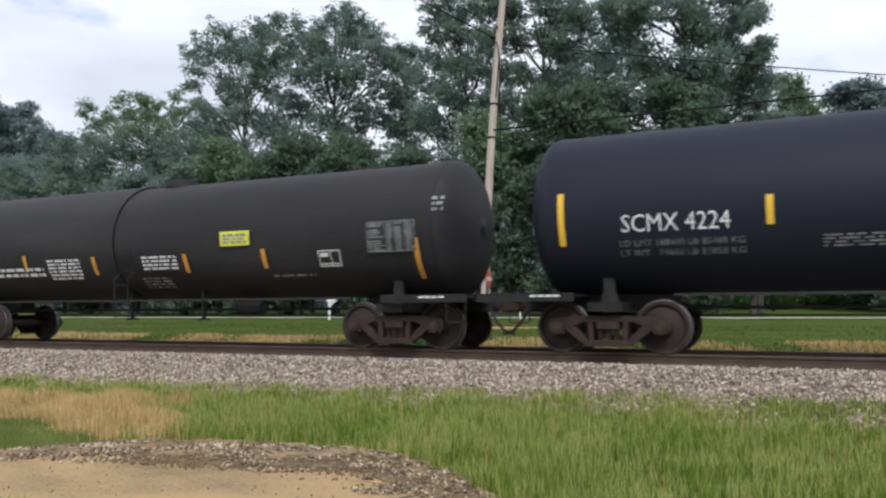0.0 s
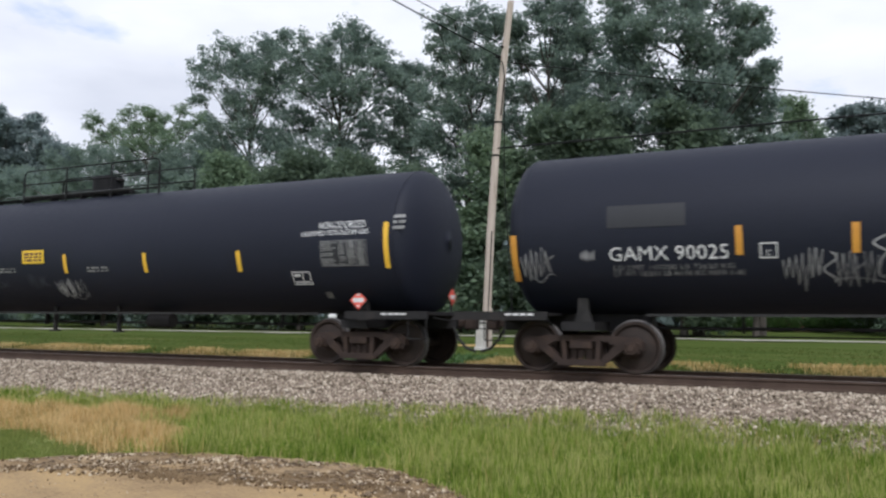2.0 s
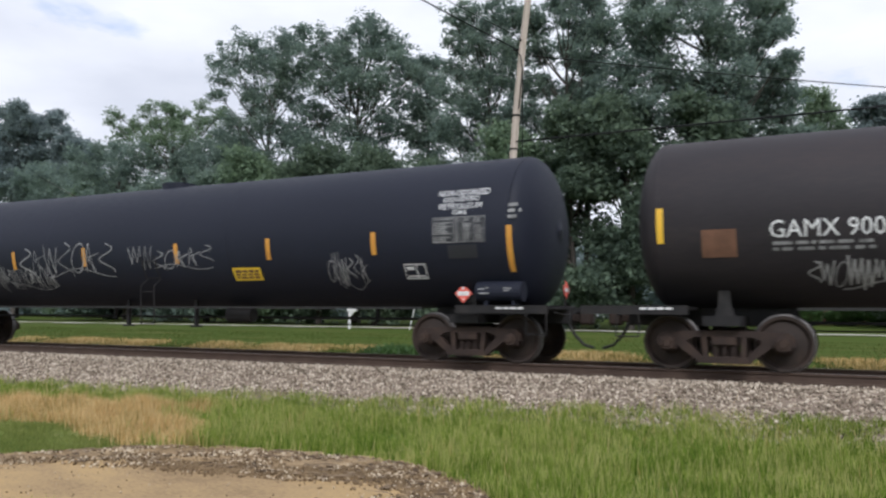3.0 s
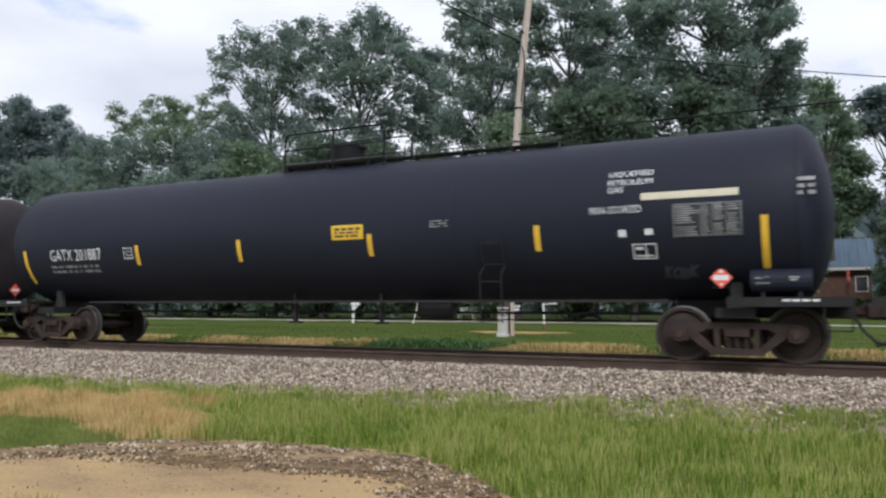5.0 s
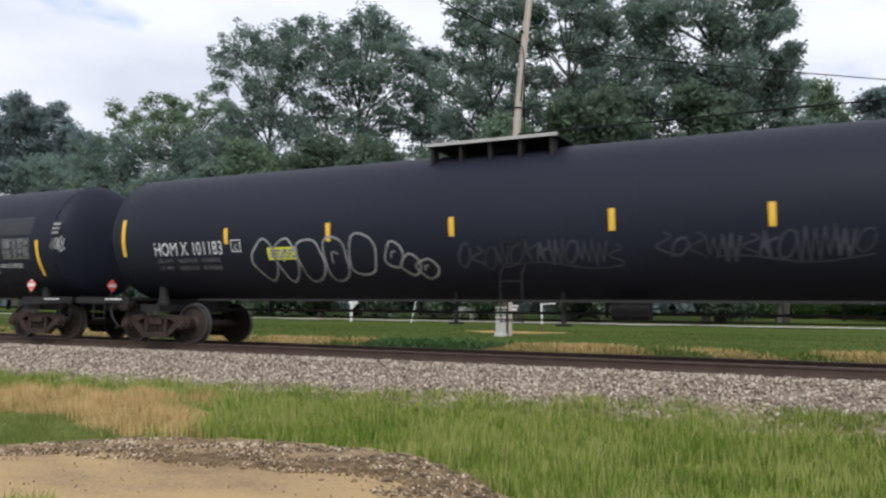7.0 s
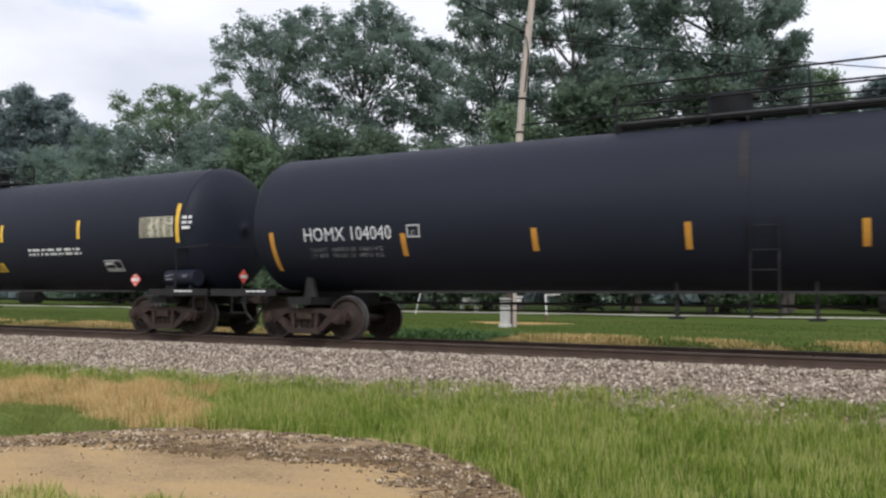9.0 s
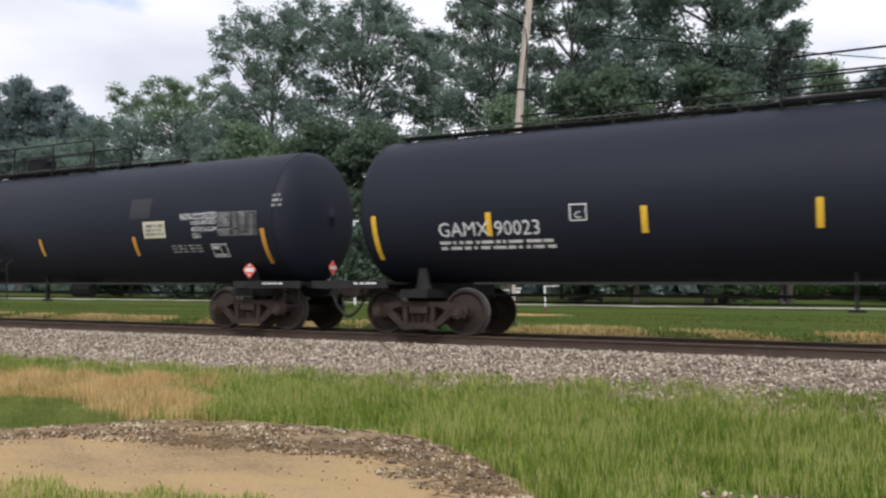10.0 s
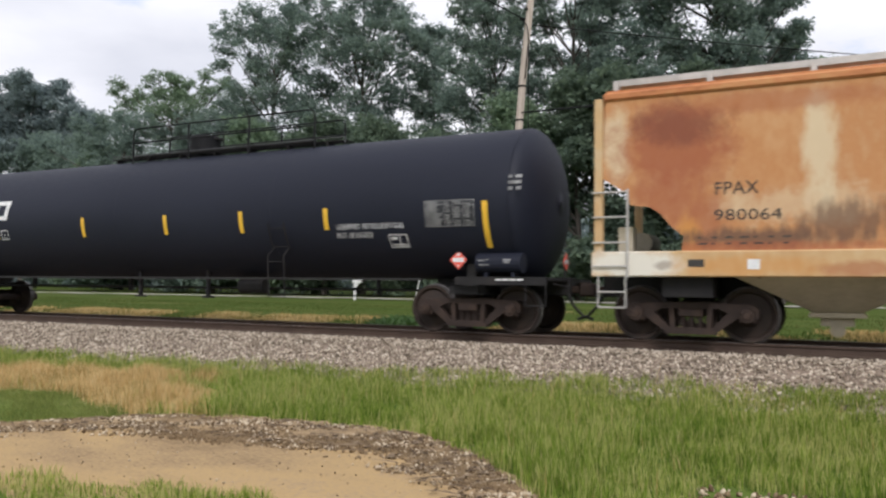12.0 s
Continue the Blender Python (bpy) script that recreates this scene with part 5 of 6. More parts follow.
def scrawl(car, s0, s1, z0, z1, seed, mat="spray", w=0.016, letters=None):
    """A sprayed tag: loops and zigzags like hurried letters."""
    rng = random.Random(seed)
    bm = bmesh.new()
    n = int(1.5 * (letters or max(3, int((s1 - s0) / 0.42))))
    for i in range(n):
        a = s0 + (s1 - s0) * (i + 0.05) / n
        b = s0 + (s1 - s0) * (i + 1.12) / n
        lo = z0 + (z1 - z0) * rng.uniform(0, 0.3)
        hi = z1 - (z1 - z0) * rng.uniform(0, 0.25)
        kind = rng.randrange(4)
        if kind == 0:
            pts = [(a + (b - a) * t, lo + (hi - lo) * (0 if k % 2 else 1) + rng.uniform(-0.05, 0.05)) for k, t in enumerate((0, 0.2, 0.45, 0.65, 0.95))]
        elif kind == 1:
            c, d = (a + b) / 2, (lo + hi) / 2
            pts = [(c + (b - a) * 0.45 * math.cos(t), d + (hi - lo) * 0.5 * math.sin(t + 0.4)) for t in np.arange(0.5, 6.9, 0.4)]
        elif kind == 2:
            pts = [(a + (b - a) * (0.5 + 0.45 * math.sin(t * 1.7 + rng.random() * 0.2)), hi - (hi - lo) * t / 5) for t in np.arange(0, 5.1, 0.35)]
        else:
            pts = [(a, lo), (a + (b - a) * 0.3, hi), (a + (b - a) * 0.6, lo), (a + (b - a) * 0.25, (lo + hi) / 2), (b, (lo + hi) / 2 + 0.1)]
        stroke(bm, pts, w * rng.uniform(0.4, 0.95))
    mid = (z0 + z1) / 2
    stroke(bm, [(s0 + (s1 - s0) * t, z0 + (z1 - z0) * 0.12 * (1 + math.sin(9 * t + seed))) for t in np.linspace(0.3, 1, 9)], w * 0.5)
    return part("graffiti", bm, mat, car, "sprayed white graffiti tag" if mat == "spray" else "faint sprayed graffiti")


def bubbles(car, places, mat="spray", w=0.022):
    """Balloon letters drawn in outline."""
    bm = bmesh.new()
    for k, (s, z, a, b) in enumerate(places):
        for g in ((1.0, 0.3) if k % 2 else (1.0,)):
            stroke(bm, [(s + a * g * (math.cos(t) + 0.12 * math.cos(3 * t + k)), z + b * g * (math.sin(t) + 0.1 * math.sin(2 * t + k))) for t in np.arange(0.0 if g > 0.5 else 0.8, 6.4 if g > 0.5 else 4.0, 0.22)], w if g > 0.5 else w * 0.7)
    return part("graffiti", bm, mat, car, "outlined balloon-letter graffiti")


def rail_run(points, r=0.018, seg=6):
    return rods(points, r, seg)


def hose(car, s, turn):
    pts = [(s, -0.25, 0.78), (s + turn * 0.12, -0.27, 0.55), (s + turn * 0.3, -0.27, 0.36), (s + turn * 0.5, -0.27, 0.3)]
    part("brake_hose", rods(pts, 0.028, 8), "rubber", car, "black rubber brake hose")


def bmesh_diamond(s, y, z, r):
    """A thin diamond plate that faces along the track."""
    bm = bmesh.new()
    rings = [[bm.verts.new((q, y + r * a, z + r * b)) for a, b in ((0, 1), (1, 0), (0, -1), (-1, 0))] for q in (s - 0.006, s + 0.006)]
    bm.faces.new(rings[0])
    bm.faces.new(list(reversed(rings[1])))
    for i in range(4):
        bm.faces.new((rings[0][(i + 1) % 4], rings[0][i], rings[1][i], rings[1][(i + 1) % 4]))
    return bm


def tank_car(label, length, at, paint="black_paint", walkway=None, platform=None, dome=None, reservoir="right", ladder=None, seams=(), jacket=None, rails=False, placard="red"):
    """A tank car; s runs from its first truck's centre, z from the rail."""
    car = tagged(new("tank_car"), label, "tank car", "cars of the train")
    car.matrix_basis = pose(at, 0, 0)
    a, b = -0.95, length + 0.95
    prof = [(a - 0.54 * math.cos(t), TANK_R * math.sin(t)) for t in np.linspace(0.02, math.pi / 2, 10)]
    prof += [(a + (b - a) * k / 24, TANK_R) for k in range(1, 24)]
    prof += [(b + 0.54 * math.cos(t), TANK_R * math.sin(t)) for t in np.linspace(math.pi / 2, 0.02, 10)]
    if jacket:
        prof = [(s, r + (jacket[2] if jacket[0] < s < jacket[1] else 0)) for s, r in prof]
    part("tank", revolve(bmesh.new(), prof), paint, car, smooth=True)
    for s in (a, b, *seams):
        part("weld_seam", revolve(bmesh.new(), [(s - 0.03, TANK_R + 0.001), (s - 0.015, TANK_R + 0.006), (s + 0.015, TANK_R + 0.006), (s + 0.03, TANK_R + 0.001)]), paint, car, smooth=True)
    # stub sills, bolsters, couplers, end platforms
    for e, base in ((-1, 0.0), (1, length)):
        add_truck(car, base)
        part("draft_sill", box(base - 1.75 if e < 0 else base - 1.1, base + 1.1 if e < 0 else base + 1.75, -0.2, 0.2, 0.73, 1.08, bevel=0.02), "frame_black", car)
        bm = bmesh.new()
        add_box(bm, base - 0.3, base + 0.3, -1.25, 1.25, 0.74, 0.9)
        part("bolster", bm, "frame_black", car)
        for y in (-0.84, 0.84):
            part("saddle", add_plate(bmesh.new(), [(base - 0.16, 0.9), (base + 0.16, 0.9), (base + 0.1, 1.1), (base + 0.09, 1.36), (base - 0.09, 1.36), (base - 0.1, 1.1)], y - 0.05, y + 0.05), "dusty_black", car, "dusty steel saddle plate over the truck")
        x0, x1 = sorted((base + e * 0.5, base + e * 1.7))
        part("end_platform", box(x0, x1, -1.4, 1.4, 1.0, 1.05), "frame_black", car)
        for y in (-1.4, 1.4):
            part("side_sill", box(x0 - 0.6, x1, y - 0.03, y + 0.03, 0.92, 1.07), "frame_black", car)
        end = base + e * 1.72
        if rails:
            part("grab_rail", rail_run([(base + e * 0.75, -1.43, 1.06), (base + e * 0.75, -1.43, 2.0), (end, -1.43, 2.05), (end, 1.43, 2.05), (end, 1.43, 1.06)]), "frame_black", car)
        cp = box(min(base + e * 1.7, base + e * 2.08), max(base + e * 1.7, base + e * 2.08), -0.075, 0.075, 0.78, 0.92, bevel=0.02)
        add_box(cp, base + e * 2.02 - 0.12, base + e * 2.02 + 0.12, -0.16, 0.13, 0.72, 0.98, bevel=0.04)
        part("coupler", cp, "cast", car, "rusty knuckle coupler")
        part("uncoupling_lever", rail_run([(base + e * 1.78, -1.3, 0.95), (base + e * 1.8, -0.6, 0.9), (base + e * 1.9, -0.15, 0.98)], 0.014), "frame_black", car)
        hose(car, base + e * 1.72, e)
        st = bmesh.new()
        for y in (-1.42,):
            add_rod(st, (base + e * 1.3, y, 1.0), (base + e * 1.3, y, 0.55), 0.014, 5)
            add_rod(st, (base + e * 1.68, y, 1.0), (base + e * 1.68, y, 0.55), 0.014, 5)
            add_rod(st, (base + e * 1.3, y, 0.55), (base + e * 1.68, y, 0.55), 0.014, 5)
        part("sill_step", st, "frame_black", car)
        lo = base + e * 1.0
        for k in range(4):
            part("sill_stencil", box(lo + 0.14 * k - 0.28, lo + 0.14 * k - 0.17, -1.436, -1.431, 1.0, 1.035), "white", car)
    # hazard placard on a post at the end
    post = part("placard_post", box(length + 1.62, length + 1.65, -0.2, -0.16, 1.05, 1.3), "frame_black", car)
    sign = part("end_placard", bmesh_diamond(length + 1.66, -0.18, 1.38, 0.17), placard, post, placard + " diamond hazard placard")
    part("print", box(length + 1.668, length + 1.671, -0.29, -0.07, 1.34, 1.42), "white" if placard == "red" else "letter_black", sign)
    # pipes and rods under the belly
    part("side_rail", box(1.1, length - 1.1, -0.86, -0.8, 1.0, 1.045), "rubber", car)
    part("train_line", rail_run([(1.0, -0.1, 0.8), (length - 1.0, -0.1, 0.8)], 0.03), "frame_black", car)
    part("brake_rod", rail_run([(1.2, 0.3, 0.66), (length - 1.2, 0.3, 0.66)], 0.015), "frame_black", car)
    for k in range(4):
        s = 2.6 + (length - 5.2) * k / 3
        part("hanger", box(s, s + 0.05, -0.15, -0.05, 0.72, 1.05), "frame_black", car)
    mid = length / 2
    ls = ladder if ladder is not None else mid + 0.4
    def stile(s):
        return rods([(s, -1.44, 0.62), (s, -1.5, 1.5)] + [on_tank(s, z, 0.07) for z in np.arange(1.7, 2.2, 0.25)], 0.014, 6)
    lad = part("ladder", stile(ls), "frame_black", car, "black steel side ladder")
    part("stile", stile(ls + 0.42), "frame_black", lad)
    for z in np.arange(0.65, 2.1, 0.36):
        p = on_tank(ls, z, 0.07) if z > 1.6 else Vector((ls, -1.46, z))
        part("rung", rods([p, p + Vector((0.42, 0, 0))], 0.011, 6), "frame_black", lad)
    if ladder is not None and ladder < 5 and walkway:
        part("ladder_hoop", rods([(ls - 0.02, -0.5, 3.9), (ls - 0.02, -0.5, 4.66), (ls + 0.06, -0.5, 4.74), (ls + 0.36, -0.5, 4.74), (ls + 0.44, -0.5, 4.66), (ls + 0.44, -0.5, 3.9)], 0.02), "cable", car, "black pipe handrail hoop at the ladder's top")
    for s in (mid - 0.9, mid + 1.3):
        part("belly_bracket", add_box(box(s, s + 0.06, -0.7, -0.6, 0.58, 1.3), s - 0.1, s + 0.16, -0.72, -0.58, 0.56, 0.6), "frame_black", car)
    if reservoir:
        s = length - 1.9 if reservoir == "right" else 1.2
        s += 2.1 if reservoir == "right" else 0
        bm = add_rod(bmesh.new(), (s + 0.05, -1.12, 1.33), (s + 0.95, -1.12, 1.33), 0.19, 18)
        add_box(bm, s + 0.2, s + 0.26, -1.2, -1.0, 1.05, 1.4)
        add_box(bm, s + 0.74, s + 0.8, -1.2, -1.0, 1.05, 1.4)
        tank = part("air_reservoir", bm, paint, car, "black air brake reservoir")
        for u, w, z in ((0.12, 0.12, 1.36), (0.27, 0.06, 1.38), (0.13, 0.2, 1.28), (0.62, 0.15, 1.37), (0.63, 0.11, 1.33)):
            part("stencil", box(s + u, s + u + w, -1.314, -1.308, z, z + 0.025), "faded", tank)
    part("brake_cylinder", add_rod(bmesh.new(), (mid + 2.2, -0.5, 0.85), (mid + 2.9, -0.5, 0.85), 0.16, 16), "frame_black", car)
    # top fittings
    d = mid if dome is None else dome
    if dome or platform:
        house = part("valve_housing", add_rod(bmesh.new(), (d, 0, TANK_Z + TANK_R - 0.1), (d, 0, TANK_Z + TANK_R + 0.46), 0.38, 24), "cable", car, "round protective housing over the valves")
        part("lid", add_rod(bmesh.new(), (d, 0, TANK_Z + TANK_R + 0.46), (d, 0, TANK_Z + TANK_R + 0.51), 0.4, 24, 0.37), "cable", house)
        part("hinge", box(d + 0.32, d + 0.48, -0.1, 0.1, TANK_Z + TANK_R + 0.41, TANK_Z + TANK_R + 0.48, bevel=0.015), "frame_black", house)
    else:
        part("manway", add_rod(bmesh.new(), (d, 0, TANK_Z + TANK_R - 0.08), (d, 0, TANK_Z + TANK_R + 0.1), 0.42, 24), paint, car)
    if walkway:
        w0, w1 = walkway
        bm = bmesh.new()
        for y in (-0.42, -0.24):
            add_box(bm, w0, w1, y, y + 0.14, 4.065, 4.085)
        for s in np.arange(w0 + 0.1, w1, 1.1):
            add_box(bm, s, s + 0.04, -0.42, -0.2, 3.94, 4.065)
        part("walkway", bm, "frame_black", car, "narrow black running board on the tank's shoulder")
        part("walkway_rail", rail_run([(w0, -0.44, 3.92), (w0, -0.44, 4.14), (w1, -0.44, 4.14), (w1, -0.44, 3.92)], 0.011), "steel_grey", car)
    if platform:
        p0, p1 = platform
        part("platform", add_box(box(p0, p1, -0.62, -0.5, 4.06, 4.085), p0, p1, 0.5, 0.62, 4.06, 4.085), "frame_black", car)

        def hoop(z, y):
            """A pipe with turned-down rounded ends along one side."""
            ends = [(0.0, -0.16), (0.02, -0.07), (0.08, -0.01), (0.18, 0.0)]
            return rods([(p0 + u, y, z + w) for u, w in ends] + [(p1 - u, y, z + w) for u, w in reversed(ends)], 0.018)
        for y in (-0.6, 0.6):
            guard = part("guard_rail", hoop(4.78, y), "cable", car, "black pipe guard rail with rounded ends beside the valve housing")
            part("mid_rail", rods([(p0, y, 4.42), (p1, y, 4.42)], 0.018), "cable", guard)
            n = max(2, round((p1 - p0) / 1.9))
            for k in range(n + 1):
                q = p0 + (p1 - p0) * k / n
                part("post", rods([(q, y, 3.85), (q, y, 4.64 if k in (0, n) else 4.77)], 0.024), "cable", guard)
    return car


def end_marks(car, length, seed):
    """Faint stencilled marks on the right head's shoulder."""
    bars(car, length + 0.98, length + 1.0 + 0.24, 2.62, 2.95, 3, "faded", seed)


CARS = []


def build_train():
    global TANK_R, TANK_Z

    def keep(car, at):
        CARS.append((car, at))
        return car

    # weathered short tank car, of smaller girth than the rest
    TANK_R, TANK_Z = 1.42, 2.42
    at, n = -20.30, 12.96
    c = keep(tank_car("weathered dark brown-black tank car with white stencils", n, at, "worn_black", reservoir=None, seams=(5.7,), jacket=(5.72, 13.3, -0.04), ladder=5.9), at)
    stripes(c, [(13.6, 1.39, 2.15), (10.0, 1.67, 2.07), (7.85, 1.63, 2.03), (5.05, 1.64, 2.05), (2.7, 1.76, 2.15)], "orange")
    notice(c, 8.9, 9.68, 2.16, 2.47, "acid_yellow", "acid yellow notice")
    data_table(c, 12.54, 13.6, 1.91, 2.5, 1, "grey_patch")
    frame_box(c, 11.36, 11.88, 1.67, 1.99)
    bars(c, 6.57, 7.6, 1.7, 2.03, 4, "white", 1)
    bars(c, 6.4, 7.24, 1.3, 1.56, 4, "faded", 2)
    bars(c, 3.47, 4.58, 1.54, 2.04, 6, "white", 3)
    bars(c, 1.2, 3.3, 1.62, 1.88, 2, "white", 4)
    bars(c, 10.1, 11.16, 1.48, 1.55, 1, "faded", 5)
    end_marks(c, n, 6)
    sheet(c, "bracket", 12.34, 12.62, 1.03, 1.1, "white")

    # SCMX
    TANK_R, TANK_Z = 1.5, 2.53
    at, n = -3.13, 12.70
    c = keep(tank_car("black short tank car lettered in white with yellow stripes", n, at, "black_paint", reservoir=None, placard="white", walkway=(4.6, 9.0), seams=(6.5,), ladder=7.3), at)
    stripes(c, [(-0.68, 1.88, 2.78), (2.68, 2.1, 2.56), (5.13, 2.1, 2.55), (8.03, 2.09, 2.54), (10.57, 2.09, 2.55), (13.69, 1.91, 2.79)])
    lettering(c, "SCMX 4224", 0.36, 2.09, 2.07, 2.36)
    lettering(c, "LD LMT 188400 LB 85460 KG", 0.31, 2.3, 1.84, 1.94, "faded")
    lettering(c, "LT WT   74600 LB 33850 KG", 0.31, 2.3, 1.68, 1.78, "faded")
    notice(c, 10.71, 11.47, 2.03, 2.33)
    lettering(c, "DOT 111A100W-3", 12.39, 13.33, 2.37, 2.48, "white")
    data_table(c, 12.37, 13.47, 1.87, 2.34, 2)
    frame_box(c, 11.63, 12.09, 1.63, 1.93)
    sheet(c, "tag_plate", 12.12, 12.3, 1.64, 1.79, "faded")
    diamond(c, 12.89, 1.36, 0.19, "white")
    bars(c, 8.07, 9.17, 1.77, 1.91, 3, "faded", 7)
    bars(c, 9.3, 10.26, 1.79, 1.94, 3, "faded", 8)
    bars(c, 10.38, 11.5, 1.8, 1.95, 3, "faded", 9)
    bars(c, 3.42, 4.27, 1.72, 1.93, 4, "faded", 10)
    end_marks(c, n, 11)

    # GATX, long, with a small tag
    at, n = 13.92, 16.66
    c = keep(tank_car("long black tank car with yellow notice and small white tag", n, at, "black_paint", platform=(5.9, 10.7), walkway=(3.3, 9.6), seams=(5.3, 11.6), reservoir=None, ladder=4.2), at)
    stripes(c, [(-0.3, 2.0, 2.9), (2.87, 2.01, 2.45), (5.76, 1.98, 2.42), (8.66, 1.97, 2.41), (11.23, 1.94, 2.37), (13.9, 1.91, 2.34), (17.49, 1.91, 2.79)])
    lettering(c, "GATX 201842", 0.65, 2.5, 2.05, 2.34)
    lettering(c, "LD LMT  164400 LB  74 500 KG", 0.65, 2.6, 1.87, 1.96, "faded")
    lettering(c, "LT WT   98600 LB  44 700 KG", 0.65, 2.6, 1.73, 1.82, "faded")
    frame_box(c, 3.31, 3.61, 2.03, 2.3, False)
    lettering(c, "C", 3.41, 3.51, 2.09, 2.24)
    notice(c, 7.18, 7.95, 2.22, 2.54)
    bars(c, 5.36, 5.76, 2.37, 2.52, 3, "faded", 12)
    bars(c, 5.97, 6.88, 2.0, 2.14, 2, "faded", 13)
    bars(c, 9.38, 10.05, 1.97, 2.11, 2, "faded", 14)
    bars(c, 4.8, 5.4, 1.98, 2.04, 1, "faded", 15)
    scrawl(c, 8.16, 9.1, 1.36, 1.83, 5, "spray", 0.014, 5)
    scrawl(c, 5.7, 6.45, 1.65, 1.82, 6, "spray_faint", 0.012, 5)
    scrawl(c, 7.2, 7.94, 1.65, 1.97, 7, "spray_faint", 0.012, 5)
    lettering(c, "NON-ODORIZED", 15.95, 17.03, 2.71, 2.85)
    lettering(c, "LIQUEFIED PETROLEUM GAS", 15.54, 17.1, 2.56, 2.68)
    data_table(c, 15.98, 17.06, 1.97, 2.47, 3)
    frame_box(c, 15.2, 15.65, 1.62, 1.88)
    diamond(c, 16.61, 1.37, 0.19)
    sheet(c, "tag_plate", 15.85, 16.0, 1.35, 1.47, "faded")
    end_marks(c, n, 16)

    # GAMX with large graffiti
    at, n = 35.12, 17.05
    c = keep(tank_car("long black tank car with pale sprayed graffiti along its side", n, at, "black_paint", seams=(5.6, 11.4)), at)
    stripes(c, [(-1.1, 1.62, 2.42), (2.68, 1.98, 2.44), (4.33, 1.97, 2.42), (6.94, 2.0, 2.45), (9.95, 2.0, 2.45), (12.57, 2.03, 2.47), (15.18, 2.06, 2.5), (18.05, 1.69, 2.52)], "orange")
    lettering(c, "GAMX 90025", 0.6, 2.52, 1.93, 2.16)
    lettering(c, "LD LMT 160200 LB 72650 KG", 0.66, 2.6, 1.78, 1.86, "faded")
    lettering(c, "LT WT 102800 LB 46650 KG NEW 5-80", 0.66, 2.75, 1.68, 1.76, "faded")
    frame_box(c, 2.98, 3.24, 1.92, 2.16, False)
    lettering(c, "C", 3.07, 3.15, 1.96, 2.05)
    notice(c, 11.5, 12.27, 1.61, 1.88)
    scrawl(c, 4.5, 7.9, 1.75, 2.64, 21, "spray", 0.016, 5)
    scrawl(c, 8.45, 11.0, 1.87, 2.42, 22, "spray", 0.015, 5)
    scrawl(c, 3.3, 5.74, 1.46, 2.08, 23, "spray", 0.014, 9)
    scrawl(c, 14.0, 14.95, 1.4, 2.13, 24, "spray", 0.015, 4)
    scrawl(c, -1.0, -0.4, 1.6, 2.22, 25, "spray", 0.015, 2)
    scrawl(c, 0.1, 0.35, 1.95, 2.1, 26, "spray", 0.01, 4)
    sheet(c, "repaint_patch", 0.58, 1.87, 2.48, 2.86, "grey_patch", "dull grey repainted patch")
    sheet(c, "repaint_patch", 16.8, 17.4, 1.95, 2.2, "grey_patch", "dull grey repainted patch")
    frame_box(c, 15.8, 16.27, 1.59, 1.87)
    data_table(c, 16.5, 17.58, 2.24, 2.72, 4)
    lettering(c, "NON-ODORIZED", 16.57, 17.63, 3.13, 3.25)
    lettering(c, "LIQUEFIED", 16.7, 17.43, 3.0, 3.11)
    lettering(c, "PETROLEUM", 16.62, 17.5, 2.87, 2.98)
    lettering(c, "GAS", 16.9, 17.2, 2.76, 2.85)
    diamond(c, 16.93, 1.37, 0.18)
    end_marks(c, n, 17)

    # GAMX, brown
    at, n = 56.77, 17.56
    c = keep(tank_car("brownish black tank car with white lettering and a looping tag", n, at, "brown_black", platform=(8.0, 9.8), walkway=(6.8, 11.0), seams=(5.6, 11.8)), at)
    stripes(c, [(-0.92, 2.09, 2.67), (3.1, 1.99, 2.42), (6.2, 1.99, 2.42), (9.2, 1.99, 2.42), (12.2, 1.99, 2.42), (15.1, 1.99, 2.42), (18.4, 1.7, 2.6)])
    lettering(c, "GAMX 90000", 0.76, 2.7, 2.13, 2.4)
    bars(c, 0.8, 2.22, 1.91, 2.09, 2, "faded", 18)
    scrawl(c, 1.27, 2.95, 1.34, 1.85, 27, "spray", 0.02, 6)
    scrawl(c, 3.15, 4.1, 1.68, 1.93, 28, "spray_faint", 0.015, 6)
    sheet(c, "repaint_patch", -0.27, 0.27, 1.85, 2.29, "rust_post", "rusty brown repair plate")
    sheet(c, "sticker", 17.2, 18.0, 2.57, 2.7, "faded")
    data_table(c, 17.2, 18.1, 2.2, 2.44, 5)
    scrawl(c, 16.6, 17.2, 1.85, 2.2, 29, "spray_gold", 0.018, 3)
    sheet(c, "sticker", 17.3, 17.95, 1.62, 1.95, "pink", "faded pinkish notice")
    diamond(c, 16.9, 1.3, 0.19)

    # GATX, clean
    at, n = 78.78, 16.57
    c = keep(tank_car("long clean black tank car with yellow notice and stripes", n, at, "black_paint", platform=(7.0, 9.6), walkway=(6.8, 13.4), seams=(5.3, 11.6), ladder=12.2), at)
    stripes(c, [(-0.6, 1.51, 2.32), (3.39, 1.89, 2.34), (6.46, 1.89, 2.35), (9.8, 1.92, 2.35), (13.3, 1.91, 2.36), (17.07, 1.54, 2.36)])
    lettering(c, "GATX 201887", 0.35, 2.17, 2.04, 2.32)
    bars(c, 0.3, 2.02, 1.73, 1.96, 2, "faded", 19)
    frame_box(c, 2.95, 3.23, 2.04, 2.3, False)
    lettering(c, "C", 3.04, 3.14, 2.1, 2.23)
    notice(c, 8.91, 9.66, 2.26, 2.55)
    bars(c, 11.15, 11.54, 2.41, 2.56, 3, "faded", 20)
    lettering(c, "LIQUEFIED", 14.6, 15.35, 3.12, 3.23)
    lettering(c, "PETROLEUM", 14.58, 15.34, 2.98, 3.08)
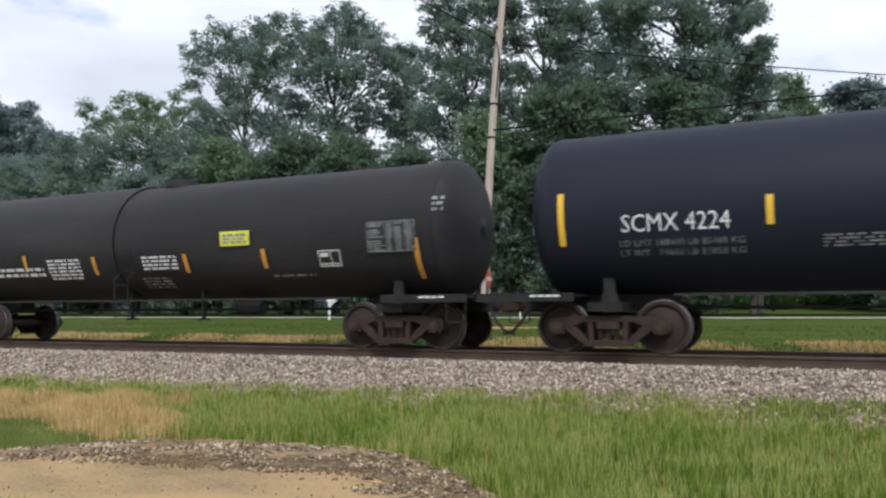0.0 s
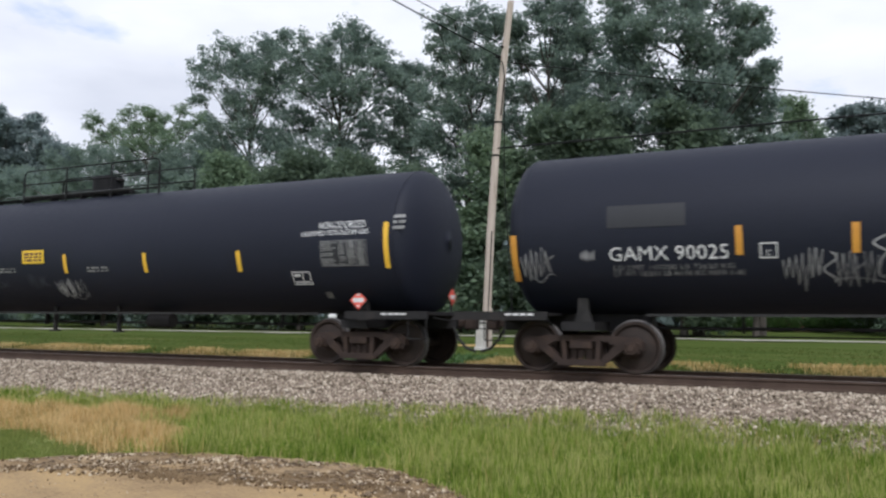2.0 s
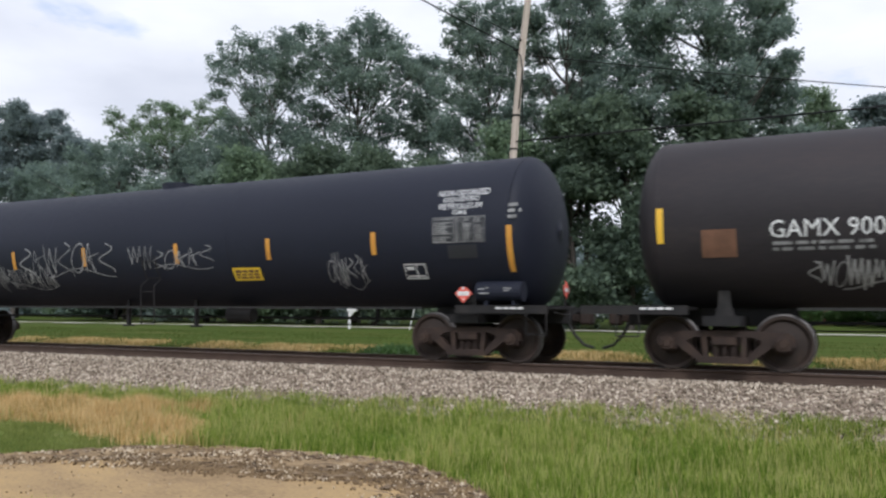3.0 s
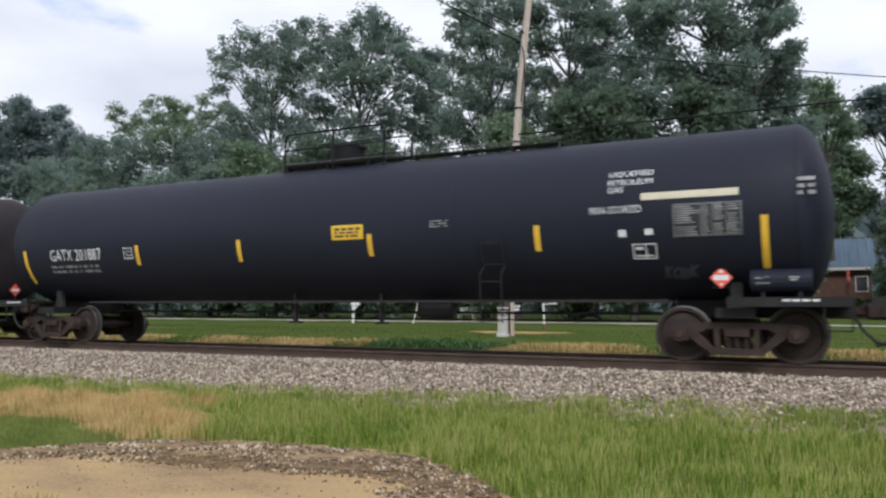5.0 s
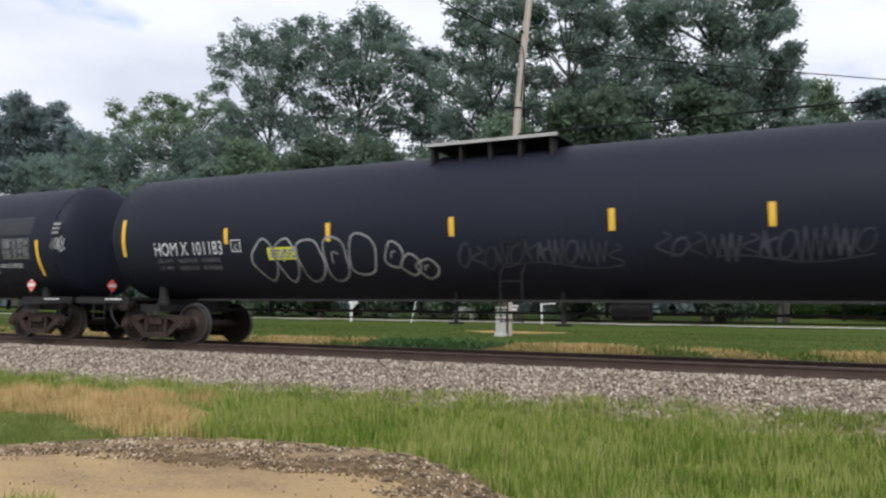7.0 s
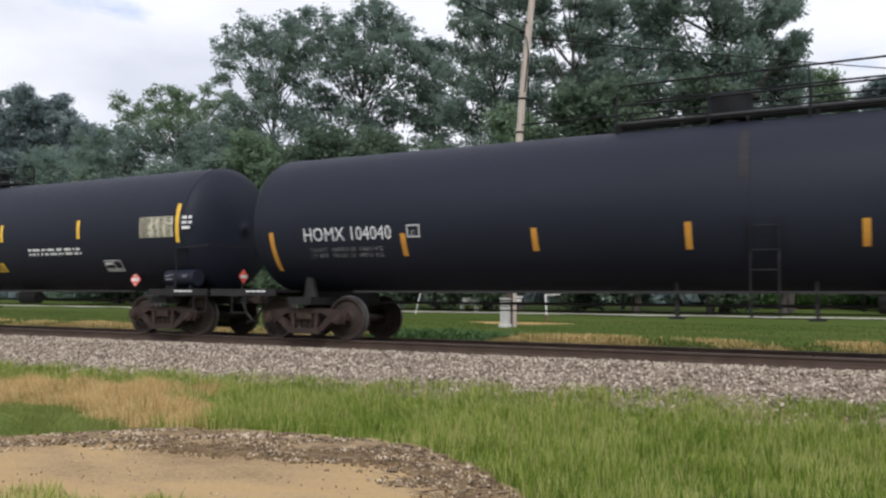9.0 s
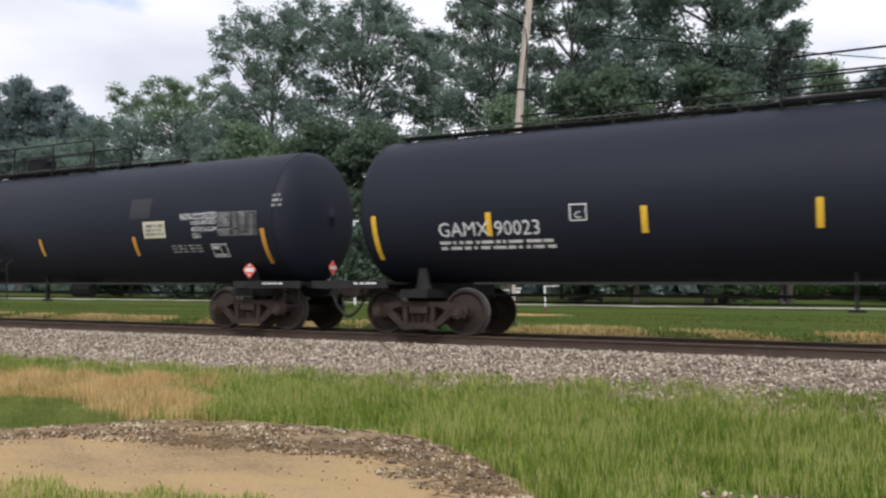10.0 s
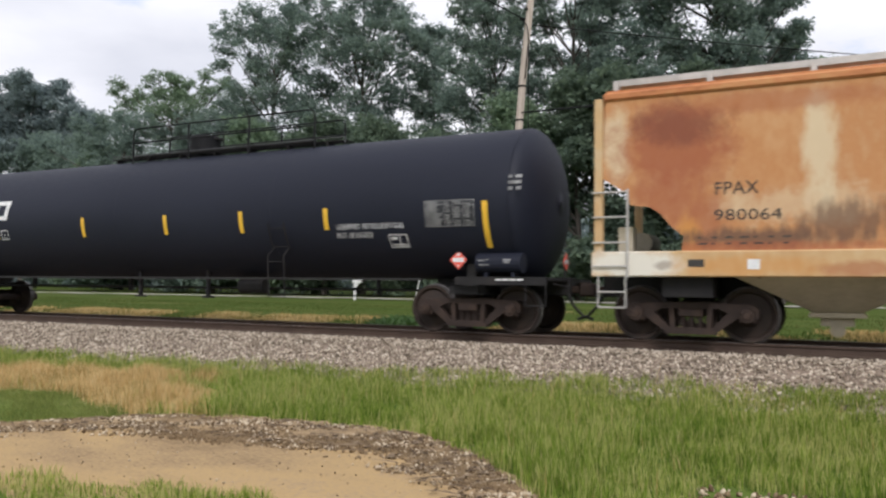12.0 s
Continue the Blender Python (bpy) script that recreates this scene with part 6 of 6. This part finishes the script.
    lettering(c, "GAS", 14.58, 14.85, 2.85, 2.95)
    lettering(c, "NON-ODORIZED", 14.28, 15.16, 2.5, 2.62)
    sheet(c, "tape_strip", 15.15, 16.7, 2.7, 2.82, "tan_sign", "pale masking strip")
    data_table(c, 15.67, 16.74, 2.07, 2.6, 6)
    frame_box(c, 14.98, 15.38, 1.73, 1.98)
    sheet(c, "tag_plate", 14.76, 14.89, 2.1, 2.22, "white")
    sheet(c, "tag_plate", 15.2, 15.34, 2.12, 2.22, "white")
    scrawl(c, 15.45, 16.0, 1.41, 1.62, 31, "spray_faint", 0.03, 3)
    diamond(c, 16.36, 1.46, 0.18)
    end_marks(c, n, 21)

    # GATX with two rows of tags
    at, n = 99.58, 16.64
    c = keep(tank_car("long black tank car with a running line of white graffiti", n, at, "black_paint", platform=(5.6, 9.5), walkway=(3.3, 9.8), seams=(5.3, 11.6), ladder=4.0, reservoir=None), at)
    stripes(c, [(-0.47, 1.6, 1.99), (2.66, 1.91, 2.34), (5.81, 1.92, 2.35), (8.88, 1.87, 2.3), (11.6, 1.9, 2.35), (14.35, 1.93, 2.36), (17.05, 1.62, 2.5)])
    sheet(c, "reflective_stripe", -0.52, -0.41, 2.22, 2.33, "yellow")
    lettering(c, "GATX 201864", 0.36, 2.16, 2.07, 2.36)
    lettering(c, "LD LMT  164400 LB  74 500 KG", 0.36, 1.99, 1.89, 1.98, "faded")
    lettering(c, "LT WT   98600 LB  44 700 KG", 0.36, 1.99, 1.74, 1.83, "faded")
    frame_box(c, 2.9, 3.16, 2.06, 2.33, False)
    lettering(c, "C", 2.99, 3.08, 2.12, 2.26)
    notice(c, 6.9, 7.68, 2.24, 2.55)
    bars(c, 5.2, 5.6, 2.38, 2.5, 3, "faded", 22)
    scrawl(c, 4.6, 9.2, 1.47, 2.0, 32, "spray", 0.02, 11)
    scrawl(c, 10.3, 11.36, 1.66, 2.2, 33, "spray_gold", 0.025, 4)
    scrawl(c, 11.63, 13.5, 1.55, 2.1, 34, "spray", 0.02, 6)
    scrawl(c, 9.3, 10.2, 1.8, 2.15, 35, "spray_faint", 0.02, 4)
    sheet(c, "repaint_patch", 15.16, 16.84, 2.66, 3.12, "grey_patch", "dull grey repainted patch")
    data_table(c, 15.68, 16.75, 2.05, 2.56, 7)
    frame_box(c, 14.97, 15.36, 1.69, 1.94)
    lettering(c, "NON-ODORIZED", 15.5, 16.4, 1.83, 1.94)
    bars(c, 14.08, 14.81, 1.54, 1.84, 3, "faded", 23)
    diamond(c, 16.4, 1.45, 0.19)
    bars(c, 15.8, 17.6, 1.02, 1.07, 1, "white", 24)
    scrawl(c, 17.55, 18.1, 2.2, 2.6, 36, "spray", 0.02, 4)
    end_marks(c, n, 25)

    # HOMX with balloon letters
    at, n = 120.41, 17.04
    c = keep(tank_car("long black tank car with outlined balloon-letter graffiti", n, at, "black_paint", seams=(5.7, 11.4), reservoir="right"), at)
    part("top_platform", box(7.1, 9.85, -1.0, 1.0, 4.08, 4.11), "frame_black", c, "flat black loading platform on the tank's top")
    part("platform_edge", box(7.1, 9.85, -1.03, -1.0, 4.07, 4.13), "galvanised", c, "pale steel platform edge")
    for s in np.arange(7.2, 9.9, 0.62):
        part("platform_bracket", add_plate(bmesh.new(), [(s, 3.7), (s + 0.06, 3.7), (s + 0.06, 4.06), (s, 4.06)], -0.95, -0.7), "frame_black", c)
    stripes(c, [(-0.68, 2.02, 2.88), (2.45, 2.23, 2.57), (5.14, 2.21, 2.58), (7.93, 2.22, 2.58), (10.97, 2.22, 2.6), (13.5, 2.2, 2.58), (15.58, 2.21, 2.62), (17.77, 2.01, 2.83)])
    lettering(c, "HOM X 101183", 0.3, 2.32, 2.01, 2.31)
    lettering(c, "LD LMT   162300LB   73600KG", 0.34, 2.2, 1.86, 1.94, "faded")
    lettering(c, "LT WT    100700LB   45700KG", 0.34, 2.2, 1.7, 1.78, "faded")
    frame_box(c, 2.58, 2.84, 2.06, 2.32, False)
    lettering(c, "C", 2.68, 2.76, 2.1, 2.22)
    notice(c, 3.55, 4.32, 1.87, 2.13, "acid_yellow", "yellow notice half covered by graffiti")
    bubbles(c, [(3.42, 1.88, 0.3, 0.43), (4.0, 1.9, 0.27, 0.44), (4.62, 1.88, 0.33, 0.42), (5.25, 1.87, 0.3, 0.43), (5.9, 1.92, 0.34, 0.4), (6.62, 1.9, 0.2, 0.25), (6.95, 1.72, 0.2, 0.2), (7.3, 1.65, 0.22, 0.18)])
    scrawl(c, 8.0, 11.1, 1.6, 2.12, 41, "spray_faint", 0.03, 8)
    scrawl(c, 11.65, 14.9, 1.65, 2.17, 42, "spray_faint", 0.03, 8)
    lettering(c, "NON-ODORIZED", 16.27, 17.37, 3.12, 3.26)
    data_table(c, 16.28, 17.36, 2.06, 2.56, 8)
    lettering(c, "LIQUEFIED", 15.28, 16.0, 1.71, 1.81, "faded")
    lettering(c, "PETROLEUM", 15.28, 16.0, 1.6, 1.69, "faded")
    lettering(c, "GAS", 15.28, 15.52, 1.49, 1.57, "faded")
    frame_box(c, 16.28, 16.74, 1.61, 1.87)
    diamond(c, 17.12, 1.36, 0.18)
    bubbles(c, [(18.15, 2.95, 0.14, 0.4)], "spray", 0.02)

    # tank car with a buff table
    at, n = 141.75, 16.18
    c = keep(tank_car("long black tank car with a buff data table", n, at, "black_paint", platform=(7.2, 9.0), walkway=(6.6, 9.9), seams=(5.6, 11.2), rails=True), at)
    stripes(c, [(-0.6, 2.1, 2.95), (2.4, 2.3, 2.74), (5.1, 2.3, 2.74), (7.84, 2.28, 2.72), (10.75, 2.29, 2.74), (13.7, 2.3, 2.75), (17.0, 2.13, 3.02)])
    notice(c, 9.72, 10.58, 1.53, 1.75)
    data_table(c, 15.8, 16.88, 2.25, 2.75, 9, "tan_sign")
    bars(c, 11.75, 13.72, 1.9, 2.11, 2, "white", 26)
    frame_box(c, 14.38, 14.97, 1.51, 1.77)
    diamond(c, 15.19, 1.37, 0.18)
    bars(c, 17.15, 17.45, 2.4, 2.75, 3, "white", 27)

    # HOMX, clean
    at, n = 162.04, 17.03
    c = keep(tank_car("long black tank car with orange stripes and white safety lettering", n, at, "black_paint", platform=(6.6, 11.4), walkway=(6.5, 14.4), seams=(8.9, 14.1), reservoir=None), at)
    stripes(c, [(-0.6, 1.47, 2.26), (2.6, 1.72, 2.15), (5.3, 1.76, 2.16), (7.97, 1.73, 2.17), (10.55, 1.72, 2.13), (13.88, 1.68, 2.11), (17.73, 1.46, 2.2)], "orange")
    sheet(c, "scuff", 8.76, 8.92, 2.85, 3.7, "worn_black", "dull pale scuff streak on the paint")
    lettering(c, "HOMX 104040", 0.25, 2.35, 2.05, 2.32)
    lettering(c, "LD LMT  164900 LB  74800 KG", 0.35, 2.1, 1.84, 1.92, "faded")
    lettering(c, "LT WT   98100 LB  44500 KG", 0.35, 2.1, 1.72, 1.8, "faded")
    frame_box(c, 2.7, 2.98, 2.07, 2.31, False)
    lettering(c, "C", 2.79, 2.88, 2.1, 2.2)
    sheet(c, "repaint_patch", 13.8, 14.46, 2.53, 3.0, "grey_patch", "dull grey repainted patch")
    notice(c, 14.23, 14.92, 2.07, 2.45, "tan_sign", "cream notice plate")
    lettering(c, "NON-ODORIZED", 15.41, 16.49, 2.45, 2.6)
    lettering(c, "LIQUEFIED", 15.74, 16.47, 2.32, 2.43)
    lettering(c, "PETROLEUM", 15.74, 16.47, 2.18, 2.28)
    lettering(c, "GAS", 15.74, 15.99, 2.04, 2.14)
    data_table(c, 16.5, 17.6, 2.07, 2.58, 10)
    bars(c, 15.03, 15.98, 1.72, 1.91, 3, "faded", 28)
    frame_box(c, 16.21, 16.66, 1.62, 1.9)
    diamond(c, 17.05, 1.39, 0.19)
    bars(c, 17.2, 18.0, 1.02, 1.07, 1, "white", 29)
    end_marks(c, n, 30)

    # GAMX with a full-length running board
    at, n = 183.38, 17.03
    c = keep(tank_car("long black tank car with a full-length top running board", n, at, "black_paint", platform=(6.6, 18.4), walkway=(-0.8, 18.3), seams=(5.6, 11.4), reservoir=None), at)
    stripes(c, [(-0.8, 1.5, 2.34), (1.66, 1.89, 2.32), (4.5, 1.87, 2.32), (7.16, 1.87, 2.33), (9.97, 1.88, 2.32), (12.18, 1.88, 2.32), (14.43, 1.88, 2.34), (17.83, 1.51, 2.33)])
    lettering(c, "GAMX 90023", 0.62, 2.64, 1.9, 2.16)
    bars(c, 0.6, 2.9, 1.64, 1.84, 2, "white", 31)
    frame_box(c, 3.21, 3.52, 2.11, 2.4, False)
    lettering(c, "C", 3.3, 3.42, 2.15, 2.27)
    notice(c, 11.32, 12.08, 1.75, 2.04)
    lettering(c, "NON-ODORIZED", 14.66, 15.78, 2.09, 2.22)
    frame_box(c, 14.62, 15.09, 1.76, 2.06)
    bars(c, 13.66, 14.42, 1.75, 1.87, 2, "faded", 32)
    lettering(c, "LIQUEFIED", 16.85, 17.6, 3.0, 3.12)
    lettering(c, "PETROLEUM GAS", 16.63, 17.86, 2.85, 2.97)
    data_table(c, 16.72, 17.78, 2.27, 2.8, 11)
    diamond(c, 16.9, 1.36, 0.18)
    end_marks(c, n, 33)

    # PROX
    at, n = 204.75, 16.48
    c = keep(tank_car("long black tank car with a bold white block emblem", n, at, "black_paint", platform=(6.9, 12.5), dome=8.75, walkway=(6.0, 13.2), seams=(7.3, 12.0), reservoir="right", ladder=12.0), at)
    stripes(c, [(-0.47, 1.61, 2.45), (2.91, 2.01, 2.47), (6.23, 2.01, 2.47), (8.98, 2.01, 2.45), (11.22, 2.0, 2.46), (13.45, 2.02, 2.45), (17.0, 1.62, 2.47)])
    for k in range(6):
        bm = bmesh.new()
        s = -0.42 + k * 0.64
        for p, q, r, t in ((0, 0.15, 0, 0.5), (0.43, 0.57, 0, 0.5), (0.15, 0.43, 0, 0.11), (0.15, 0.43, 0.39, 0.5)):
            z0, z1 = 2.5 + r, 2.5 + t
            n4 = max(1, round((z1 - z0) / 0.1))
            rows = [[bm.verts.new(on_tank(s + u + (z - 2.5) * 0.18, z, 0.011)) for u in (p, q)] for z in np.linspace(z0, z1, n4 + 1)]
            for a, b in zip(rows, rows[1:]):
                bm.faces.new((a[0], a[1], b[1], b[0]))
        part("emblem_block", bm, "white", c, "bold white outlined block")
    lettering(c, "PROX 36872", 0.1, 1.95, 1.98, 2.25)
    bars(c, 0.05, 1.75, 1.68, 1.88, 2, "white", 34)
    frame_box(c, 3.08, 3.36, 2.0, 2.24, False)
    lettering(c, "C", 3.18, 3.26, 2.04, 2.13)
    lettering(c, "LIQUEFIED PETROLEUM GAS", 13.7, 15.25, 2.0, 2.12)
    lettering(c, "NOT-ODORIZED", 13.68, 14.52, 1.85, 1.95)
    frame_box(c, 14.88, 15.3, 1.65, 1.9)
    data_table(c, 15.74, 16.79, 2.02, 2.51, 12)
    diamond(c, 16.3, 1.46, 0.18)
    bars(c, 16.6, 17.4, 1.02, 1.07, 1, "white", 35)
    end_marks(c, n, 36)

    keep(hopper_car(225.33), 225.33)


def hopper_car(at):
    """Rusty covered hopper with sloped ends, roof hatch board and three bays."""
    car = tagged(new("hopper_car"), "rust-stained tan covered hopper car with black lettering", "hopper car", "cars of the train")
    car.matrix_basis = pose(at, 0, 0)
    n = 13.9
    edge = [(-1.38, 2.76), (-0.93, 2.46), (-0.9, 2.28), (-0.58, 2.24), (-0.4, 2.12), (-0.22, 1.9), (-0.03, 1.74), (-0.06, 1.5)]
    side = [(-1.3, 4.18)] + edge + [(n - s, z) for s, z in reversed(edge)] + [(n + 1.3, 4.18)]
    for y in (-1.52, 1.49):
        part("side_sheet", add_plate(bmesh.new(), side, y, y + 0.03), "hopper", car, "rust-streaked tan side sheet")
        part("side_sill", box(-1.55, n + 1.55, min(y, y - 0.03) - 0.03, y + 0.06, 1.08, 1.5, bevel=0.02), "hopper_sill", car)
        part("top_chord", box(-1.35, n + 1.35, y - 0.05, y + 0.1, 4.08, 4.22, bevel=0.03), "hopper_rust", car)
        for s in (-1.5, n + 1.36):
            part("end_post", box(s, s + 0.14, y - 0.06, y + 0.08, 1.08, 4.12, bevel=0.01), "hopper_sill", car)
    # roof, slope sheets and hoppers
    bm = bmesh.new()
    add_plate(bm, [(-1.3, 4.2), (n + 1.3, 4.2), (n + 1.3, 4.26), (-1.3, 4.26)], -1.5, 1.5)
    part("roof", bm, "hopper_rust", car)
    for e, b in ((1, 0.0), (-1, n)):
        bm = bmesh.new()
        add_plate(bm, [(b - e * 1.36, 2.85), (b - e * 1.3, 2.9), (b + e * 1.2, 1.1), (b + e * 1.1, 1.06)], -1.44, 1.44)
        # dark cast colour stands in for the shade under the sloped end
        part("slope_sheet", bm, "cast", car)
        part("end_sheet", box(min(b - e * 1.36, b - e * 1.3), max(b - e * 1.36, b - e * 1.3), -1.48, 1.48, 2.85, 4.2), "hopper", car)
    for k in range(3):
        s = 2.2 + k * (n - 4.4) / 2
        bm = bmesh.new()
        q = [bm.verts.new(p) for p in ((s - 1.5, -1.4, 1.1), (s + 1.5, -1.4, 1.1), (s + 1.5, 1.4, 1.1), (s - 1.5, 1.4, 1.1), (s - 0.35, -0.4, 0.52), (s + 0.35, -0.4, 0.52), (s + 0.35, 0.4, 0.52), (s - 0.35, 0.4, 0.52))]
        for i in range(4):
            bm.faces.new((q[i], q[(i + 1) % 4], q[4 + (i + 1) % 4], q[4 + i]))
        bm.faces.new(q[4:])
        part("bay", bm, "hopper_grey", car, "dull grey discharge hopper")
        bm = add_box(box(s - 0.42, s + 0.42, -0.48, 0.48, 0.44, 0.52, bevel=0.01), s - 0.25, s + 0.25, -0.3, 0.3, 0.3, 0.44)
        add_rod(bm, (s, -0.3, 0.24), (s, 0.3, 0.24), 0.12, 12)
        part("outlet_gate", bm, "hopper_grey", car)
    bm = bmesh.new()
    for y in (-1.1, 0.62):
        add_box(bm, -1.27, n + 1.27, y, y + 0.48, 4.49, 4.53)
    part("running_board", bm, "galvanised", car, "galvanised roof running board")
    part("board_edge", box(-1.27, n + 1.27, -1.14, -1.1, 4.42, 4.53), "galvanised", car)
    for s in np.arange(-1.27, n + 1.2, 1.57):
        part("board_bracket", box(s, s + 0.09, -1.2, -0.95, 4.22, 4.5), "galvanised", car)
    # ladders, steps and end platform
    for s0 in (-1.42,):
        bm = bmesh.new()
        add_rod(bm, (s0 + 0.5, -1.62, 1.06), (s0 + 0.5, -1.62, 2.55), 0.022, 6)
        for z in (1.25, 1.65, 2.08, 2.5):
            add_rod(bm, (s0 - 0.1, -1.62, z), (s0 + 0.5, -1.62, z), 0.016, 6)
        part("ladder", bm, "galvanised", car, "pale steel end ladder")
        bm = bmesh.new()
        for s in (s0, s0 + 0.46):
            add_rod(bm, (s, -1.6, 1.1), (s, -1.6, 0.56), 0.016, 6)
        for z in (0.56, 0.82):
            add_rod(bm, (s0, -1.6, z), (s0 + 0.46, -1.6, z), 0.016, 6)
        part("sill_step", bm, "galvanised", car)
    part("brake_reservoir", add_rod(bmesh.new(), (-1.1, 0.3, 1.75), (-1.1, 1.1, 1.75), 0.2, 14), "hopper_grey", car)
    part("vent_box", box(-1.2, -0.95, -1.1, -0.8, 1.52, 1.95), "hopper_grey", car)
    for e, base in ((-1, 0.0), (1, n)):
        add_truck(car, base)
        part("bolster", box(base - 0.4, base + 0.4, -1.35, 1.35, 0.75, 1.08), "frame_black", car)
        part("end_platform", box(min(base + e * 0.2, base + e * 1.52), max(base + e * 0.2, base + e * 1.52), -1.45, 1.45, 1.42, 1.48), "frame_black", car)
        part("draft_sill", box(min(base - e * 1.5, base + e * 1.7), max(base - e * 1.5, base + e * 1.7), -0.22, 0.22, 0.72, 1.1), "frame_black", car)
        cp = box(min(base + e * 1.65, base + e * 2.06), max(base + e * 1.65, base + e * 2.06), -0.075, 0.075, 0.78, 0.92, bevel=0.02)
        add_box(cp, base + e * 2.0 - 0.12, base + e * 2.0 + 0.12, -0.16, 0.13, 0.72, 0.98, bevel=0.04)
        part("coupler", cp, "cast", car, "rusty knuckle coupler")
        hose(car, base + e * 1.68, e)
    lettering(car, "FPAX", 0.47, 1.12, 2.4, 2.6, "letter_black", -1.527)
    lettering(car, "980064", 0.45, 1.45, 1.98, 2.16, "letter_black", -1.527)
    for k in range(14):
        s, z = 0.2 + 0.21 * (k % 7), 1.7 - 0.1 * (k // 7)
        part("small_print", box(s, s + 0.05 + 0.03 * (k * 5 % 4), -1.525, -1.522, z, z + 0.025), "letter_black", car)
    part("tag_plate", box(0.95, 1.13, -1.584, -1.581, 1.2, 1.36), "white", car)
    part("small_print", box(0.05, 0.3, -1.584, -1.581, 1.24, 1.36), "letter_black", car)
    part("reflective_stripe", box(3.25, 3.36, -1.528, -1.524, 1.6, 2.05), "yellow", car)
    return car


build_stones()
build_grass()
build_train()


# ---- what moves ----
def run(t):
    """How far the train has rolled to the left by t seconds."""
    surge = np.interp(t, [0, 0.5, 1.0, 1.5, 2.0, 2.5, 3.0, 3.5], [0, -0.04, 0.58, -0.2, -0.3, 0.04, -0.07, 0])
    return 18.959 * t - 0.05703 * ((t - 6) ** 2 - 36) + float(surge)


def motions():
    steps = [k * 0.5 for k in range(25)]
    for car, at in CARS:
        walk(car, [(t, pose(at - run(t), 0, 0)) for t in steps])
    turns = [(k / FPS, -run(k / FPS) / 0.457) for k in range(12 * FPS + 1)]
    for side, sets in WHEELSETS.items():
        first = sets[0]
        walk(first, [(t, Matrix.Translation((side * 0.89, 0, 0.457)) @ Matrix.Rotation(a, 4, "Y")) for t, a in turns])
        for w in sets[1:]:
            w.rotation_mode = "QUATERNION"
            w.animation_data_create()
            w.animation_data.action = first.animation_data.action
            w.animation_data.action_slot = first.animation_data.action_slot


motions()
